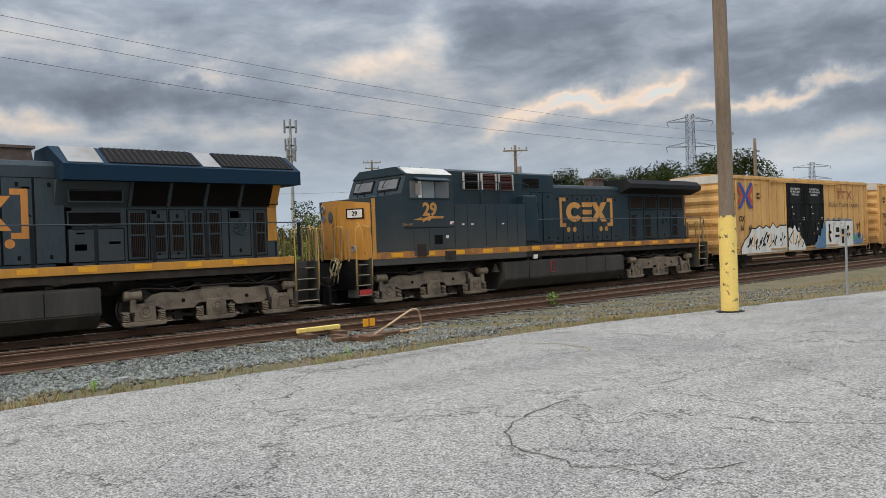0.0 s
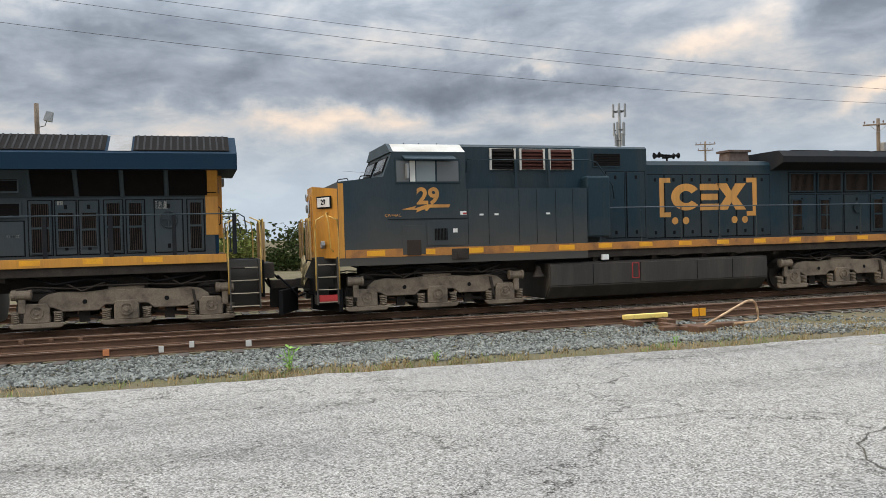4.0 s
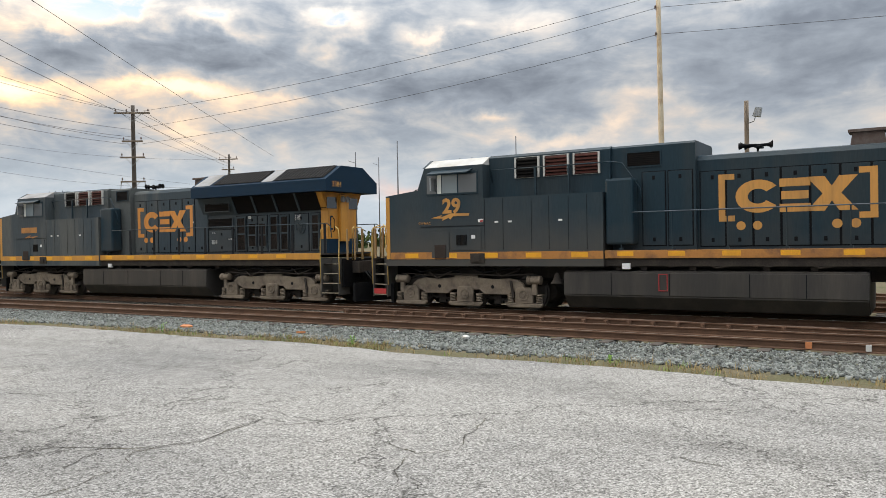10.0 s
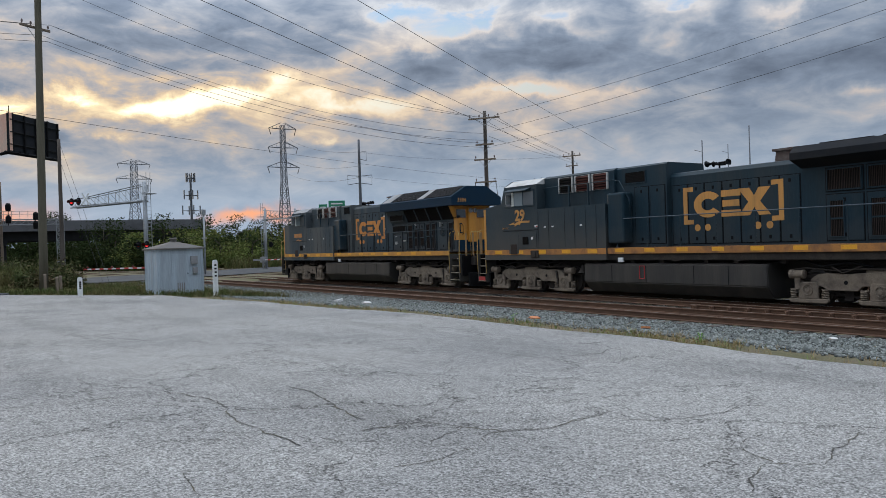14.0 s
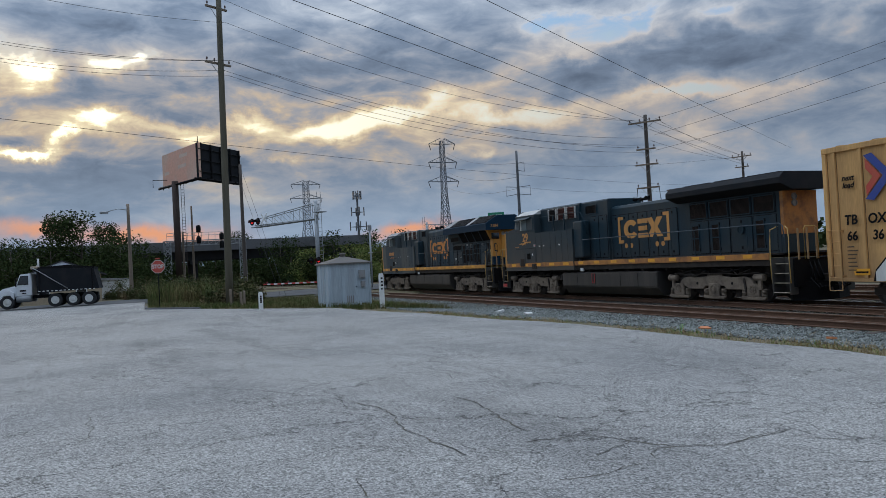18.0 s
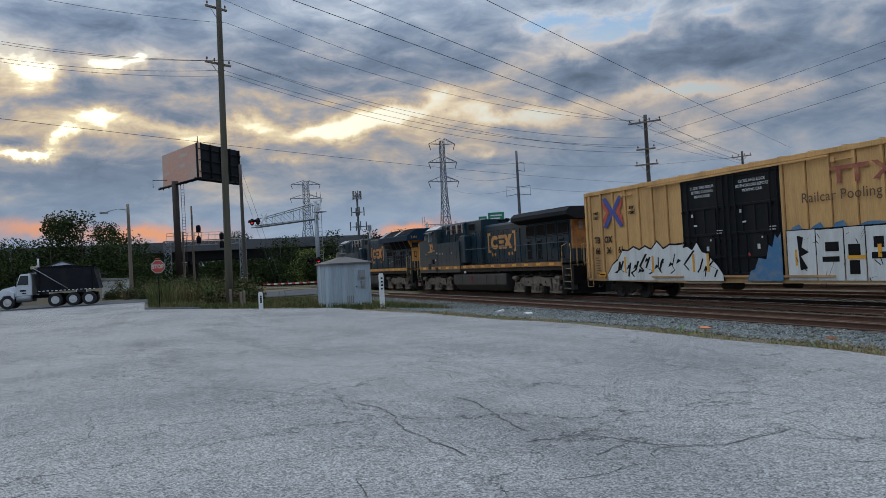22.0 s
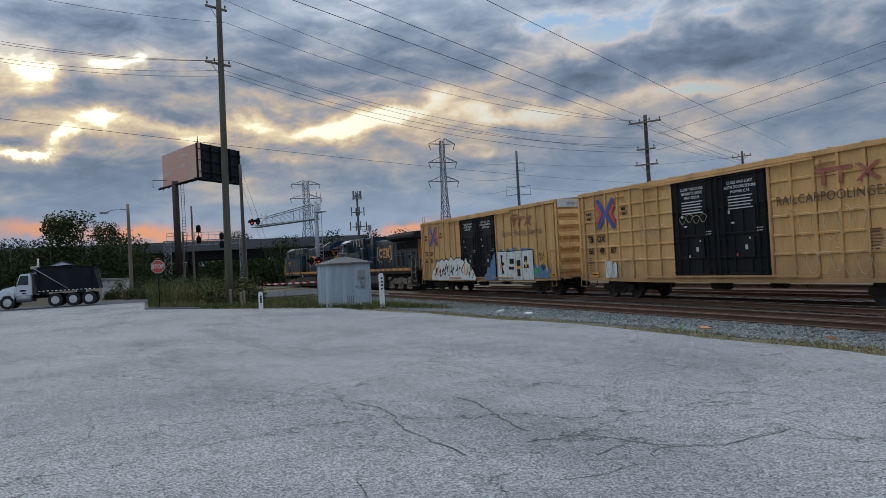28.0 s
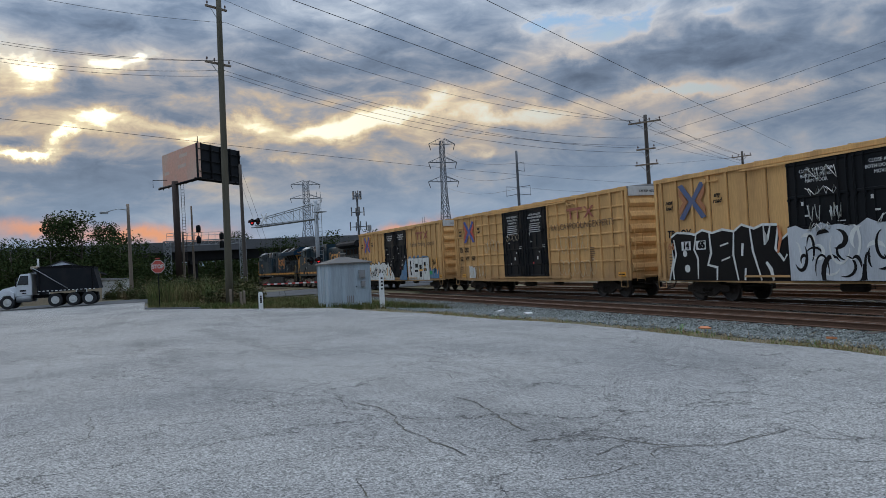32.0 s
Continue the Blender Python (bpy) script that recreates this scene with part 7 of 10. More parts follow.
            for z in (0.55, 0.95, 1.32, 1.7, 2.07, 2.43):
                rod(bm, (f(xa), yl, z), (f(xb), yl, z), 0.014, seg=6)
            for xx in (xa, xb):
                rod(bm, (f(xx), yl, 0.55), (f(xx), yl, 0.78), 0.016, seg=6)
            part("ladder", bm, M["box_yellow"], car, "yellow side ladder")
    # corrugated ends with the white upper band
    for xe, d in ((x0, -1), (x1, 1)):
        for k in range(6):
            z = 1.2 + 0.58 * k
            bm = bmesh.new()
            prism(bm, [(f(xe), z), (f(xe) + d * 0.05, z + 0.06), (f(xe) + d * 0.10, z + 0.2), (f(xe) + d * 0.05, z + 0.36), (f(xe), z + 0.42)], -y + 0.06, y - 0.06, "y")
            part("end_corrugation", bm, M["box_yellow"], car)
        bm = bmesh.new()
        box(bm, min(f(xe), f(xe) + d * 0.07), max(f(xe), f(xe) + d * 0.07), -y + 0.02, y - 0.02, 4.62, zt + 0.06, 0.01)
        wb = part("end_band", bm, M["white_dull"], car, "white excess-height band on the car end")
        if d > 0:
            letters("band_text", "EXCESS HEIGHT CAR", 0.15, M["black"], wb, on_rear(f(xe) + 0.074, -0.2, 4.82))
        bm = bmesh.new()
        for k in range(7):
            z = 0.9 + 0.4 * k
            rod(bm, (f(xe) + d * 0.16, -1.35, z), (f(xe) + d * 0.16, -0.92, z), 0.014, seg=6)
        for yy in (-1.35, -0.92):
            rod(bm, (f(xe) + d * 0.16, yy, 0.8), (f(xe) + d * 0.16, yy, 3.35), 0.014, seg=6)
        part("end_ladder", bm, M["box_yellow"], car)
        bm = bmesh.new()
        box(bm, min(f(xe) + d * 0.05, f(xe) + d * 0.5), max(f(xe) + d * 0.05, f(xe) + d * 0.5), -0.9, 0.9, 1.0, 1.05)
        part("crossover_step", bm, M["box_yellow"], car)
        xc = 0.02 if d < 0 else L - 0.02
        bm = bmesh.new()
        xm = 1.9 if d < 0 else L - 1.9
        box(bm, min(f(xc), f(xm)), max(f(xc), f(xm)), -0.14, 0.14, 0.76, 0.98, 0.02)
        prism(bm, [(f(xc), -0.2), (f(xc) + d * 0.1, 0.0), (f(xc), 0.22), (f(xc) - d * 0.25, 0.2), (f(xc) - d * 0.25, -0.2)], 0.74, 1.0, "z")
        tube(bm, [(f(xe) + d * 0.2, -0.5, 0.8), (f(xe) + d * 0.45, -0.48, 0.5), (f(xc), -0.35, 0.42), (f(xc) + d * 0.1, -0.25, 0.55)], 0.03, 6)
        tube(bm, [(f(xe) + d * 0.1, -1.2, 0.72), (f(xe) + d * 0.3, -0.8, 0.66), (f(xc) - d * 0.2, -0.3, 0.72)], 0.014, 6)
        part("coupler", bm, M["under"], car)
    bm = bmesh.new()
    box(bm, f(0.9), f(20.3), -0.35, 0.35, 0.72, 0.92)
    for x in (7.0, 9.0, 11.0, 13.0, 15.0):
        box(bm, f(x), f(x + 0.12), -1.4, 1.4, 0.76, 0.92)
    rod(bm, (f(9.5), -0.9, 0.62), (f(10.4), -0.9, 0.62), 0.16, seg=12)
    rod(bm, (f(12.3), -0.7, 0.66), (f(13.0), -0.7, 0.66), 0.12, seg=12)
    for x in (6.8, 10.8, 14.4):
        tube(bm, [(f(x), -1.3, 0.8), (f(x), -1.3, 0.6), (f(x + 0.18), -1.3, 0.6), (f(x + 0.18), -1.3, 0.8)], 0.015, 5)
    rod(bm, (f(4.5), -1.05, 0.64), (f(16.7), -1.05, 0.64), 0.014, seg=5)
    part("underframe", bm, M["under"], car)
    car_truck(car, f(3.45))
    car_truck(car, f(17.75))
    boxcar_markings(car, style, f, -y - 0.064)
    return car


def boxcar_markings(car, style, f, yp):
    yw = yp + 0.062            # the panel between posts
    # crossed ribbon emblem in red and blue
    cx, cz, w, h = 3.30, 3.98, 0.74, 0.66
    if style == 2:
        cx, cz = 3.30, 3.95
    A = lambda x, z: (f(cx + x * w), cz + z * h)
    blue = [A(-1.08, 1.0), A(-0.70, 1.08), A(0.06, 0.16), A(0.06, -0.16), A(-0.70, -1.08), A(-1.08, -1.0), A(-0.24, 0.0)]
    blue2 = [A(1.08, 1.0), A(0.70, 1.08), A(0.062, 0.26), A(0.062, -0.26), A(0.70, -1.08), A(1.08, -1.0), A(0.24, 0.0)]
    red = [A(-1.02, 0.86), A(-0.33, 0.0), A(-1.02, -0.86), A(-1.02, -0.40), A(-0.70, 0.0), A(-1.02, 0.40)]
    red2 = [A(1.02, 0.86), A(0.33, 0.0), A(1.02, -0.86), A(1.02, -0.40), A(0.70, 0.0), A(1.02, 0.40)]
    bl, rd = (M["mark_blue"], M["mark_red"]) if style != 3 else (M["mark_blue_dull"], M["mark_rust"])
    for pts, mt in ((blue, bl), (blue2, bl), (red, rd), (red2, rd)):
        slab("emblem", pts, yp, mt, car, "crossed ribbon emblem")
    for tx, x, z in (("next", 1.90, 4.03), ("load", 1.90, 3.80), ("any", 4.72, 4.10), ("road", 4.72, 3.87)):
        letters("slogan", tx, 0.24, M["black"], car, on_side(f(x), yw - 0.065, z), shear=0.3, bold=0.008)
    number = {1: ("66", "36", "61"), 2: ("66", "49", "60"), 3: ("66", "14", "65")}[style]
    for tx, x in (("TB", 1.93), ("OX", 2.83)):
        letters("reporting_mark", tx, 0.42, M["black"], car, on_side(f(x), yw - 0.065, 2.72 if style != 2 else 2.78), shear=0.1, bold=0.012, stretch=0.95)
    for tx, x in zip(number, (1.95, 2.85, 3.78)):
        letters("car_number", tx, 0.40, M["mark_rust" if style == 3 and tx == "66" else "black"], car, on_side(f(x), yw - (0.065 if style != 3 else 0.116), 2.22), shear=0.1, bold=0.012, stretch=0.95)
    if style in (1, 2):
        for pts in ([(15.2, 4.45), (16.6, 4.45), (16.6, 4.32), (15.2, 4.32)], [(15.45, 4.32), (15.6, 4.32), (15.6, 3.9), (15.45, 3.9)], [(16.1, 4.32), (16.25, 4.32), (16.25, 3.9), (16.1, 3.9)]):
            slab("faded_emblem", [(f(a), b) for a, b in pts], yp, M["mark_faded"], car)
        for k in (0, 1):
            slab("faded_emblem_cross", [(f(16.7), 4.45 if k else 3.9), (f(16.9), 4.45 if k else 3.9), (f(17.6), 3.9 if k else 4.45), (f(17.4), 3.9 if k else 4.45)], yp - 0.004 * k, M["mark_faded"], car)
        tx = "Railcar Pooling Experts" if style == 1 else "RAILCARPOOLINGEXPERTS"
        letters("slogan", tx, 0.47 if style == 1 else 0.44, M["mark_brown"], car, on_side(f(16.35), yw - 0.065, 3.55), stretch=1.0, spacing=1.05)
    rng = random.Random(40 + style)
    for x in (cx + 0.75, 15.3):
        bm = bmesh.new()
        box(bm, f(x), f(x + 0.75), yp - 0.03, yp + 0.03, 4.62, 4.66, 0.008)
        box(bm, f(x - 0.02), f(x + 0.13), yp - 0.05, yp + 0.03, 4.58, 4.74, 0.01)
        part("card_holder", bm, M["box_yellow"], car)
    for x in (1.95, 19.3):
        slab("yellow_placard", rect(f(x), f(x + 0.55), 1.02, 1.22), yp, M["stripe"], car)
        slab("placard_line", rect(f(x + 0.06), f(x + 0.49), 1.09, 1.14), yp - 0.007, M["black"], car)
    for k in range(7):
        z = 1.9 - 0.12 * k
        slab("data_line", rect(f(17.1), f(17.1 + 0.45 * rng.uniform(0.6, 1)), 2.4 - 0.1 * k, 2.44 - 0.1 * k), yw - 0.063, M["mark_brown"], car)
        slab("data_line", rect(f(1.75), f(1.75 + 0.4 * rng.uniform(0.5, 1)), z - 0.02, z + 0.02), yw - 0.063, M["mark_brown"], car)
    yg = yp - 0.002
    if style == 1:
        # white spray-painted block letters reduced to jagged shapes with black edges
        throwup(car, rng, f, 2.7, 8.02, 0.84, 2.42, yg, True, False)
        throwup(car, rng, f, 8.1, 10.3, 0.84, 2.3, yg - 0.07, False, True)
        haze = [(11.5, 0.84), (13.16, 0.84), (13.16, 2.5), (13.0, 2.3), (12.9, 2.45), (12.75, 2.0), (12.6, 2.1), (12.45, 1.6), (12.1, 1.65), (11.9, 1.25), (11.7, 1.2)]
        slab("graffiti_blue", [(f(x), z) for x, z in haze], yg - 0.08, M["spray_blue"], car, "blue spray-paint haze")
        slab("graffiti_blue", blob(rng, f(13.3), f(17.6), 2.2, 2.75, 16, 0.6), yg, M["spray_blue"], car)
        # a squared-off white band with dark openings and hairline edges
        bx, bw, bz, bh = 13.35, 4.25, 0.86, 1.66
        R = lambda a, b, c, d: rect(f(bx + bw * a), f(bx + bw * b), bz + bh * c, bz + bh * d)
        slab("graffiti_edge", R(-0.008, 1.008, 0.5, 1.02), yg - 0.010, M["black"], car)
        for a, b, top in ((0, 0.27, 1.0), (0.28, 0.52, 0.985), (0.53, 0.70, 1.0), (0.71, 1.0, 0.99)):
            slab("graffiti_fill", R(a, b, 0, top), yg - 0.017, M["spray_white"], car, "white squared spray-painted block")
        for a, b, c, d in ((0.33, 0.48, 0.36, 0.46), (0.36, 0.48, 0.56, 0.74), (0.56, 0.66, 0.46, 0.68), (0.565, 0.65, 0.12, 0.38), (0.75, 0.88, 0.40, 0.52), (0.77, 0.85, 0.60, 0.80)):
            slab("graffiti_opening", R(a, b, c, d), yg - 0.024, M["black"], car)
        slab("graffiti_opening", [(f(bx + bw * a), bz + bh * c) for a, c in ((0.10, 0.9), (0.16, 0.86), (0.14, 0.66), (0.21, 0.56), (0.13, 0.48), (0.19, 0.24), (0.12, 0.2))], yg - 0.024, M["black"], car)
        for a, b, c, d in ((0.075, 0.095, 0.3, 0.62), (0.55, 0.70, 0.40, 0.47), (0.80, 0.83, 0.42, 0.66)):
            slab("graffiti_bar", R(a, b, c, d), yg - 0.028, M["stripe"], car)
        for k in range(26):
            a, c = rng.uniform(0.02, 0.95), rng.uniform(0.04, 0.9)
            da, dc = rng.uniform(-0.05, 0.05), rng.uniform(-0.16, 0.16)
            slab("graffiti_stroke", [(f(bx + bw * a), bz + bh * c), (f(bx + bw * (a + 0.004)), bz + bh * (c + 0.012)), (f(bx + bw * (a + da)), max(bz, bz + bh * (c + dc))), (f(bx + bw * (a + da - 0.004)), max(bz, bz + bh * (c + dc) - 0.012))], yg - 0.031, M["black"], car, depth=0.004)
        for x, w, h in ((18.25, 0.62, 0.28), (18.4, 0.45, 0.22)):
            bm = bmesh.new()
            tube(bm, [(f(x + w * q / 8), yg - 0.012, (2.15 if w > 0.5 else 1.55) + h * math.sin(q * 2.3)) for q in range(9)], 0.011, 4)
            part("graffiti_scrawl", bm, M["black"], car)
        slab("graffiti_bar", rect(f(18.98), f(19.08), 1.3, 2.4), yg - 0.004, M["stripe"], car)
        slab("graffiti_blue", blob(rng, f(17.6), f(19.3), 0.95, 1.8, 14, 0.3), yg, M["spray_blue"], car)
        slab("graffiti_green", rect(f(17.65), f(18.15), 1.25, 1.5), yg - 0.02, M["spray_green"], car)
    elif style == 2:
        for x0, x1, z0, z1, n in ((3.2, 5.6, 0.95, 1.85, 5), (5.6, 7.6, 2.6, 3.3, 5), (14.0, 17.0, 2.2, 3.2, 6), (14.2, 17.6, 1.0, 1.85, 7), (8.6, 10.2, 3.05, 3.4, 4)):
            for i in range(n):
                cxx = x0 + (x1 - x0) * (i + 0.5) / n
                r = min((x1 - x0) / n * 0.5, (z1 - z0) * 0.5)
                bm = bmesh.new()
                zc = (z0 + z1) / 2 + rng.uniform(-0.12, 0.12)
                yy = yg - (0.02 if x0 > 8.7 or x0 < 8 else 0.1)
                tube(bm, [(f(cxx + r * (1 + 0.2 * math.sin(3 * a)) * math.cos(a)), yy, zc + (z1 - z0) * 0.45 * math.sin(a)) for a in (6.6 * k / 14 for k in range(15))], 0.011, 4)
                part("graffiti_loop", bm, M["spray_faint"], car, "thin chalk-white sprayed loops")
        slab("graffiti", blob(rng, f(3.1), f(4.0), 0.95, 1.8, 10, 0.5), yg, M["spray_white"], car)
    else:
        black_letters(car, f, yg)
        for x, tx in ((2.85, "14"), (3.72, "65")):
            slab("number_patch", rect(f(x - 0.27), f(x + 0.27), 2.05, 2.40), yg - 0.026, M["white"], car)
            letters("car_number", tx, 0.36, M["black"], car, on_side(f(x), yg - 0.036, 2.22), bold=0.012)
        silver = [(8.1 + 0.34 * k, 2.62 + 0.14 * math.sin(1.9 * k) * math.sin(0.55 * k)) for k in range(29)]
        slab("graffiti_edge", [(f(x), z + 0.05) for x, z in silver] + [(f(17.7), 0.84), (f(8.1), 0.84)], yg - 0.092, M["black"], car)
        slab("graffiti_silver", [(f(x), z) for x, z in silver] + [(f(17.62), 0.86), (f(8.14), 0.86)], yg - 0.10, M["spray_silver"], car, "silver sprayed letters with black shading", 0.008)
        for i in range(64):
            x, z = 8.45 + 0.14 * i, rng.uniform(1.05, 2.3)
            rx, rz, a0, turn = rng.uniform(0.12, 0.42), rng.uniform(0.15, 0.6), rng.uniform(0, 6.28), rng.uniform(1.8, 4.6)
            w = rng.uniform(0.03, 0.09)
            arc = [(a0 + turn * k / 10, w * math.sin(math.pi * k / 10)) for k in range(11)]
            out = [(f(x + (rx + q) * math.cos(g)), max(0.87, min(2.58, z + (rz + q) * math.sin(g)))) for g, q in arc]
            inn = [(f(x + (rx - q - 0.012) * math.cos(g)), max(0.865, min(2.57, z + (rz - q - 0.012) * math.sin(g)))) for g, q in arc]
            slab("graffiti_line", out + inn[::-1], yg - 0.109 - 0.0007 * (i % 9), M["black" if i % 3 else "spray_white"], car, depth=0.004)
        for i, (x, z, w, h) in enumerate(((8.9, 4.3, 1.3, 0.25), (8.95, 3.75, 1.2, 0.14), (9.0, 3.05, 0.5, 0.28), (9.85, 3.05, 0.45, 0.28), (8.95, 2.85 - 0.25, 0.9, 0.14), (11.5, 2.75, 1.3, 0.18))):
            bm = bmesh.new()
            tube(bm, [(f(x + w * (q / 18 + 0.12 * math.sin(q * 1.3))), yg - 0.13, z + h * math.sin(q * 1.9 + i)) for q in range(19)], 0.014, 4)
            part("graffiti_scrawl", bm, M["spray_white"], car)


def band(f, way, w):
    """A stroke of spray paint of half width w along points in (x, z)."""
    pts = [Vector(q) for q in way]
    left, right = [], []
    for i, q in enumerate(pts):
        d = (pts[min(i + 1, len(pts) - 1)] - pts[max(i - 1, 0)]).normalized()
        k = w * (0.6 if i in (0, len(pts) - 1) else 1.0)
        left.append((f(q.x - d.y * k), q.y + d.x * k)), right.append((f(q.x + d.y * k), q.y - d.x * k))
    return left + right[::-1]


def black_letters(car, f, y):
    """Five crowded black sprayed letters that touch, parted and rimmed by rough white lines."""
    top = [(1.9, 2.55), (2.3, 2.74), (3.1, 2.66), (3.35, 2.60), (3.8, 2.76), (4.35, 2.62), (4.9, 2.72), (5.5, 2.62), (5.9, 2.84), (6.5, 2.66), (6.9, 2.78), (7.55, 2.74), (7.7, 2.2), (8.02, 2.4)]
    low = [(8.02, 0.84), (1.75, 0.84), (2.05, 1.7)]
    slab("graffiti_outline", [(f(x), z + 0.09) for x, z in top] + [(f(x - (0.1 if x < 4 else 0)), z) for x, z in low], y, M["spray_white"], car, "white rim of large sprayed letters")
    slab("graffiti_letter", [(f(x), z) for x, z in top] + [(f(x), z) for x, z in low], y - 0.007, M["black"], car, "large black sprayed letters")
    for way, w in (([(3.45, 2.66), (3.3, 2.05), (3.5, 1.7), (3.45, 0.9)], 0.05), ([(4.2, 2.66), (4.25, 1.9), (4.05, 1.45), (4.55, 1.35), (4.5, 0.86)], 0.06), ([(4.75, 2.15), (5.2, 2.25)], 0.05), ([(4.8, 1.6), (5.25, 1.72)], 0.05),
                   ([(5.5, 2.66), (5.42, 1.8), (5.62, 0.86)], 0.05), ([(5.92, 2.2), (5.86, 1.75)], 0.09), ([(6.0, 1.3), (5.95, 0.86)], 0.07), ([(6.3, 2.74), (6.4, 1.9), (6.75, 0.86)], 0.05), ([(6.95, 2.76), (6.98, 2.1), (7.12, 2.3), (7.25, 2.74)], 0.05),
                   ([(7.0, 1.5), (7.2, 1.25), (7.3, 0.86)], 0.08), ([(7.6, 2.7), (7.45, 1.95), (7.8, 1.55), (7.95, 1.75)], 0.055), ([(2.1, 2.5), (2.2, 1.9), (1.95, 1.3), (2.0, 0.88)], 0.05)):
        slab("graffiti_gap", band(f, way, w), y - 0.014, M["spray_white"], car, depth=0.005)
    for x, z, r in ((2.75, 1.92, 0.13), (2.85, 1.32, 0.16)):
        slab("graffiti_gap", disc(f(x), z, r, 9, 10, 370), y - 0.014, M["spray_white"], car, depth=0.005)
    slab("graffiti_spray", band(f, [(7.62, 2.75), (7.7, 2.3), (7.55, 1.8)], 0.07), y - 0.020, M["orange_rust"], car, depth=0.004)


def throwup(car, rng, f, x0, x1, z0, z1, y, rise, fall):
    """A run of jagged sprayed letters: pale fill with spiked tops, a dark rim, and angular dark strokes that part the letters."""
    tops, n = [], max(8, int((x1 - x0) * 2.6))
    for k in range(n + 1):
        q = k / n
        arch = (min(1, q * 3.2 + 0.12) if rise else 1) * (min(1, (1 - q) * 1.6 + 0.1) if fall else 1)
        tops.append((x0 + (x1 - x0) * q, z0 + (z1 - z0) * arch ** 0.7 * (0.84 + 0.10 * (k % 2) + 0.12 * rng.random() * (k % 3 == 0))))
    rim = [(f(x), z + 0.045) for x, z in tops] + [(f(x1 + (0.1 if fall else 0)), z0), (f(x0 - (0.1 if rise else 0)), z0)]
    slab("graffiti_edge", rim, y, M["black"], car, depth=0.006)
    fill = [(f(x), max(z0 + 0.02, z - 0.03)) for x, z in tops] + [(f(x1), z0), (f(x0), z0)]
    slab("graffiti_fill", fill, y - 0.007, M["spray_white"], car, "pale sprayed letters with spiked tops", 0.006)
    x = x0 + (0.7 if rise else 0.3)
    while x < x1 - 0.4:
        h = (z1 - z0) * rng.uniform(0.5, 0.85)
        way = [(x, z0 + 0.15 + rng.uniform(0, 0.3)), (x + rng.uniform(-0.2, 0.3), z0 + h * 0.4), (x + rng.uniform(-0.35, 0.2), z0 + h * 0.55), (x + rng.uniform(0.0, 0.4), z0 + h)]
        w = rng.uniform(0.02, 0.055)
        slab("graffiti_stroke", [(f(a - w), b) for a, b in way] + [(f(a + w * 1.6), b - 0.02) for a, b in way[::-1]], y - 0.014, M["black"], car, depth=0.004)
        if rng.random() < 0.6:
            px, pz = x + rng.uniform(0.1, 0.4), z0 + h * rng.uniform(0.3, 0.8)
            slab("graffiti_stroke", [(f(px), pz), (f(px + 0.32), pz + 0.12), (f(px + 0.14), pz + 0.22)], y - 0.019, M["black"], car, depth=0.004)
        x += rng.uniform(0.3, 0.6)
    for q in (0.25, 0.62):
        slab("graffiti_bar", rect(f(x0 + (x1 - x0) * q), f(x0 + (x1 - x0) * q + 0.12), z0 + 0.35, z0 + 1.05), y - 0.021, M["stripe"], car, depth=0.004)


TRAIN = []


def build_train():
    for ob, front, length in ((build_loco(True), 14.1 - 22.3, 22.3), (build_loco(False), 14.1, 22.3),
                              (build_boxcar(1, "ochre double-door boxcar with white and blue graffiti along its sill"), 36.4, 21.2),
                              (build_boxcar(2, "ochre boxcar with gridded side ribs and thin chalky graffiti"), 57.75, 21.2),
                              (build_boxcar(3, "ochre boxcar covered below with black and white graffiti"), 78.95, 21.2)):
        TRAIN.append((ob, front + length / 2))
        x = front + length / 2
        ob.matrix_basis = pose(x, track_y(x), 0, 0, 0, track_turn(x))


build_train()


# ---- things beside the tracks ----
EYE = Vector((0, 0, 2.124))


def spot(az, el, r):
    """The place at a bearing (degrees left of straight across the tracks), a height angle and a distance from the lot's middle."""
    a = radians(az)
    return Vector((-r * math.sin(a), r * math.cos(a), EYE.z + r * math.tan(radians(el))))


def foot(az, r, z=None):
    p = spot(az, 0, r)
    return Vector((p.x, p.y, terrain_z(p.x, p.y) if z is None else z))


def merge(things, m):
    bm = bmesh.new()
    for fn in things:
        fn(bm)
    return bm


def pole_mesh(h, r0, r1, seg=14, bow=(0, 0), rings=9, rough=0.0, seed=0):
    bm = bmesh.new()
    rng = random.Random(seed)
    rows = []
    for i in range(rings):
        q = i / (rings - 1)
        cx, cy = bow[0] * q * q, bow[1] * q * q
        rr = r0 + (r1 - r0) * q
        rows.append([bm.verts.new((cx + rr * (1 + rng.uniform(-rough, rough)) * math.cos(6.2832 * k / seg), cy + rr * (1 + rng.uniform(-rough, rough)) * math.sin(6.2832 * k / seg), h * q)) for k in range(seg)])
    for a, b in zip(rows, rows[1:]):
        for k in range(seg):
            f = bm.faces.new((a[k], a[(k + 1) % seg], b[(k + 1) % seg], b[k]))
            f.smooth = True
    bm.faces.new(rows[0][::-1]), bm.faces.new(rows[-1])
    return bm


def insulator(parent, x, y, z, mat=None):
    bm = bmesh.new()
    lathe(bm, [(0.02, 0), (0.02, 0.08), (0.06, 0.10), (0.05, 0.15), (0.06, 0.17), (0.035, 0.24)], 8, "z", (x, y, z))
    part("insulator", bm, mat or M["porcelain"], parent)


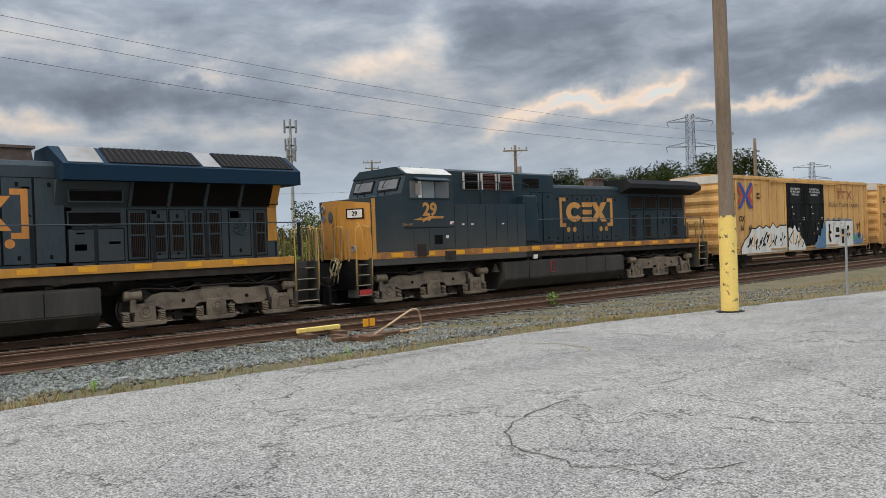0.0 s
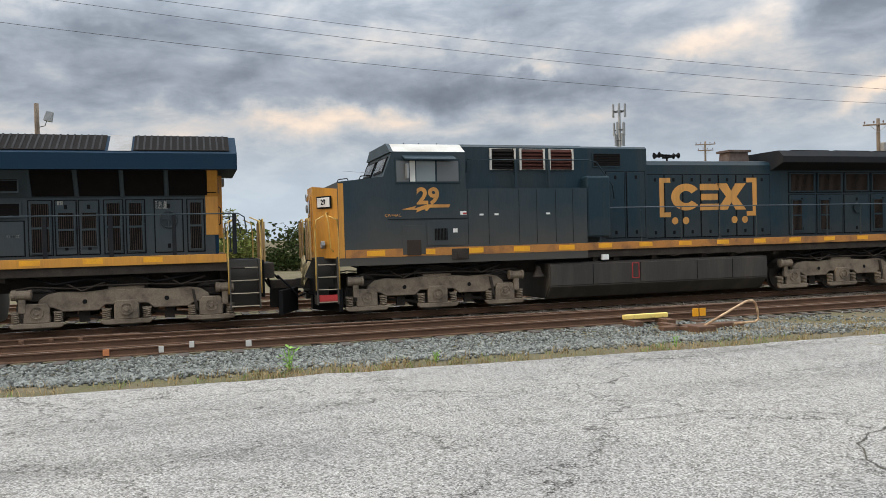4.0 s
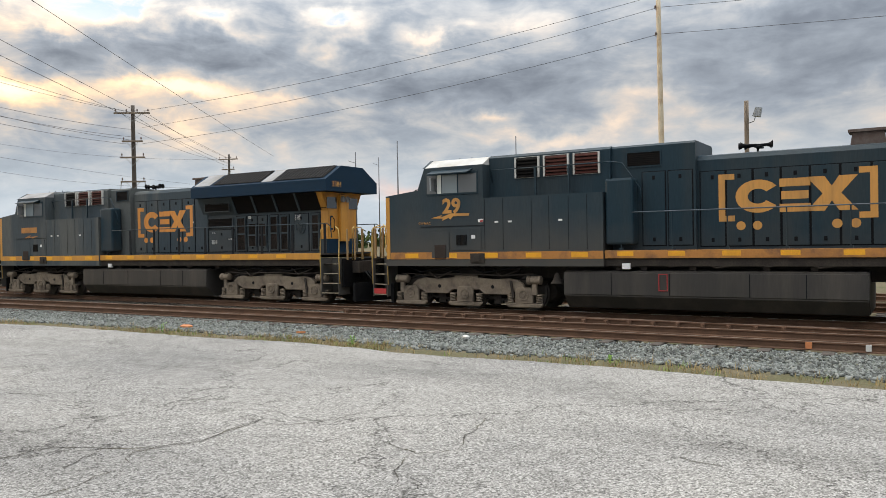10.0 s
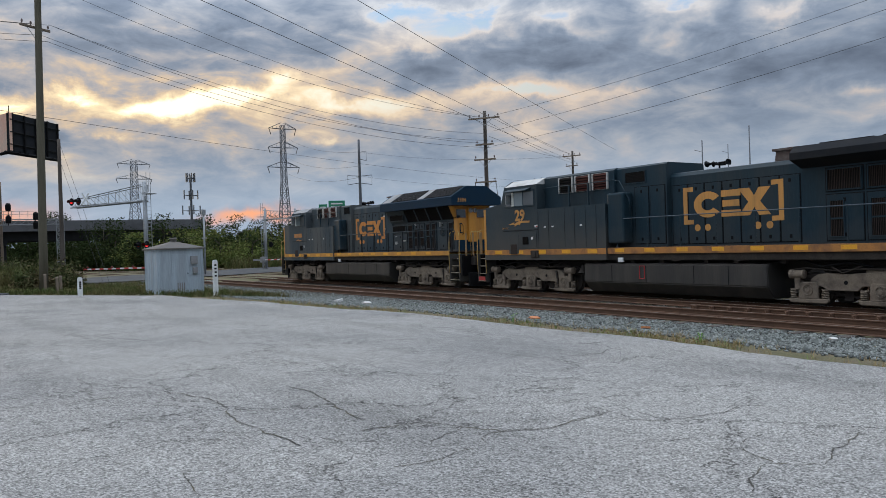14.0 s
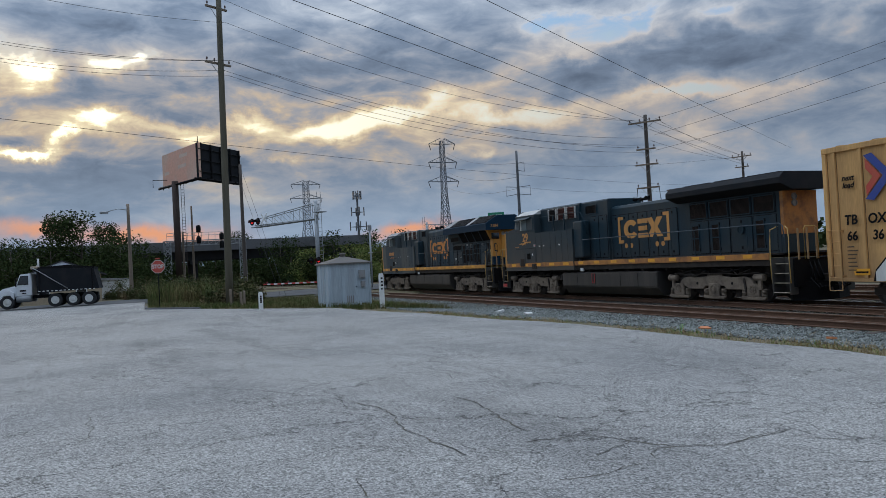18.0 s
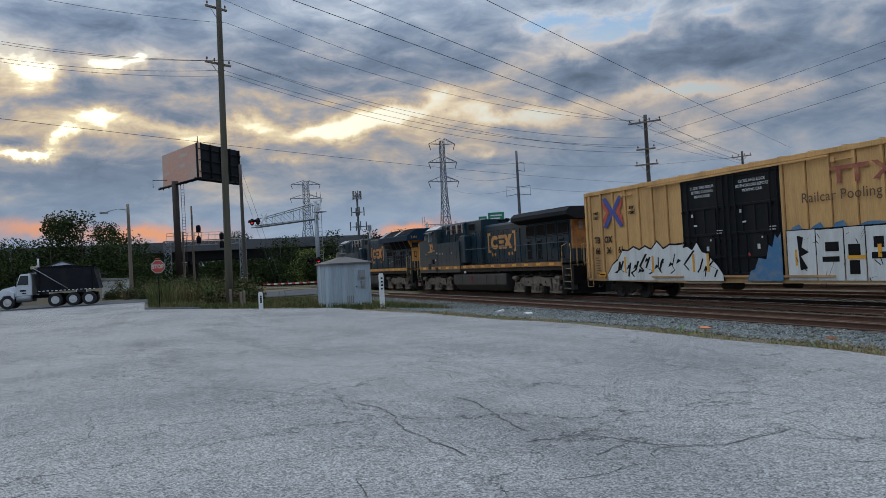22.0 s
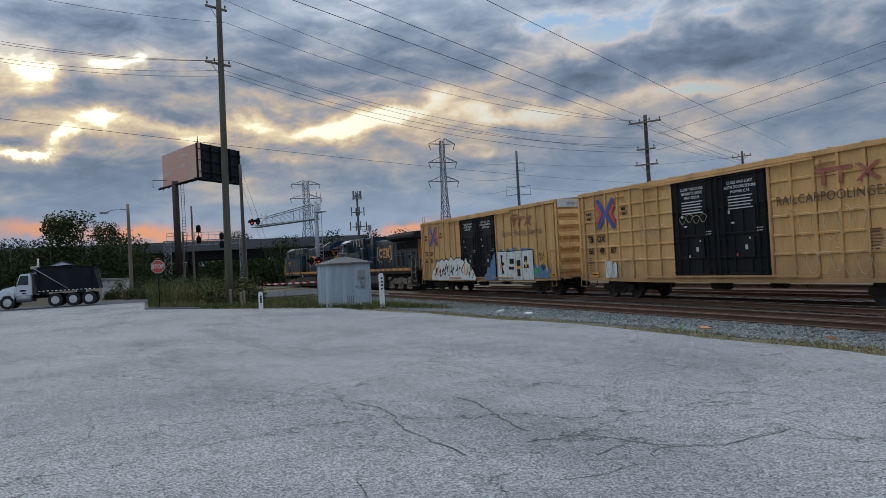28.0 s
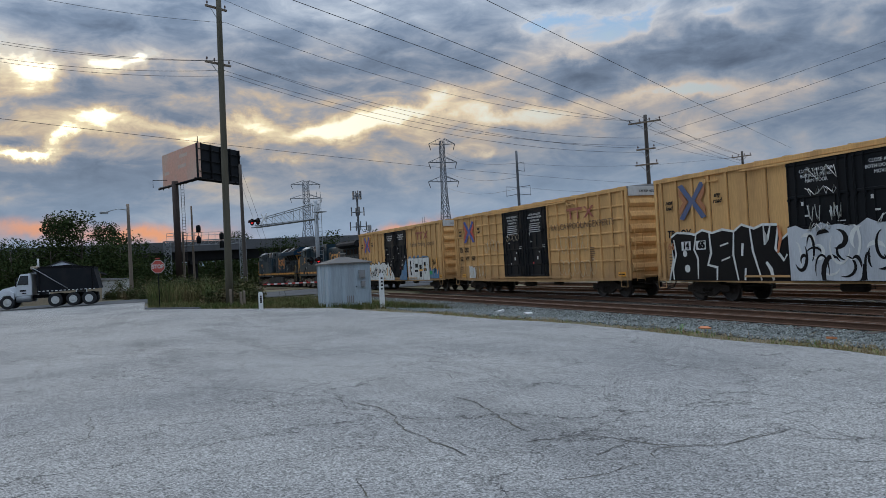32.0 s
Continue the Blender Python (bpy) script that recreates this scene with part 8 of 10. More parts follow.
def utility_pole(label, base, h, r=0.16, arms=(), turn=0.0, lean=(0, 0), mat="wood", sink=0.4):
    """A pole with crossarms, each (height, half length, number of insulators); the arms run along the turned x axis."""
    th = thing("utility_pole", label, "utility pole", pose(base[0], base[1], base[2] - 0.0, lean[0], lean[1], turn))
    bm = pole_mesh(h + sink, r, r * 0.68)
    for v in bm.verts:
        v.co.z -= sink
    part("pole", bm, M[mat], th)
    for z, half, n in arms:
        bm = bmesh.new()
        box(bm, -half, half, -r - 0.1, -r + 0.02, z - 0.06, z + 0.06, 0.01)
        a = part("crossarm", bm, M["wood"], th)
        for s in (-1, 1):
            bm = bmesh.new()
            rod(bm, (s * half * 0.55, -r - 0.04, z - 0.05), (0, -r - 0.02, z - 0.6), 0.018, seg=5)
            part("brace", bm, M["galv"], a)
        for k in range(n):
            x = -half + 0.12 + (2 * half - 0.24) * k / max(1, n - 1)
            if abs(x) > 0.15:
                insulator(a, x, -r - 0.04, z + 0.06)
    return th


def wire(label, p0, p1, drop, r=0.012, n=16):
    bm = bmesh.new()
    tube(bm, sag(p0, p1, drop, n), r, 5)
    return tagged(part("overhead_wire", bm, M["wire"], None), label, "overhead wire", "overhead wires")


def lattice(bm, x, y, z0, z1, w0, w1, panels, r):
    """A four-legged lattice shaft."""
    def corner(i, q):
        w = w0 + (w1 - w0) * q
        sx, sy = ((-1, -1), (1, -1), (1, 1), (-1, 1))[i % 4]
        return Vector((x + sx * w / 2, y + sy * w / 2, z0 + (z1 - z0) * q))
    for i in range(4):
        rod(bm, corner(i, 0), corner(i, 1), r * 1.3, seg=4, caps=False)
    for k in range(panels):
        a, b = k / panels, (k + 1) / panels
        for i in range(4):
            rod(bm, corner(i, a), corner(i + 1, b), r, seg=3, caps=False)
            rod(bm, corner(i + 1, a), corner(i, b), r, seg=3, caps=False)
            rod(bm, corner(i, b), corner(i + 1, b), r, seg=3, caps=False)


def pylon(base, h, turn, tiers, w0=5.0, label="tall grey steel lattice transmission tower"):
    th = thing("transmission_tower", label, "transmission tower", pose(base[0], base[1], base[2], 0, 0, turn), group="transmission towers")
    bm = bmesh.new()
    waist = h * 0.58
    lattice(bm, 0, 0, -0.5, waist, w0, w0 * 0.36, 7, 0.07)
    lattice(bm, 0, 0, waist, h, w0 * 0.36, w0 * 0.28, 6, 0.06)
    part("shaft", bm, M["pylon"], th)
    for z, half in tiers:
        for s in (-1, 1):
            bm = bmesh.new()
            w = w0 * 0.15
            tip = Vector((s * half, 0, z))
            for yy in (-w, w):
                rod(bm, (s * w, yy, z - 0.1), tip, 0.07, seg=4, caps=False)
                rod(bm, (s * w, yy, z + 1.4), tip, 0.07, seg=4, caps=False)
            for q in (0.35, 0.68):
                rod(bm, Vector((s * w, -w, z)).lerp(tip, q), Vector((s * w, w, z + 1.4)).lerp(tip, q), 0.05, seg=3, caps=False)
            part("arm", bm, M["pylon"], th)
            bm = bmesh.new()
            rod(bm, tip, tip - Vector((s * 0.5, 0, 1.6)), 0.09, seg=6)
            part("insulator_string", bm, M["wire"], th)
    return th


def cell_tower(base, h, label, tiers):
    th = thing("cell_tower", label, "cell tower", pose(base[0], base[1], base[2]))
    part("pole", pole_mesh(h, 0.32, 0.2), M["galv" if label.startswith("grey") else "galv_dark"], th)
    for z, rr, n in tiers:
        bm = bmesh.new()
        for k in range(n):
            a = 6.2832 * k / n
            rod(bm, (0, 0, z), (rr * math.cos(a), rr * math.sin(a), z), 0.05, seg=4)
        ring = [(rr * math.cos(6.2832 * k / n), rr * math.sin(6.2832 * k / n), z) for k in range(n + 1)]
        tube(bm, ring, 0.05, 4)
        part("platform", bm, M["galv_dark"], th)
        for k in range(n):
            bm = bmesh.new()
            a = 6.2832 * k / n
            x, y = rr * math.cos(a), rr * math.sin(a)
            box(bm, x - 0.15, x + 0.15, y - 0.1, y + 0.1, z - 0.8, z + 1.1, 0.03)
            part("antenna_panel", bm, M["galv" if label.startswith("grey") else "galv_dark"], th)
    return th


def tree(name, label, h, w, seed, leaf=0.22, leaves=1800, trunk_r=0.18, skirt=0.12, category="tree", mat="leaf"):
    """A tapered trunk with limbs, and a crown of many small leaf sprays gathered in uneven clumps."""
    rng = random.Random(seed)
    th = thing(name, label, category)
    bm = bmesh.new()
    pts = [Vector((rng.uniform(-0.03, 0.03) * h * q, rng.uniform(-0.03, 0.03) * h * q, h * 0.8 * q - 0.15)) for q in (0, 0.2, 0.4, 0.6, 0.8, 1)]
    tube(bm, pts, trunk_r, 7, trunk_r * 0.2)
    clumps = []
    for k in range(13):
        q = rng.uniform(0.22, 0.95)
        a = rng.uniform(0, 6.283)
        ln = w * 0.5 * (1 - 0.75 * abs(q - 0.45)) * rng.uniform(0.6, 1.05)
        p0 = pts[min(5, int(q * 5))]
        p1 = p0 + Vector((math.cos(a) * ln, math.sin(a) * ln, h * rng.uniform(0.04, 0.22)))
        p1.z = min(p1.z, h * 0.93)
        tube(bm, [p0, p0.lerp(p1, 0.5) + Vector((0, 0, 0.05 * h)), p1], trunk_r * 0.36, 5, trunk_r * 0.1)
        clumps.append((p1, rng.uniform(0.13, 0.24) * w))
        if rng.random() < 0.7:
            clumps.append((p0.lerp(p1, 0.55) + Vector((0, 0, rng.uniform(0, 0.1) * h)), rng.uniform(0.12, 0.2) * w))
    clumps.append((Vector((0, 0, h * 0.9)), 0.16 * w))
    for k in range(int(8 * skirt * 10)):
        a = rng.uniform(0, 6.283)
        clumps.append((Vector((math.cos(a) * w * 0.4, math.sin(a) * w * 0.4, h * rng.uniform(0.08, 0.3))), 0.16 * w))
    part("trunk", bm, M["bark"], th)
    verts, faces = [], []
    for i in range(leaves):
        c, r = clumps[rng.randrange(len(clumps))]
        d = Vector((rng.gauss(0, 1), rng.gauss(0, 1), rng.gauss(0, 0.8)))
        d = d.normalized() * r * rng.uniform(0.3, 1.12) ** 0.6
        p = c + d
        if p.z < 0.05 or p.z > h:
            continue
        u = Vector((rng.gauss(0, 1), rng.gauss(0, 1), rng.gauss(0, 0.7))).normalized()
        v = u.cross(Vector((rng.gauss(0, 1), rng.gauss(0, 1), rng.gauss(0, 1)))).normalized()
        s = leaf * rng.uniform(0.5, 1.3)
        n = len(verts)
        verts += [p - u * s, p + v * s * 0.45, p + u * s, p - v * s * 0.45]
        faces.append((n, n + 1, n + 2, n + 3))
    me = bpy.data.meshes.new("crown")
    me.from_pydata([tuple(v) for v in verts], [], faces)
    me.materials.append(M[mat])
    o = new("crown", me)
    o.parent = th
    return th


def at_ground(x, y, turn=0.0, sink=0.0):
    return pose(x, y, terrain_z(x, y) - sink, 0, 0, turn)


def build_lot_things():
    # pole with yellow-painted foot
    th = thing("utility_pole", "weathered wooden pole with chipped yellow paint round its foot", "utility pole", pose(15.9, 8.6, 0.33, 0, -0.6, 0))
    bm = pole_mesh(13.5, 0.172, 0.125, 20, (0, 0), 16, 0.015, 3)
    part("pole", bm, M["wood"], th)
    bm = bmesh.new()
    rng = random.Random(5)
    seg = 26
    rows = []
    for i in range(9):
        z = 0.02 + 2.1 * i / 8
        rows.append([bm.verts.new((0.188 * math.cos(6.2832 * k / seg) * (1 + rng.uniform(-.012, .012)), 0.188 * math.sin(6.2832 * k / seg) * (1 + rng.uniform(-.012, .012)), z + (rng.uniform(-0.06, 0.03) if i == 8 else 0))) for k in range(seg)])
    for a, b in zip(rows, rows[1:]):
        for k in range(seg):
            bm.faces.new((a[k], a[(k + 1) % seg], b[(k + 1) % seg], b[k]))
    part("painted_foot", bm, M["yellow_chipped"], th, "chipped pale yellow paint")
    bm = bmesh.new()
    lathe(bm, [(0.34, -0.05), (0.30, 0.02), (0.2, 0.035)], 18, "z")
    part("tar_collar", bm, M["black"], th)
    # thin steel post
    th = thing("sign_post", "thin bare galvanised steel post beside the paving", "post", pose(20.6, 7.95, 0.33))
    bm = bmesh.new()
    prism(bm, [(-0.03, -0.02), (0.03, -0.02), (0.03, 0.02), (0.02, 0.02), (0.015, -0.01), (-0.015, -0.01), (-0.02, 0.02), (-0.03, 0.02)], -0.1, 1.75, "z")
    part("post", bm, M["galv"], th)
    # derail with its yellow bar, marker and bent lever
    th = thing("derail", "yellow-painted derail block bolted beside the siding rail", "derail", pose(10.4, 16.72, -0.1))
    bm = bmesh.new()
    box(bm, -0.62, 0.62, -0.06, 0.06, 0.04, 0.16, 0.02)
    part("block", bm, M["yellow_chipped"], th)
    for x in (-0.45, 0.45):
        bm = bmesh.new()
        box(bm, x - 0.12, x + 0.12, -0.45, 0.1, -0.12, 0.035, 0.015)
        part("chair", bm, M["rail_rust"], th)
    th = thing("derail_marker", "two small bright orange marker plates on a rusty stand", "marker", pose(11.8, 16.5, -0.12))
    for x in (-0.19, 0.02):
        bm = bmesh.new()
        box(bm, x, x + 0.17, -0.012, 0.012, 0.06, 0.26, 0.006)
        part("plate", bm, M["orange"], th)
    bm = bmesh.new()
    rod(bm, (0, 0.03, -0.1), (0, 0.03, 0.36), 0.018, seg=6)
    box(bm, -0.15, 0.15, -0.1, 0.16, -0.14, -0.04, 0.01)
    part("stand", bm, M["rail_rust"], th)
    th = thing("switch_lever", "bent tan-painted iron lever on a low rusty base", "lever", pose(0, 0, 0))
    bm = bmesh.new()
    tube(bm, [(10.51, 14.6, -0.06), (11.0, 14.6, 0.16), (11.5, 14.6, 0.38), (11.72, 14.6, 0.47), (11.86, 14.6, 0.47), (11.95, 14.6, 0.40), (12.0, 14.6, 0.2), (12.02, 14.6, 0.04), (11.95, 14.62, -0.02), (11.4, 14.65, -0.03)], 0.026, 7)
    part("lever", bm, M["lever_tan"], th)
    bm = bmesh.new()
    box(bm, 10.3, 10.75, 14.4, 14.85, -0.2, -0.02, 0.02)
    box(bm, 10.0, 12.2, 15.3, 15.55, -0.22, -0.1, 0.02)
    box(bm, 10.4, 10.6, 14.8, 16.2, -0.18, -0.1, 0.01)
    part("base", bm, M["rail_rust"], th)
    # white and rusty marks along the siding rail
    for x, z, w, mt in ((-1.95, -0.06, 0.06, "orange_rust"), (-0.9, -0.06, 0.05, "white_dull"), (0.85, -0.05, 0.06, "white_dull"), (-0.3, 0.005, 0.05, "white_dull")):
        th = thing("paint_mark", "small daub of paint on the rusty rail web", "paint mark", pose(x, track_y(x, -5.03) - 0.078, z))
        bm = bmesh.new()
        box(bm, -w, w, -0.012, 0.02, -0.08, 0.05, 0.004)
        part("daub", bm, M[mt], th)
    for x, y, s in ((-9.3, 15.9, 0.10), (-11.5, 16.1, 0.09), (-13.6, 14.8, 0.13), (-17.2, 14.2, 0.16), (-26.5, 13.6, 0.2), (-28.2, 13.2, 0.25), (4.0, 12.0, 0.08)):
        th = thing("litter", "crumpled pale scrap lying on the ballast", "litter", pose(x, y, terrain_z(x, y) + 0.04, 10, 5, x * 40), group="litter")
        bm = bmesh.new()
        prism(bm, [(-s, -s * 0.5), (s * 0.3, -s * 0.7), (s, s * 0.1), (s * 0.2, s * 0.6), (-s * 0.8, s * 0.4)], 0, s * 0.35, "z")
        part("scrap", bm, M["white_dull"] if x > -13 or x < -20 else M["orange_rust"], th)
    # weeds
    for x, y, h, k in ((1.1, 10.95, 0.34, 60), (-9.0, 11.2, 0.2, 40), (3.2, 10.8, 0.16, 30), (7.0, 10.4, 0.18, 36), (-4.0, 11.1, 0.14, 30), (19.6, 16.9, 0.5, 90), (-14.5, 11.3, 0.2, 30)):
        rng = random.Random(int(x * 10))
        th = thing("weed", "leafy bright green weed at the paving edge", "weed", at_ground(x, y), group="weeds")
        verts, faces = [], []
        for i in range(k):
            a, q = rng.uniform(0, 6.283), rng.uniform(0.1, 1)
            p = Vector((math.cos(a) * h * 0.45 * rng.random(), math.sin(a) * h * 0.45 * rng.random(), h * q))
            u = Vector((math.cos(a), math.sin(a), rng.uniform(-0.2, 0.8))).normalized()
            v = u.cross(Vector((0, 0, 1))).normalized()
            s = h * rng.uniform(0.12, 0.24)
            n = len(verts)
            verts += [p - u * s * 0.3, p + v * s * 0.35 + u * s * 0.4, p + u * s, p - v * s * 0.35 + u * s * 0.4]
            faces.append((n, n + 1, n + 2, n + 3))
        me = bpy.data.meshes.new("leaves")
        me.from_pydata([tuple(v) for v in verts], [], faces)
        me.materials.append(M["weed"])
        o = new("leaves", me)
        o.parent = th
        bm = bmesh.new()
        for i in range(4):
            rod(bm, (0, 0, -0.02), (math.cos(i * 1.6) * h * 0.2, math.sin(i * 1.6) * h * 0.2, h * 0.9), 0.006, seg=4)
        part("stem", bm, M["weed"], th)


def build_shed():
    th = thing("relay_shed", "pale grey metal relay shed with a low hipped roof", "shed", pose(-37.84 - 1.085, 8.34 + 1.085, 0.12, 0, 0, 3))
    w, h = 1.085, 2.16
    bm = bmesh.new()
    box(bm, -w, w, -w, w, -0.1, h, 0.01)
    part("wall", bm, M["shed"], th)
    for s in range(4):
        for k in range(4):
            bm = bmesh.new()
            x = -w + 0.08 + k * (2 * w - 0.16) / 3
            if s == 0 and k in (1, 2):
                bm.free()
                continue
            prism(bm, [(x - 0.03, w), (x + 0.03, w), (x + 0.02, w + 0.03), (x - 0.02, w + 0.03)], 0.02, h - 0.02, "z")
            o = part("wall_rib", bm, M["shed"], th)
            o.matrix_basis = pose(0, 0, 0, 0, 0, -90 + 90 * s)
    bm = bmesh.new()
    v = [bm.verts.new(p) for p in ((-w - 0.1, -w - 0.1, h), (w + 0.1, -w - 0.1, h), (w + 0.1, w + 0.1, h), (-w - 0.1, w + 0.1, h), (-w - 0.1, -w - 0.1, h + 0.06), (w + 0.1, -w - 0.1, h + 0.06), (w + 0.1, w + 0.1, h + 0.06), (-w - 0.1, w + 0.1, h + 0.06), (0, 0, h + 0.42))]
    for q in ((3, 2, 1, 0), (0, 1, 5, 4), (1, 2, 6, 5), (2, 3, 7, 6), (3, 0, 4, 7), (4, 5, 8), (5, 6, 8), (6, 7, 8), (7, 4, 8)):
        bm.faces.new([v[i] for i in q])
    part("roof", bm, M["shed_roof"], th, "weathered brownish hipped roof")
    bm = bmesh.new()
    lathe(bm, [(0.14, h + 0.36), (0.14, h + 0.50), (0.20, h + 0.51), (0.16, h + 0.58)], 12, "z")
    part("roof_vent", bm, M["shed_roof"], th)
    bm = bmesh.new()
    box(bm, w + 0.002, w + 0.03, -0.45, 0.38, 0.06, 1.92, 0.006)
    d = part("door", bm, M["shed"], th, "grey metal door")
    for k in range(4):
        bm = bmesh.new()
        box(bm, w + 0.031, w + 0.042, -0.2 + 0.1 * k, -0.15 + 0.1 * k, 0.18, 0.56)
        part("vent_slot", bm, M["galv_dull"], d)
    bm = bmesh.new()
    rod(bm, (w + 0.03, 0.30, 1.0), (w + 0.09, 0.30, 1.0), 0.025, seg=8)
    part("door_handle", bm, M["black"], d)
    for y, z, a, b in ((0.62, 1.62, 0.16, 0.2), (0.66, 1.12, 0.11, 0.15)):
        bm = bmesh.new()
        box(bm, w + 0.002, w + 0.13, y - a, y + a, z - b, z + b, 0.012)
        part("meter_box", bm, M["galv_dull"], th)
    bm = bmesh.new()
    box(bm, -w - 0.06, w + 0.06, -w - 0.06, w + 0.06, -0.25, -0.02)
    part("plinth", bm, M["concrete"], th)
    # white posts with a column of marks
    for x, y, h, w in ((-34.74, 10.2, 1.62, 0.11), (-38.7, 5.15, 0.92, 0.1)):
        z = terrain_z(x, y)
        th = thing("marker_post", "white concrete marker post with a black column of marks", "marker post", pose(x, y, z, 0, 0, 8), group="marker posts")
        bm = bmesh.new()
        prism(bm, [(-w, -0.2), (w, -0.2), (w, h - 0.08), (w * 0.6, h), (-w * 0.6, h), (-w, h - 0.08)], -0.05, 0.05, "x")
        part("post", bm, M["white"], th)
        for k in range(4):
            bm = bmesh.new()
            zz = h - 0.22 - 0.16 * k * h / 1.6
            box(bm, 0.05, 0.054, -w * 0.45, w * 0.45, zz - 0.05, zz + 0.03)
            part("mark", bm, M["black"], th)
    # stop sign
    th = thing("stop_sign", "red octagonal stop sign on a thin dark post", "stop sign", pose(-48.6, 0.6, 0.27, 0, 0, 0))
    bm = bmesh.new()
    rod(bm, (0, 0, -0.2), (0, 0, 2.95), 0.03, seg=8)
    part("post", bm, M["black"], th)
    bm = bmesh.new()
    prism(bm, [(0.41 * math.cos(radians(22.5 + 45 * k)), 2.48 + 0.41 * math.sin(radians(22.5 + 45 * k))) for k in range(8)], 0.032, 0.036, "x")
    fr = part("sign_border", bm, M["white_dull"], th)
    bm = bmesh.new()
    prism(bm, [(0.38 * math.cos(radians(22.5 + 45 * k)), 2.48 + 0.38 * math.sin(radians(22.5 + 45 * k))) for k in range(8)], 0.036, 0.041, "x")
    part("sign_face", bm, M["stop_red"], fr)
    letters("sign_text", "STOP", 0.32, M["white_dull"], fr, on_rear(0.044, 0, 2.48), bold=0.012, stretch=0.85)
    bm = bmesh.new()
    box(bm, 0.02, 0.05, -0.12, 0.12, 2.92, 3.0)
    part("top_plate", bm, M["stop_red"], th)
    for x, y, h in ((-45.6, 4.4, 1.0), (-45.0, 4.9, 0.85), (-46.1, 5.2, 0.9)):
        th = thing("wooden_stub", "short weathered wooden stub post in the grass", "post", at_ground(x, y), group="stub posts")
        part("post", pole_mesh(h, 0.075, 0.07, 8), M["wood"], th)


def signal_head(parent, m, lit):
    """A flashing-light unit: black target, hood and red lens, facing +x."""
    e = thing("signal_light", "", "")
    e["label"] = "round black crossing light with a red lens"
    e.parent = parent
    e.matrix_basis = m
    bm = bmesh.new()
    lathe(bm, [(0.30, 0), (0.30, 0.02), (0.16, 0.02)], 18, "x")
    part("target", bm, M["black"], e)
    bm = bmesh.new()
    for k in range(9):
        a, b = radians(-20 + 220 * k / 9), radians(-20 + 220 * (k + 1) / 9)
        p = [(0.02, 0.17 * math.cos(a), 0.17 * math.sin(a)), (0.02, 0.17 * math.cos(b), 0.17 * math.sin(b)), (0.3, 0.16 * math.cos(b), 0.17 * math.sin(b)), (0.3, 0.16 * math.cos(a), 0.17 * math.sin(a))]
        bm.faces.new([bm.verts.new(q) for q in p])
    part("hood", bm, M["black"], e)
    bm = bmesh.new()
    lathe(bm, [(0.15, 0.02), (0.12, 0.06), (0.02, 0.075)], 16, "x")
    part("lens", bm, M["red_lit"] if lit else M["red_lens"], e)


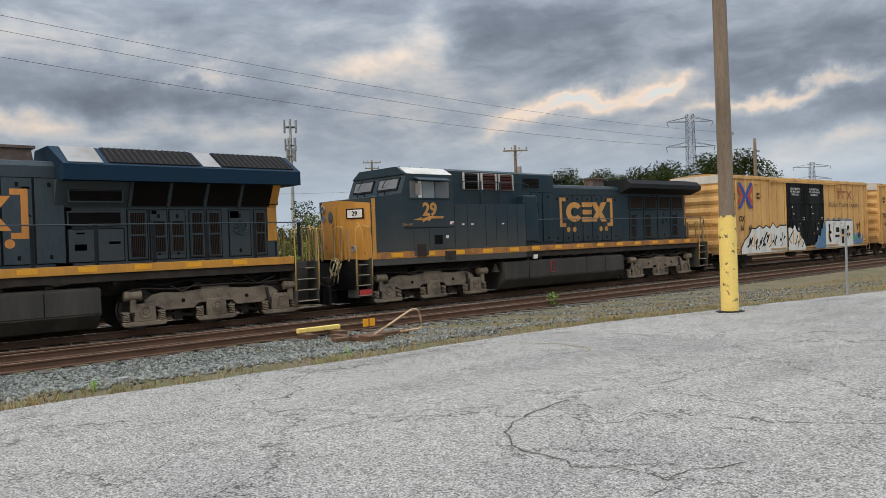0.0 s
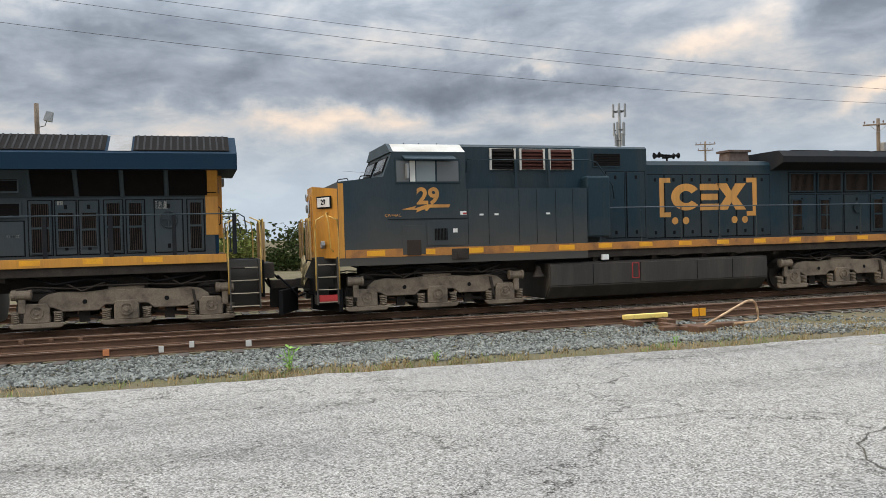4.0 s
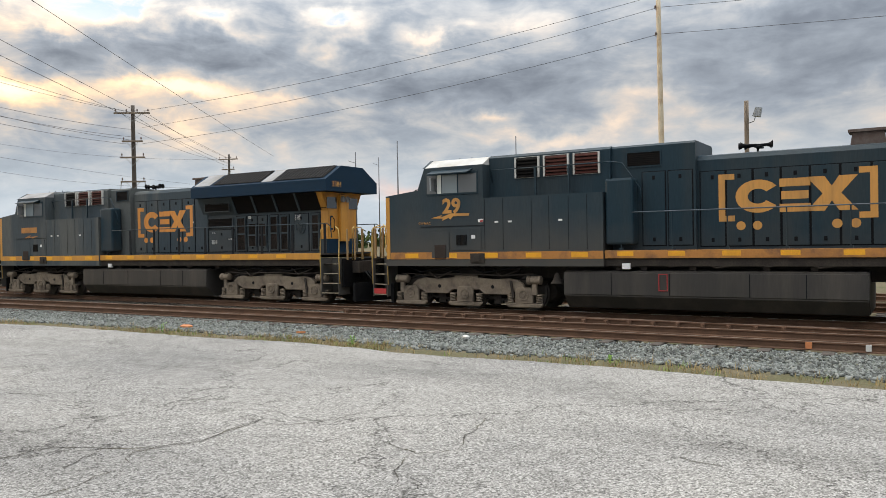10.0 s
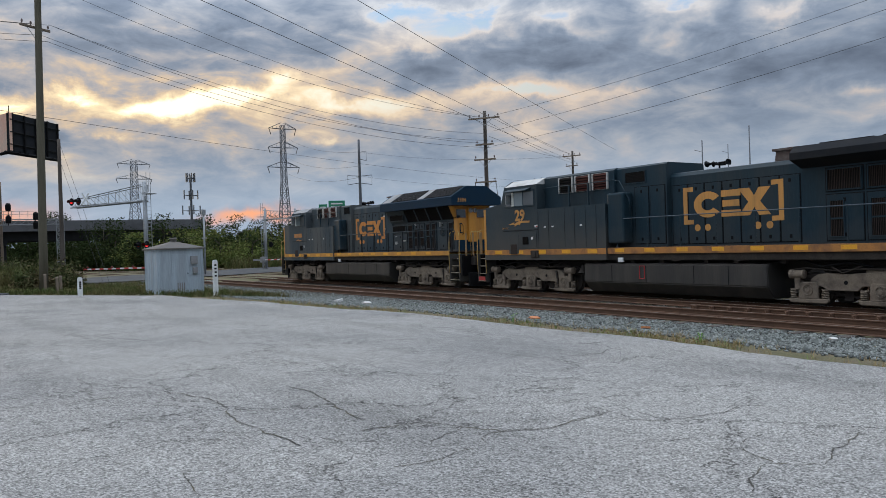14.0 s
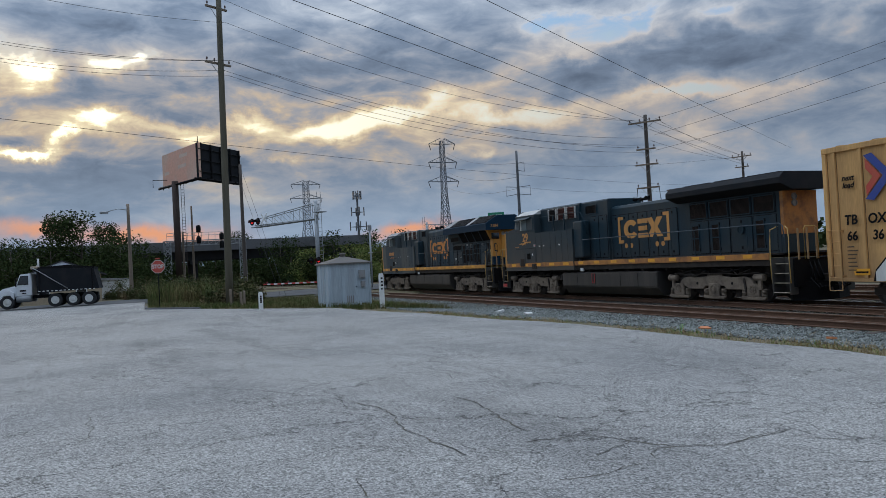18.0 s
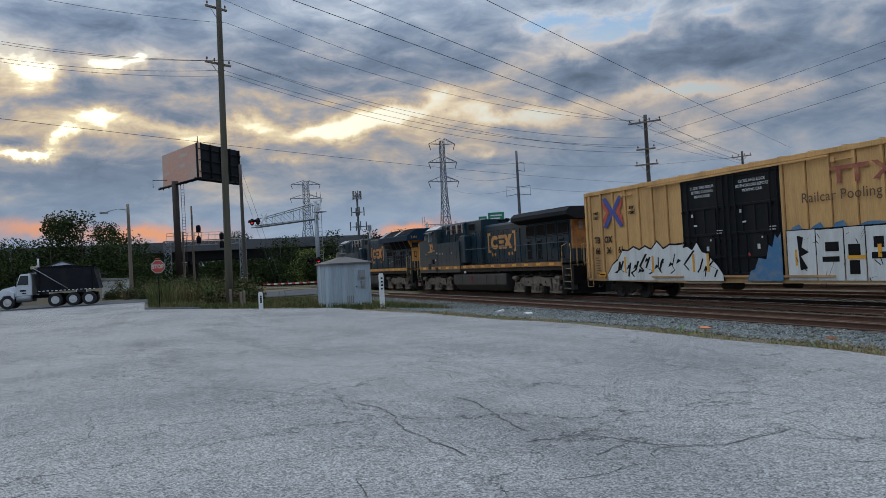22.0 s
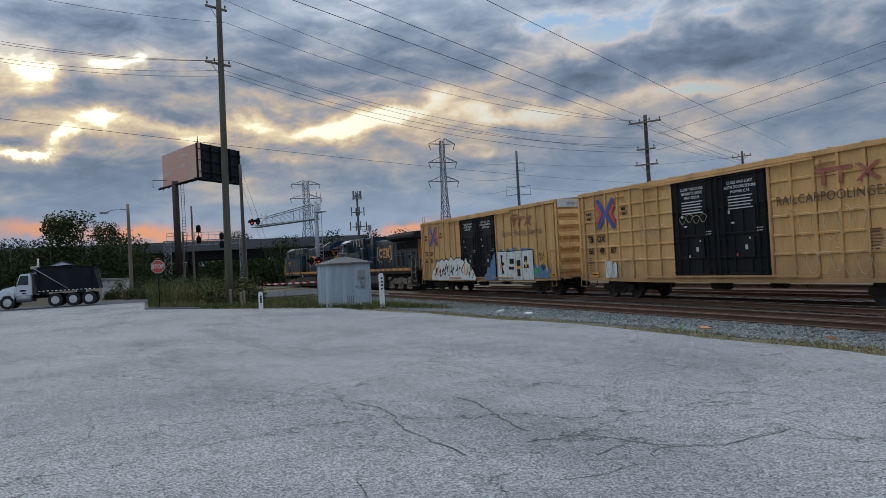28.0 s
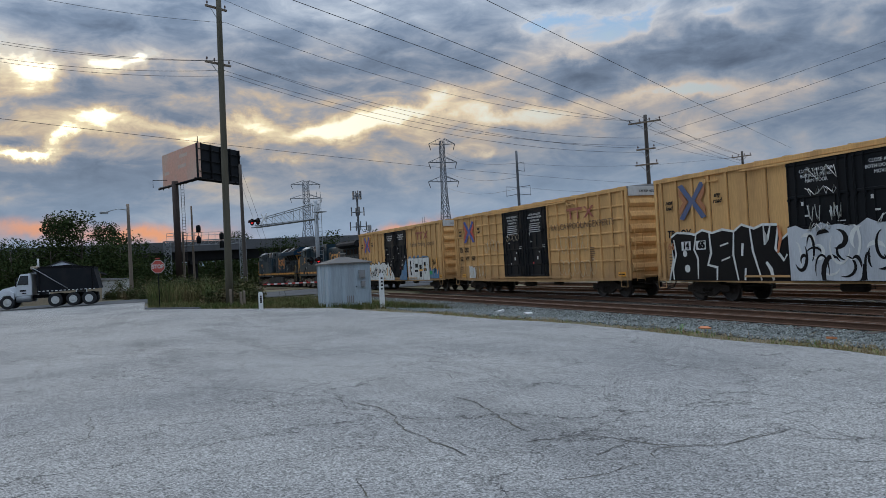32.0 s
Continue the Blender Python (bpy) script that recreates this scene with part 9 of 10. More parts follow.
def cantilever(label, base, tip, z0, z1, facing, turn):
    """A crossing signal: mast with ladder, truss arm with lights, and a lowered gate arm."""
    d = Vector((tip[0] - base[0], tip[1] - base[1], 0))
    ln = d.length
    ang = math.degrees(math.atan2(d.y, d.x))
    th = thing("crossing_signal", label, "crossing signal", pose(base[0], base[1], base[2], 0, 0, ang), group="crossing signals")
    bm = bmesh.new()
    rod(bm, (0, 0, -0.2), (0, 0, z1 + 0.25), 0.17, 0.13, seg=12)
    part("mast", bm, M["galv"], th)
    bm = bmesh.new()
    for s in (-0.18, 0.18):
        rod(bm, (-0.45, s, 0.3), (-0.45, s, z1 + 0.9), 0.02, seg=5)
    for k in range(int(z1 / 0.3)):
        rod(bm, (-0.45, -0.18, 0.5 + 0.3 * k), (-0.45, 0.18, 0.5 + 0.3 * k), 0.012, seg=5)
    part("ladder", bm, M["galv"], th)
    bm = bmesh.new()
    for s in (-0.3, 0.3):
        rod(bm, (0, s, z0), (ln, s, z0 - 0.1), 0.055, seg=6)
        rod(bm, (0, s, z1), (ln * 0.88, s, z0 + 0.55), 0.04, seg=6)
        n = 6
        for k in range(n):
            q0, q1 = k / n, (k + 1) / n
            top = lambda q: Vector((ln * 0.88 * q, s, z1 + (z0 + 0.55 - z1) * q))
            bot = lambda q: Vector((ln * 0.9 * q, s, z0 - 0.1 * q))
            rod(bm, top(q0), bot(q0), 0.022, seg=5)
            rod(bm, bot(q0), top(q1), 0.022, seg=5)
    for k in range(7):
        rod(bm, (ln * k / 6, -0.3, z0 - 0.1 * k / 6), (ln * k / 6, 0.3, z0 - 0.1 * k / 6), 0.03, seg=5)
    box(bm, 0.1, ln, -0.22, 0.22, z0 + 0.03, z0 + 0.06)
    part("truss_arm", bm, M["galv"], th)
    bm = bmesh.new()
    tube(bm, [(-0.2, 0.35, z1 - 0.6), (-0.9, 0.35, z1 - 0.6), (-0.9, 0.35, z1 + 0.4), (-0.3, 0.35, z1 + 0.4)], 0.02, 5)
    box(bm, -0.9, -0.2, -0.35, 0.4, z1 - 0.72, z1 - 0.66)
    part("ladder_cage", bm, M["galv"], th)
    side = 90 * facing
    for x, lit in ((ln - 0.35, True), (ln - 1.2, False)):
        signal_head(th, pose(x, facing * 0.45, z0 + 0.35, 0, 0, side), lit)
    for x, lit in ((0.45, False), (-0.45, True)):
        signal_head(th, pose(x, facing * 0.3, 2.75, 0, 0, side), lit)
    bm = bmesh.new()
    for a in (45, -45):
        c, s = math.cos(radians(a)), math.sin(radians(a))
        prism(bm, [(ln - 2.1 + c * 0.6 - s * 0.08, z0 + 0.5 + s * 0.6 + c * 0.08), (ln - 2.1 - c * 0.6 - s * 0.08, z0 + 0.5 - s * 0.6 + c * 0.08), (ln - 2.1 - c * 0.6 + s * 0.08, z0 + 0.5 - s * 0.6 - c * 0.08), (ln - 2.1 + c * 0.6 + s * 0.08, z0 + 0.5 + s * 0.6 - c * 0.08)], facing * 0.46 + (0.01 if a > 0 else 0.025), facing * 0.46 + (0.022 if a > 0 else 0.037), "y")
    part("crossbuck", bm, M["white"], th, "white crossbuck sign")
    bm = bmesh.new()
    box(bm, -0.3, 0.3, -0.3, 0.3, -0.2, 0.1)
    part("foundation", bm, M["concrete"], th)
    # gate
    g = thing("crossing_gate", "lowered red and white striped crossing gate arm", "crossing gate", pose(base[0], base[1], base[2], 0, 0, ang), group="crossing gates")
    bm = bmesh.new()
    rod(bm, (0.0, -0.55, -0.2), (0.0, -0.55, 1.4), 0.09, seg=10)
    box(bm, -0.25, 0.3, -0.8, -0.3, 0.75, 1.35, 0.03)
    box(bm, -1.3, -0.2, -0.75, -0.68, 0.95, 1.15, 0.02)
    part("gate_mechanism", bm, M["galv_dull"], g)
    n = 16
    for k in range(n):
        bm = bmesh.new()
        x0, x1 = 0.3 + (ln * 0.95) * k / n, 0.3 + (ln * 0.95) * (k + 1) / n
        box(bm, x0, x1, -0.60, -0.55, 1.0 - 0.003 * k, 1.12 - 0.004 * k)
        part("gate_arm_band", bm, M["gate_red" if k % 2 else "white"], g)
    for k in (4, 9, 15):
        bm = bmesh.new()
        x = 0.3 + (ln * 0.95) * k / n
        lathe(bm, [(0.07, 0), (0.09, 0.06), (0.03, 0.14)], 10, "z", (x, -0.575, 1.1))
        part("gate_lamp", bm, M["red_lens"], g)


def build_crossing():
    cantilever("grey crossing signal with truss arm and red flashing lights", (-59.7, 12.5, 0.0), (-67.0, 8.7), 6.0, 7.2, 1, 0)
    cantilever("far crossing signal with truss arm across the tracks", (-84.0, 30.5, -0.05), (-77.5, 34.0), 5.6, 6.6, 1, 0)
    p = foot(74.3, 75)
    th = thing("crossing_mast", "short crossing mast with a white bell on top", "signal mast", pose(p.x, p.y, p.z))
    bm = bmesh.new()
    rod(bm, (0, 0, -0.1), (0, 0, 6.0), 0.09, seg=8)
    box(bm, -0.7, 0.7, -0.05, 0.05, 3.4, 3.5)
    lathe(bm, [(0.2, 5.6), (0.2, 6.1), (0.05, 6.2)], 10, "z")
    part("mast", bm, M["galv"], th)
    p = foot(88.6, 118)
    th = thing("signal_bridge", "railway signal bridge with lattice leg and railing", "signal bridge", pose(p.x, p.y, 0, 0, 0, 84))
    bm = bmesh.new()
    lattice(bm, 0, 0, -0.5, 7.2, 0.9, 0.9, 8, 0.05)
    part("leg", bm, M["galv"], th)
    bm = bmesh.new()
    for z in (6.5, 7.2):
        for s in (-0.5, 0.5):
            rod(bm, (0, s, z), (10.5, s, z), 0.05, seg=5)
    for z in (7.9, 8.3):
        rod(bm, (0, -0.5, z), (10.5, -0.5, z), 0.03, seg=4)
    for k in range(12):
        x = 10.5 * k / 11
        rod(bm, (x, -0.5, 6.5), (x, -0.5, 8.3), 0.03, seg=4)
        if k < 11:
            rod(bm, (x, -0.5, 6.5), (x + 0.95, -0.5, 7.2), 0.03, seg=4)
    lattice(bm, 10.5, 0, -0.5, 7.2, 0.9, 0.9, 8, 0.05)
    part("span", bm, M["galv"], th)
    for x, z in ((4.4, 8.8), (4.4, 7.2), (7.6, 7.6), (7.6, 6.4)):
        bm = bmesh.new()
        lathe(bm, [(0.3, z - 0.5), (0.34, z - 0.2), (0.34, z + 0.3), (0.2, z + 0.55)], 12, "z", (x, -0.75, 0))
        rod(bm, (x, -0.6, 6.4), (x, -0.6, z), 0.05, seg=5)
        part("signal_head", bm, M["black"], th)


def build_poles_and_wires():
    rp = foot(53.7, 62)
    utility_pole("tall wooden power pole with four crossarms and cable risers", (rp.x, rp.y, -0.2), 12.9, 0.2, ((12.3, 1.3, 4), (10.2, 0.75, 2), (9.0, 0.9, 2), (7.2, 0.9, 2)), 36, (0, 0), "wood_dark")
    th = bpy.data.objects["utility_pole.001"]
    for s in (-1, 1):
        bm = bmesh.new()
        tube(bm, [(s * 0.85, -0.25, 7.2), (s * 0.95, -0.25, 6.2), (s * 0.6, -0.25, 5.0), (s * 0.2, -0.22, 4.4)], 0.035, 5)
        part("cable_riser", bm, M["wire"], th)
    bp = Vector((-47.5, 4.51, 0.2))
    utility_pole("tall greenish wooden pole with two crossarms in the grass island", bp, 19.5, 0.23, ((18.0, 0.75, 3), (14.6, 0.9, 4)), -60, (0, -0.8), "wood_green")
    p = foot(83.4, 75)
    utility_pole("plain wooden pole by the level crossing with guy wires", p, 12.4, 0.2, (), 0, (0, 0), "wood_dark")
    p = foot(86.9, 120)
    utility_pole("leaning wooden pole by the billboard", p, 12.4, 0.19, (), 0, (0, 1.6))
    p = foot(87.55, 112)
    utility_pole("short wooden pole by the billboard", p, 8.2, 0.2, (), 0)
    lp = foot(91.05, 80)
    th = utility_pole("wooden street-light pole with a curved lamp arm", lp, 9.2, 0.2, (), 0, (0, 0.6))
    th.name = "street_lamp"
    tagged(th, category="street lamp")
    bm = bmesh.new()
    tube(bm, [(0, 0, 8.6), (0.1, -0.9, 8.75), (0.1, -1.8, 8.5)], 0.04, 6)
    part("lamp_arm", bm, M["galv"], th)
    bm = bmesh.new()
    box(bm, -0.12, 0.32, -2.5, -1.75, 8.32, 8.52, 0.05)
    part("lamp_head", bm, M["galv"], th)
    p3 = foot(63.1, 110)
    th = thing("steel_pole", "slender grey steel power pole with two bracket frames", "utility pole", pose(p3.x, p3.y, p3.z, 0, 0, 63))
    part("pole", pole_mesh(17.4, 0.26, 0.16), M["galv_dark"], th)
    for z, half in ((15.0, 1.0), (11.6, 1.7)):
        bm = bmesh.new()
        for s in (-1, 1):
            if z > 14 and s < 0:
                continue
            tube(bm, [(0, 0, z + 0.6), (s * half, 0, z + 0.75), (s * half, 0, z - 0.6), (0, 0, z - 0.35)], 0.05, 5)
        part("bracket", bm, M["galv_dark"], th)
    # the pale pole behind the train with the three-wire line
    wp = foot(15.9, 45, -0.2)
    th = thing("steel_pole", "tall pale pole with stained lower part carrying three wires", "utility pole", pose(wp.x, wp.y, wp.z, 0.3, -0.4, 0))
    part("pole", pole_mesh(16.6, 0.19, 0.12), M["pale_pole"], th)
    for z in (15.9, 15.2, 13.7):
        insulator(th, -0.15, -0.1, z - 0.1)
    fl = foot(10.3, 55, -0.2)
    th = thing("floodlight_post", "weathered post with a floodlight on its top", "floodlight", pose(fl.x, fl.y, fl.z))
    part("post", pole_mesh(11.3, 0.17, 0.14), M["wood"], th)
    bm = bmesh.new()
    tube(bm, [(0.1, 0, 9.8), (0.45, 0, 9.9), (0.6, 0, 10.3)], 0.03, 5)
    prism(bm, [(0.4, 10.25), (0.85, 10.15), (0.95, 10.75), (0.6, 10.8)], -0.25, 0.25, "y")
    part("floodlight", bm, M["galv"], th)
    for az, el, r, arm in ((35.2, 7.5, 92, 0), (38.3, 6.7, 92, 1), (26.4, 7.67, 88, 0), (36.6, 6.3, 130, 1)):
        q = foot(az, r, -0.1)
        h = spot(az, el, r).z + 0.1
        th = thing("thin_mast", "thin dark mast standing beyond the tracks", "mast", pose(q.x, q.y, q.z), group="thin masts")
        bm = bmesh.new()
        rod(bm, (0, 0, 0), (0, 0, h), 0.11 if az > 30 else 0.05, 0.06, seg=8)
        if arm:
            rod(bm, (-0.05, 0, h - 1.3), (-1.5, 0.5, h - 0.9), 0.03, seg=5)
        part("mast", bm, M["galv_dark"], th)
    q = foot(47.35, 95)
    utility_pole("wooden power pole with two crossarms beyond the tracks", q, 13.0, 0.18, ((12.4, 1.2, 4), (11.2, 0.8, 2)), 20, (0, 0), "wood_dark")
    q = foot(-46.85, 70)
    th = utility_pole("wooden power pole with crossarm and transformer beyond the tracks", q, 10.6, 0.19, ((10.1, 1.1, 4),), -40)
    bm = bmesh.new()
    lathe(bm, [(0.05, 0), (0.2, 0.02), (0.2, 0.75), (0.05, 0.82)], 12, "z", (0.3, -0.2, 7.9))
    part("transformer", bm, M["galv_dull"], th)
    q = foot(-36.2, 110)
    utility_pole("far wooden pole with double crossarms", q, 14.0, 0.18, ((13.6, 1.3, 5), (12.8, 1.0, 4)), -30)
    q = foot(-63.5, 75)
    th = utility_pole("wooden pole with a small street light beyond the boxcars", q, 10.5, 0.2, (), 0)
    bm = bmesh.new()
    tube(bm, [(0, 0, 9.4), (0.8, 0.3, 9.6), (1.2, 0.4, 9.5)], 0.03, 5)
    box(bm, 1.1, 1.55, 0.3, 0.5, 9.42, 9.56, 0.03)
    part("lamp_arm", bm, M["galv"], th)
    qd = foot(-61.6, 100)
    utility_pole("wooden pole carrying the three-wire line", qd, 14.4, 0.18, ((13.9, 1.0, 3),), -60)
    for az, el, r, tiers, w in ((-59.3, 8.23, 260, ((37.5, 7.5), (29.5, 8.0), (22, 8.0)), 7), (-67.0, 4.35, 420, ((32, 9), (26, 9)), 7), (68.6, 8.92, 200, ((32.8, 3.6), (28.0, 3.9), (23.0, 4.2)), 3.6), (78.8, 6.39, 280, ((32.5, 5.5), (27.5, 6.0)), 6)):
        b = foot(az, r, 0)
        pylon(b, spot(az, el, r).z, az + 20, tiers, w)
    b = foot(-30.35, 120, 0)
    cell_tower(b, spot(-30.35, 8.9, 120).z, "grey cell tower pole with two crowns of antennas", ((20.2, 1.0, 6), (17.4, 0.8, 5), (15.8, 0.7, 4)))
    b = foot(75.1, 170, 0)
    cell_tower(b, spot(75.1, 5.4, 170).z, "distant cell tower pole with antenna crown and brackets", ((17.6, 0.9, 6), (14.0, 1.4, 4), (10.8, 1.8, 4)))
    # wires
    w = [Vector((wp.x - 0.1, wp.y, z)) for z in (15.75, 15.05, 13.55)]
    r1 = [Vector((rp.x + dx, rp.y + dy, z)) for dx, dy, z in ((0.6, 0.5, 12.3), (0.5, 0.4, 11.05), (0.5, 0.4, 9.85))]
    far = [Vector((qd.x + dx, qd.y, z)) for dx, z in ((0, 14.1), (0.8, 13.0), (-0.8, 12.2))]
    for i in range(3):
        wire("black power wire between poles beyond the tracks", w[i], r1[i], 0.55)
        wire("black power wire between poles beyond the tracks", w[i], far[i], 1.5, n=24)
    q2 = foot(47.35, 95)
    for a, e in ((spot(44.24, 6.4, 110), spot(80.8, 26.08, 22)), (Vector((q2.x - 0.4, q2.y, 12.6)), spot(89.64, 24.06, 24)), (Vector((q2.x + 0.4, q2.y, 11.6)), spot(91.88, 22.87, 25))):
        wire("black power wire crossing over the lot", a, e, 0.12, 0.014, 20)
    b2 = [Vector((bp.x - 0.25 + dx, bp.y + dy, z)) for dx, dy, z in ((0.3, 0.5, 18.6), (0.3, 0.6, 17.2), (0.4, 0.75, 14.9), (0.0, 0.3, 14.4), (0.3, 0.6, 14.0))]
    for i, z in ((0, 12.3), (1, 12.25), (2, 10.9), (3, 10.3), (4, 9.7), (2, 10.1)):
        wire("black power wire between the island pole and the far pole", b2[i], (rp.x + 0.3 * (i - 2), rp.y, z), 1.3)
    for i, (az, el) in ((1, (101.3, 19.0)), (2, (100.2, 15.74)), (4, (100.2, 14.45)), (3, (100.2, 14.65)), (0, (103, 20.5)), (2, (100.2, 15.55))):
        wire("black power wire leading west from the island pole", b2[i], spot(az, el, 52), 0.4)
    wire("long low wire across the sky", spot(100.37, 10.88, 46), spot(49.07, 4.3, 150), 0.9, 0.014, 24)
    q2 = foot(47.35, 95)
    for k in range(3):
        wire("black power wire to the next pole", (rp.x + 0.8 - 0.8 * k, rp.y + 0.4, 12.25 if k != 1 else 10.7), (q2.x, q2.y, 12.5 - 0.5 * k), 0.35)
    wire("black wire from the yellow-footed pole", (16.0, 8.6, 11.5), spot(-80, 8.6, 60), 0.5)
    wire("steel guy wire of the crossing pole", (foot(83.4, 75).x, foot(83.4, 75).y, 12.2), foot(80.6, 66), 0.0)
    wire("steel guy wire of the crossing pole", (foot(83.4, 75).x, foot(83.4, 75).y, 10.6), foot(81.0, 68), 0.0)
    pl = foot(-36.2, 110)
    wire("thin black wire between far poles", (pl.x, pl.y, 9.5), (foot(-10, 80).x, foot(-10, 80).y, 9), 0.8)
    for z in (30, 25, 21):
        a, c = foot(68.6, 200), foot(63.1, 110)
        wire("thin distant transmission line wire", (a.x + 3, a.y, z), (c.x, c.y, 12 + (z - 21) * 0.4), 1.2, 0.02)
    a, c = foot(63.1, 110), foot(47.35, 95)
    for z in (15.6, 12.2):
        wire("power wire beyond the tracks", (c.x, c.y, z - 3.2), (a.x, a.y, z), 0.8)


def build_far_left():
    # billboard
    c, l, r = spot(86.25, 0, 106), spot(88.68, 0, 118), spot(83.4, 0, 114)
    th = thing("billboard", "large V-shaped billboard with a faded orange poster on a steel column", "billboard")
    base = spot(87.9, 0, 112)
    th.matrix_basis = pose(base.x, base.y, 0)
    o = Vector((base.x, base.y, 0))
    for name, a, b, mat in (("poster_panel", l, c, "poster"), ("back_panel", c, r, "black_dust")):
        a, b = a - o, b - o
        d = (b - a)
        d.z = 0
        n = Vector((d.y, -d.x, 0)).normalized()
        if n.x < 0:
            n = -n
        bm = bmesh.new()
        q = [a, b, b - n * 0.35, a - n * 0.35]
        lo, hi = 15.0, 19.6
        v = [bm.verts.new((p.x, p.y, z)) for z in (lo, hi) for p in q]
        for f in ((3, 2, 1, 0), (4, 5, 6, 7), (0, 1, 5, 4), (1, 2, 6, 5), (2, 3, 7, 6), (3, 0, 4, 7)):
            bm.faces.new([v[i] for i in f])
        bmesh.ops.recalc_face_normals(bm, faces=bm.faces)
        p = part(name, bm, M[mat], th, "faded orange poster with pale unreadable bars" if mat == "poster" else "dark back frame of the second panel")
        if mat == "poster":
            for z, s0, s1 in ((18.4, 0.5, 0.72), (17.0, 0.45, 0.68), (16.6, 0.06, 0.2)):
                bm = bmesh.new()
                p0, p1 = a.lerp(b, s0) + n * 0.01, a.lerp(b, s1) + n * 0.01
                vv = [bm.verts.new(w) for w in ((p0.x, p0.y, z), (p1.x, p1.y, z), (p1.x, p1.y, z + 0.45), (p0.x, p0.y, z + 0.45))]
                bm.faces.new(vv)
                part("poster_bar", bm, M["poster_pale"], p)
        else:
            for k in range(5):
                bm = bmesh.new()
                p0 = a.lerp(b, 0.04 + 0.23 * k)
                rod(bm, (p0.x + n.x * 0.15, p0.y + n.y * 0.15, lo), (p0.x + n.x * 0.15, p0.y + n.y * 0.15, hi), 0.13, seg=6)
                part("upright", bm, M["black"], p)
            for z in (15.8, 17.3, 18.8):
                bm = bmesh.new()
                rod(bm, (a.x + n.x * 0.12, a.y + n.y * 0.12, z), (b.x + n.x * 0.12, b.y + n.y * 0.12, z), 0.08, seg=6)
                part("rail", bm, M["black"], p)
    bm = bmesh.new()
    rod(bm, (0, 0, -0.5), (0, 0, 15.2), 0.46, 0.44, seg=18)
    part("column", bm, M["rust_steel"], th, "rusty brown steel column")
    bm = bmesh.new()
    for a, b in ((l, c), (c, r)):
        a, b = a - o, b - o
        for off in (0.0, 1.0):
            tube(bm, [(a.x + off, a.y - 0.6, 14.75), (b.x + off, b.y, 14.75)], 0.14, 5)
        for k in range(7):
            p = a.lerp(b, k / 6)
            rod(bm, (p.x - 1.2, p.y, 14.8), (p.x + 1.5, p.y, 14.8), 0.09, seg=5)
    tube(bm, [(l.x - o.x + 1.5, l.y - o.y - 1.4, 14.8), (l.x - o.x + 1.5, l.y - o.y - 1.4, 15.9), (l.x - o.x + 1.5, l.y - o.y + 1.2, 15.9)], 0.05, 4)
    rod(bm, (c.x - o.x, c.y - o.y, 19.6), (c.x - o.x, c.y - o.y, 20.4), 0.06, seg=5)
    part("catwalk", bm, M["black"], th)
    bm = bmesh.new()
    for s in (-0.2, 0.2):
        rod(bm, (0.8, 0.9 + s, 2.5), (0.8, 0.9 + s, 14.7), 0.03, seg=4)
    for k in range(28):
        rod(bm, (0.8, 0.7, 2.6 + 0.42 * k), (0.8, 1.1, 2.6 + 0.42 * k), 0.025, seg=4)
    part("ladder", bm, M["rust_steel"], th)
    # overpass
    th = thing("overpass", "long concrete road overpass with dark girders and round piers", "overpass", pose(-133, 0, 0))
    bm = bmesh.new()
    box(bm, -6, 6, -120, 36, 5.9, 6.5)
    part("deck", bm, M["parapet"], th)
    bm = bmesh.new()
    box(bm, 5.7, 6.0, -120, 36, 6.5, 7.45)
    part("parapet", bm, M["parapet"], th)
    bm = bmesh.new()
    box(bm, -6.0, -5.7, -120, 36, 6.5, 7.45)
    part("parapet", bm, M["parapet"], th)
    for x in (-4.5, -1.5, 1.5, 4.8):
        bm = bmesh.new()
        box(bm, x - 0.2, x + 0.2, -120, 36, 4.5, 5.9)
        part("girder", bm, M["girder"], th)
    for y in range(-114, 26, 16):
        for x in (-4, 0, 4):
            bm = bmesh.new()
            rod(bm, (x, y + 9, -0.5), (x, y + 9, 3.9), 0.55, seg=12)
            part("pier", bm, M["girder"], th)
        bm = bmesh.new()
        box(bm, -5.5, 5.5, y + 8.4, y + 9.6, 3.9, 4.5)
        part("pier_cap", bm, M["girder"], th)
    # house behind the dump truck
    hp = spot(95.3, 0, 82)
    th = thing("house", "low house with dark roof and pale gable end", "house", pose(hp.x, hp.y, 0.1, 0, 0, 8))
    bm = bmesh.new()
    box(bm, -9, 0, -3.4, 3.4, -0.3, 2.7)
    part("wall", bm, M["tan_cloth"], th)
    bm = bmesh.new()
    prism(bm, [(-3.4, 2.7), (3.4, 2.7), (0, 4.0)], -9.0, 0.30, "x")
    part("gable", bm, M["siding"], th, "pale blue-grey gable siding")
    for s in (-1, 1):
        bm = bmesh.new()
        prism(bm, [(0, 4.01), (s * 3.9, 2.52), (s * 3.9, 2.64), (0, 4.13)], -9.4, 0.36, "x")
        part("roof", bm, M["shingle"], th)
    bm = bmesh.new()
    rod(bm, (-4, -1.9, 3.1), (-4, -1.9, 4.5), 0.09, seg=8)
    part("flue", bm, M["white_dull"], th)
    for y in (-1.6, 1.6):
        bm = bmesh.new()
        box(bm, 0.02, 0.08, y - 0.5, y + 0.5, 0.9, 2.1, 0.01)
        w = part("window", bm, M["white"], th)
        bm = bmesh.new()
        box(bm, 0.082, 0.09, y - 0.42, y + 0.42, 0.98, 2.02)
        part("pane", bm, M["glass_dark"], w)
    sp = spot(92.3, 0, 92)
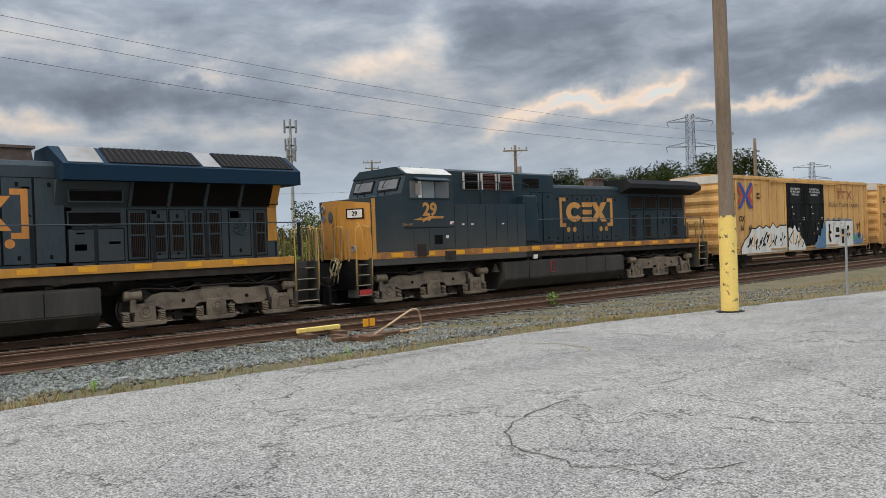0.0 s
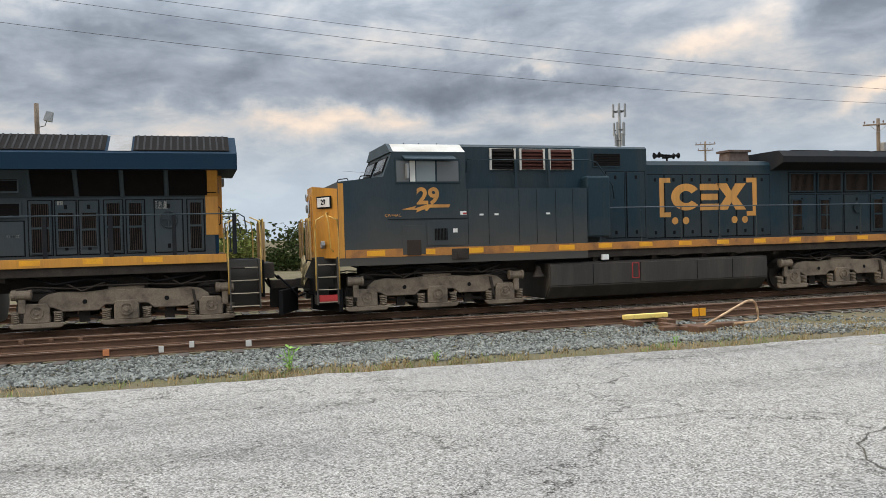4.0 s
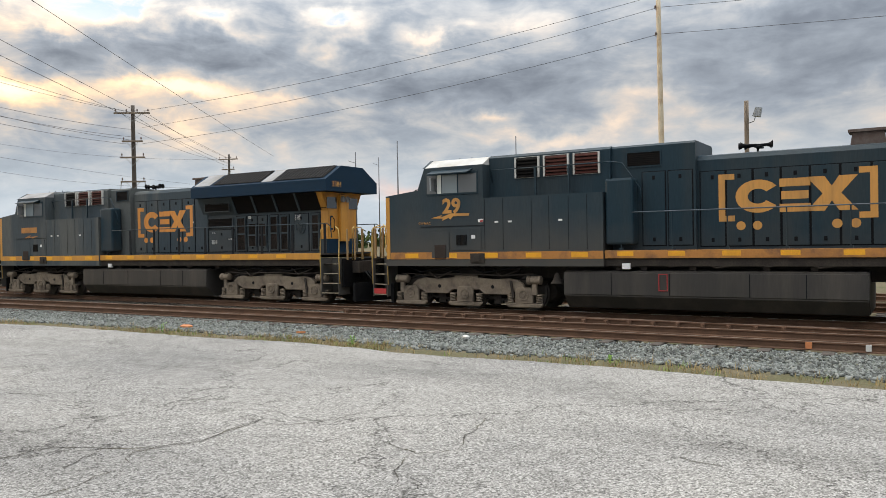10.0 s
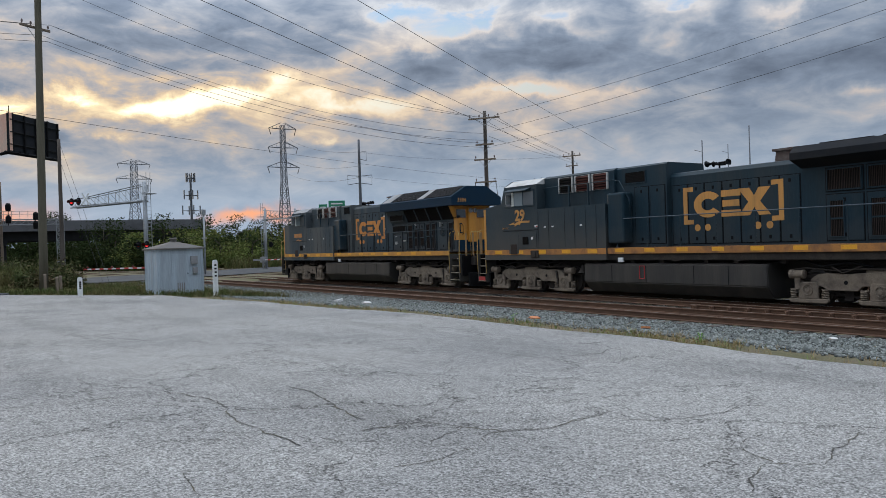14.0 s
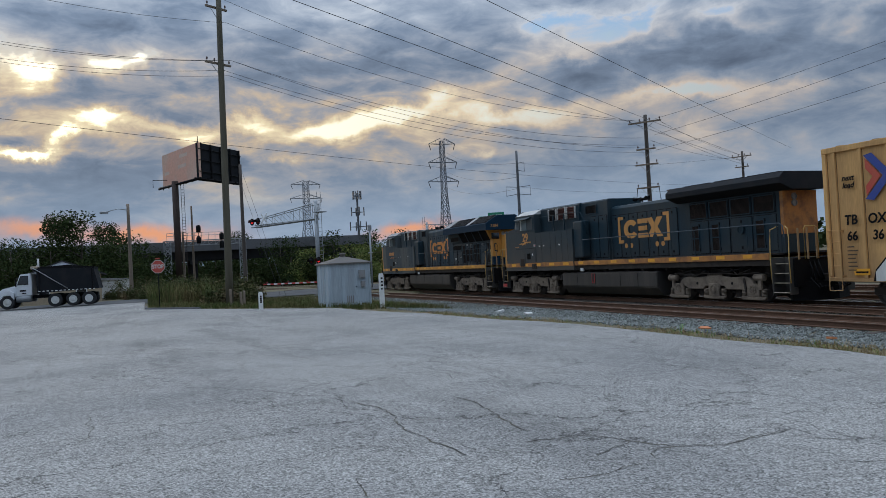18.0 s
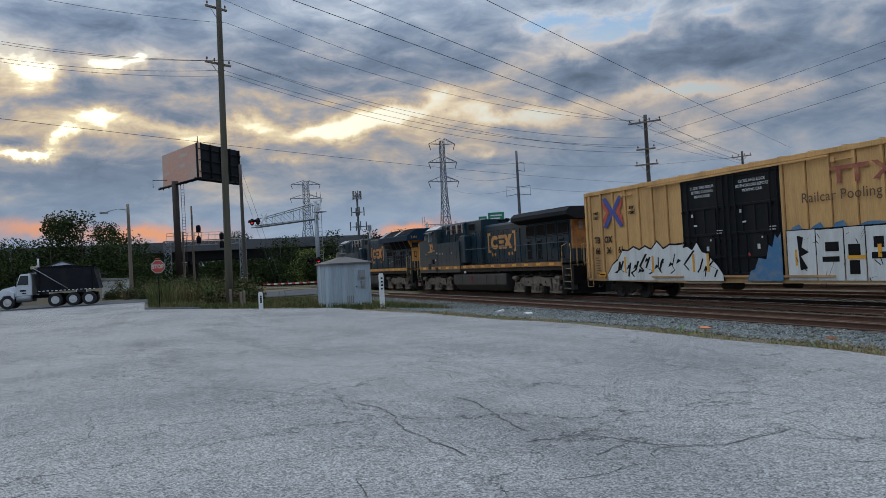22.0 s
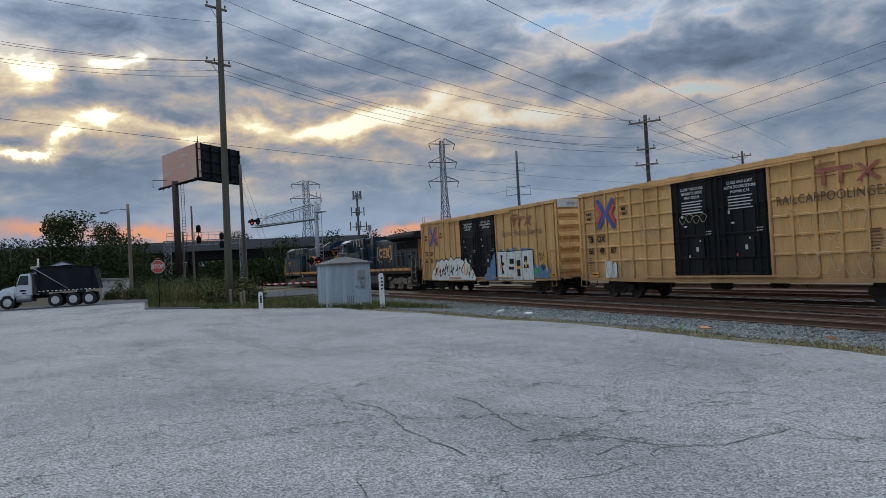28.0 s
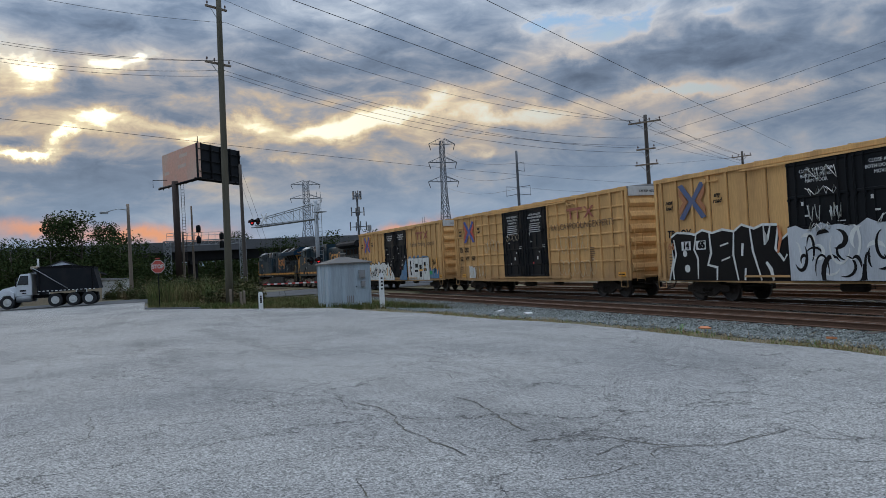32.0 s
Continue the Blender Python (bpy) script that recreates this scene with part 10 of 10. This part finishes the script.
    th = thing("garage", "low white outbuilding with a flat pale roof", "garage", pose(sp.x, sp.y, 0.1, 0, 0, 5))
    bm = bmesh.new()
    box(bm, -5, 0, -1.8, 1.8, -0.3, 2.0)
    part("wall", bm, M["white_dull"], th)
    bm = bmesh.new()
    prism(bm, [(-2.0, 2.0), (2.0, 2.0), (2.0, 2.12), (-2.0, 2.3)], -5.2, 0.2, "x")
    part("roof", bm, M["galv_dull"], th)
    fp = spot(66.0, 1.7, 150)
    th = thing("far_sign", "distant red and white roadside sign board", "sign board", pose(fp.x, fp.y, 0, 0, 0, 66))
    bm = bmesh.new()
    box(bm, -2.8, 2.8, -0.15, 0.15, 4.6, 7.4)
    part("board", bm, M["stop_red"], th)
    bm = bmesh.new()
    rod(bm, (-1.8, 0, 0), (-1.8, 0, 4.6), 0.15, seg=8), rod(bm, (1.8, 0, 0), (1.8, 0, 4.6), 0.15, seg=8)
    part("support", bm, M["galv_dark"], th)
    gp = spot(65.9, 0, 230)
    th = thing("highway_sign", "green highway sign panels on a steel gantry", "road sign", pose(gp.x, gp.y, 0, 0, 0, 66))
    for x, w, z0, z1 in ((4.2, 2.4, 12.0, 16.0), (0.2, 1.2, 12.6, 15.0)):
        bm = bmesh.new()
        box(bm, x - w, x + w, -0.1, 0.1, z0, z1, 0.05)
        s = part("panel", bm, M["sign_green"], th)
        for k in range(3):
            bm = bmesh.new()
            box(bm, x - w * 0.7, x + w * (0.7 - 0.2 * k), -0.14, -0.1, z1 - 1.1 - 0.9 * k, z1 - 0.7 - 0.9 * k)
            part("text_bar", bm, M["white"], s)
    bm = bmesh.new()
    for x in (-8, 12):
        rod(bm, (x, 0.4, 0), (x, 0.4, 14), 0.3, seg=8)
    for z in (11.8, 13.4):
        rod(bm, (-8, 0.4, z), (12, 0.4, z), 0.14, seg=6)
    for k in range(20):
        rod(bm, (-8 + k, 0.4, 11.8), (-7 + k, 0.4, 13.4), 0.06, seg=4)
    part("gantry", bm, M["galv"], th)


def build_dump_truck():
    """A six-wheeled tipper with a white cab, standing on the road and facing south."""
    th = thing("dump_truck", "white-cabbed dump truck with a black tarped dump body on the road", "dump truck", pose(-67.2, -3.6, ground_z(-67, -6) + 0.03, 0, 0, -94))
    # local x runs forward from the tail, y to the truck's left; the near side faces the lot
    bm = bmesh.new()
    box(bm, 0.1, 7.6, -0.45, 0.45, 0.72, 0.98, 0.02)
    part("chassis", bm, M["black"], th)
    bm = bmesh.new()
    prism(bm, [(-0.15, 1.25), (4.9, 1.1), (4.9, 2.75), (5.3, 2.95), (5.3, 3.02), (4.7, 3.0), (0.25, 2.85)], -1.2, 1.2, "y")
    db = part("dump_body", bm, M["black_dust"], th, "black steel dump body")
    for s in (-1, 1):
        for k in range(2):
            bm = bmesh.new()
            x = 0.35 + 4.3 * k
            box(bm, x, x + 0.1, min(s * 1.2, s * 1.26), max(s * 1.2, s * 1.26), 1.2, 2.85)
            part("side_rib", bm, M["black"], db)
        bm = bmesh.new()
        for k in range(14):
            x = 0.2 + 0.34 * k
            box(bm, x, x + 0.18, min(s * 1.262, s * 1.27), max(s * 1.262, s * 1.27), 1.22, 1.28)
        tagged(part("reflective_tape", bm, M["white"], db), kind="stuff")
        bm = bmesh.new()
        tube(bm, [(2.4, s * 1.3, 1.35), (4.8, s * 1.3, 2.85), (5.3, s * 1.28, 3.1)], 0.04, 6)
        part("tarp_arm", bm, M["galv"], th, "pale tarp arm")
    bm = bmesh.new()
    prism(bm, [(0.2, 2.86), (4.8, 3.0), (4.8, 3.1), (2.4, 3.2), (0.2, 2.96)], -1.15, 1.15, "y")
    part("tarp", bm, M["black"], th)
    bm = bmesh.new()
    rod(bm, (5.25, -1.2, 3.08), (5.25, 1.2, 3.08), 0.13, seg=10)
    part("tarp_roll", bm, M["tan_cloth"], th)
    bm = bmesh.new()
    prism(bm, [(5.35, 0.95), (6.55, 0.95), (6.62, 1.75), (6.25, 2.62), (5.35, 2.68)], -1.05, 1.05, "y")
    bmesh.ops.bevel(bm, geom=list(bm.edges), offset=0.06, segments=2, affect="EDGES")
    cab = part("cab", bm, M["truck_white"], th, "white truck cab")
    bm = bmesh.new()
    prism(bm, [(6.55, 0.9), (7.95, 0.85), (8.0, 1.35), (7.8, 1.55), (6.6, 1.78)], -0.8, 0.8, "y")
    bmesh.ops.bevel(bm, geom=list(bm.edges), offset=0.07, segments=2, affect="EDGES")
    part("bonnet", bm, M["truck_white"], th)
    for s in (-1, 1):
        bm = bmesh.new()
        prism(bm, [(6.75, 0.75), (6.8, 1.25), (7.1, 1.42), (7.6, 1.38), (7.9, 1.05), (7.95, 0.75), (7.75, 0.75), (7.6, 1.05), (7.0, 1.05), (6.9, 0.75)], min(s * 0.78, s * 1.12), max(s * 0.78, s * 1.12), "y")
        part("front_wing", bm, M["truck_white"], th)
        slab_y = s * 1.052
        bm = bmesh.new()
        prism(bm, [(5.6, 1.8), (6.5, 1.8), (6.22, 2.5), (5.6, 2.5)], min(slab_y, slab_y + s * 0.012), max(slab_y, slab_y + s * 0.012), "y")
        part("side_window", bm, M["glass_dark"], cab)
        bm = bmesh.new()
        box(bm, 5.8, 6.3, min(slab_y, slab_y + s * 0.01), max(slab_y, slab_y + s * 0.01), 1.3, 1.42)
        box(bm, 5.8, 6.15, min(slab_y, slab_y + s * 0.01), max(slab_y, slab_y + s * 0.01), 1.12, 1.2)
        part("door_lettering", bm, M["black"], cab)
        bm = bmesh.new()
        rod(bm, (5.4, s * 0.85, 0.75), (6.6, s * 0.85, 0.75), 0.28, seg=14)
        part("fuel_tank", bm, M["galv"], th)
        bm = bmesh.new()
        box(bm, 6.5, 6.58, min(s * 1.2, s * 1.4), max(s * 1.2, s * 1.4), 1.7, 2.3, 0.02)
        part("mirror", bm, M["black"], cab)
        for x in (0.75, 2.05, 3.5, 7.3):
            w = thing("wheel", "", "")
            w["label"] = "black tyre on a pale steel rim"
            w.parent = th
            bm = bmesh.new()
            lathe(bm, [(0.30, s * 1.14), (0.46, s * 1.16), (0.52, s * 1.1), (0.52, s * 0.86), (0.4, s * 0.8)], 22, "y", (x, 0, 0.52))
            part("tyre", bm, M["rubber"], w)
            bm = bmesh.new()
            lathe(bm, [(0.30, s * 1.15), (0.29, s * 1.172), (0.24, s * 1.165), (0.15, s * 1.155), (0.13, s * 1.19), (0.02, s * 1.195)], 16, "y", (x, 0, 0.52))
            part("rim", bm, M["white_dull"], w)
    bm = bmesh.new()
    prism(bm, [(6.60, 1.80), (6.285, 2.56), (6.30, 2.57), (6.625, 1.80)], -0.9, 0.9, "y")
    part("windscreen", bm, M["glass_dark"], cab)
    bm = bmesh.new()
    box(bm, 7.98, 8.12, -1.1, 1.1, 0.42, 0.75, 0.03)
    part("bumper", bm, M["galv"], th)
    bm = bmesh.new()
    rod(bm, (5.3, -0.95, 1.0), (5.3, -0.95, 3.3), 0.07, seg=8)
    part("exhaust", bm, M["galv"], th)
    # a short wheelbase: draw the whole truck together lengthwise, the wheels kept round
    squeeze, centres = 0.87, (0.75, 2.05, 3.5, 7.3)
    for ob in list(th.children_recursive):
        if ob.type == "MESH":
            if ob.parent.name.startswith("wheel"):
                x = ob.data.vertices[0].co.x
                c = min(centres, key=lambda q: abs(q - sum(v.co.x for v in ob.data.vertices) / len(ob.data.vertices)))
                ob.data.transform(Matrix.Translation((c * (squeeze - 1), 0, 0)))
            else:
                ob.data.transform(Matrix.Diagonal((squeeze, 1, 1, 1)))
    th = thing("parked_van", "pale blue-white van partly hidden behind the truck", "van", pose(-71.5, -13.6, ground_z(-71, -13) + 0.02, 0, 0, -90))
    bm = bmesh.new()
    prism(bm, [(0, 0.5), (5.0, 0.5), (5.1, 1.1), (4.4, 1.3), (3.8, 2.2), (0, 2.3)], -0.95, 0.95, "y")
    bmesh.ops.bevel(bm, geom=list(bm.edges), offset=0.08, segments=2, affect="EDGES")
    part("body", bm, M["truck_white"], th)
    for s in (-1, 1):
        for x in (0.9, 4.1):
            bm = bmesh.new()
            lathe(bm, [(0.2, s * 0.98), (0.36, s * 0.97), (0.36, s * 0.75), (0.2, s * 0.74)], 16, "y", (x, 0, 0.36))
            part("wheel", bm, M["rubber"], th)
    for i, (az, r, mt) in enumerate(((72.4, 118, "truck_white"), (73.2, 122, "car_grey"), (71.6, 125, "truck_white"), (70.4, 130, "car_grey"))):
        q = foot(az, r, -0.1)
        th = thing("parked_car", "small pale car parked far beyond the tracks", "car", pose(q.x, q.y, q.z, 0, 0, 60 + 9 * i), group="far cars")
        bm = bmesh.new()
        prism(bm, [(-2.2, 0.35), (2.2, 0.35), (2.25, 0.8), (1.3, 0.95), (0.7, 1.45), (-1.0, 1.48), (-1.9, 0.98), (-2.25, 0.85)], -0.85, 0.85, "y")
        bmesh.ops.bevel(bm, geom=list(bm.edges), offset=0.08, segments=2, affect="EDGES")
        part("body", bm, M[mt], th)
        for s in (-1, 1):
            bm = bmesh.new()
            prism(bm, [(1.1, 0.97), (0.62, 1.38), (-0.95, 1.4), (-1.6, 1.0)], min(s * 0.85, s * 0.86), max(s * 0.85, s * 0.86), "y")
            part("side_glass", bm, M["glass_dark"], th)
            for x in (-1.4, 1.4):
                bm = bmesh.new()
                lathe(bm, [(0.2, s * 0.88), (0.32, s * 0.87), (0.32, s * 0.68), (0.2, s * 0.67)], 14, "y", (x, 0, 0.34))
                part("wheel", bm, M["rubber"], th)


def build_greenery():
    kinds = [tree("tree", "broad leafy tree with dark green crown", 10.5, 11.0, 11, 0.2, 17000, 0.26, 0.45),
             tree("tree", "leafy tree with uneven dark green crown", 7.5, 8.0, 12, 0.17, 11000, 0.2, 0.5),
             tree("tree", "small dense tree with yellow-green leaves, sunlight put into their colour", 5.2, 6.2, 13, 0.15, 8000, 0.14, 0.5, mat="leaf_sunlit"),
             tree("bush", "rounded dense bush of dark green leaves", 3.6, 5.0, 14, 0.14, 7000, 0.08, 0.9, "bush"),
             tree("tree", "tall spreading tree with open dark crown", 14.0, 13.0, 15, 0.28, 10000, 0.32, 0.2),
             tree("bush", "tan and green overgrown shrub", 2.2, 3.4, 16, 0.1, 4000, 0.05, 1.0, "bush", "brush")]
    plan = [(0, 94.1, 101), (0, 95.4, 106), (1, 93.0, 100), (1, 98.2, 101), (1, 95.9, 99), (1, 91.7, 99), (1, 80.9, 121), (1, 80.1, 118), (2, 79.3, 116), (3, 81.4, 119), (3, 79.7, 112), (2, 78.2, 110), (1, 77.0, 108), (2, 76.2, 100), (2, 75.2, 104), (1, 74.2, 112), (2, 73.2, 106), (1, 72.0, 115), (2, 71.0, 110), (1, 69.6, 118), (2, 68.4, 112), (1, 67.2, 120), (2, 66.0, 114), (1, 64.6, 118), (1, 97.2, 108), (1, 99.0, 112), (0, 101.0, 116), (1, 91.0, 110), (0, 92.6, 122), (1, 96.0, 124), (4, 103.5, 128), (0, 99.8, 132), (1, 91.9, 106), (1, 90.3, 116), (1, 98.0, 118),
            (0, 84.1, 158), (1, 89.3, 150), (1, 90.2, 146),
            (5, 87.4, 74), (5, 89.4, 76), (5, 86.2, 72), (5, 88.3, 80), (5, 90.4, 80), (5, 85.6, 70), (5, 91.6, 84), (5, 87.9, 70), (5, 86.8, 78), (5, 84.4, 50), (5, 83.9, 56)]
    for k in range(12):
        plan.append((1, 80.2 + 1.05 * k, 152 + 7 * math.sin(k * 2.3)))
    for k in range(15):
        plan.append((1 if k % 3 else 2, 60.5 + 1.25 * k, 150 + 17 * math.sin(k * 2.1)))
    for k in range(10):
        plan.append((2 if k % 2 else 3, 61 + 1.9 * k, 122 + 8 * math.sin(k * 1.3)))
    for k in range(13):
        plan.append((4 if k % 2 else 0, -49.5 - 1.2 * k, 165 + 14 * math.sin(k * 2.7)))
    for k in range(14):
        plan.append((2 if k % 3 else 3, -38 + 5.2 * k, 66 + 9 * math.sin(k * 1.9)))
    for k in range(6):
        plan.append((1, -31 - 3.2 * k, 92 + 6 * math.sin(k)))
    used = set()
    for i, (kind, az, r) in enumerate(plan):
        p = foot(az, r)
        m = pose(p.x, p.y, p.z - 0.05 + (3.2 if kind in (0, 4) and az < -45 else 0), 0, 0, 67 * i)
        if kind not in used:
            used.add(kind)
            kinds[kind].matrix_basis = m
        else:
            copy_thing(kinds[kind], m)
    # the wooded rise behind the boxcars
    bm = bmesh.new()
    rng = random.Random(9)
    c = spot(-57, 0, 190)
    n = 24
    ring = []
    for q, z in ((1.0, -1.0), (0.75, 2.5), (0.45, 6.0), (0.2, 7.4)):
        ring.append([bm.verts.new((c.x + 75 * q * math.cos(6.2832 * k / n) * (1 + 0.1 * math.sin(3 * k)), c.y + 60 * q * math.sin(6.2832 * k / n), z + rng.uniform(-0.4, 0.4))) for k in range(n)])
    for a, b in zip(ring, ring[1:]):
        for k in range(n):
            bm.faces.new((a[k], a[(k + 1) % n], b[(k + 1) % n], b[k]))
    bm.faces.new(ring[-1])
    tagged(part("wooded_rise", bm, M["grass_mixed"], None, smooth=True), "low grassy rise under the far trees", "hill", kind="structure")
    # reeds and tall weeds by the crossing
    rng = np.random.default_rng(21)
    spots = []
    for _ in range(2600):
        az, r = rng.uniform(83.0, 92.5), rng.uniform(54, 84)
        p = spot(az, 0, r)
        if -60 < p.x or (p.x < -59 and p.y < 0.0):
            if p.y < lot_edge(p.x) + 0.5 or p.x < -59:
                continue
        spots.append((p.x, p.y, terrain_z(p.x, p.y), int(rng.integers(4, 8))))
    for _ in range(1500):
        az, r = rng.uniform(64, 73), rng.uniform(96, 112)
        p = spot(az, 0, r)
        spots.append((p.x, p.y, terrain_z(p.x, p.y), int(rng.integers(5, 9))))
    blades("tall_weeds", spots, M["grass_mixed"], "tall green and tan weeds round the crossing", 0.5, 1.7, 0.02, 6, 0.5)
    verts, faces = [], []
    rng = random.Random(31)
    for k in range(900):
        az = rng.uniform(28, 112) if k % 3 else rng.uniform(-75, 28)
        r = rng.uniform(230, 420)
        h = rng.uniform(5, 9)
        p = foot(az, r, -0.3)
        for _ in range(16):
            q = Vector((p.x + rng.gauss(0, 2.6), p.y + rng.gauss(0, 2.6), rng.uniform(0.3, h)))
            u = Vector((rng.gauss(0, 1), rng.gauss(0, 1), rng.gauss(0, 0.7))).normalized()
            v = u.cross(Vector((rng.gauss(0, 1), rng.gauss(0, 1), rng.gauss(0, 1)))).normalized()
            s = rng.uniform(0.7, 1.5)
            n = len(verts)
            verts += [tuple(q - u * s), tuple(q + v * s * 0.7), tuple(q + u * s), tuple(q - v * s * 0.7)]
            faces.append((n, n + 1, n + 2, n + 3))
    me = bpy.data.meshes.new("far_woods")
    me.from_pydata(verts, [], faces)
    me.materials.append(M["leaf"])
    tagged(new("far_woods", me), "dark distant line of woods along the horizon", "woods", kind="stuff")


build_lot_things()
build_shed()
build_crossing()
build_poles_and_wires()
build_far_left()
build_dump_truck()
build_greenery()


# ---- what moves ----
def motions():
    """The train rolls west along the track; its wheels turn with the way that it goes."""
    for ob, x0 in TRAIN:
        rows = []
        for i in range(65):
            x = x0 + advance(i / 2)
            rows.append((i / 2, pose(x, track_y(x), 0, 0, 0, track_turn(x))))
        walk(ob, rows)
    for o, r, x in WHEELS:
        rows = []
        for i in range(193):
            t = i / 6
            rows.append((t, pose(x, 0, r, 0, math.degrees(advance(t) / r), 0)))
        walk(o, rows)


motions()
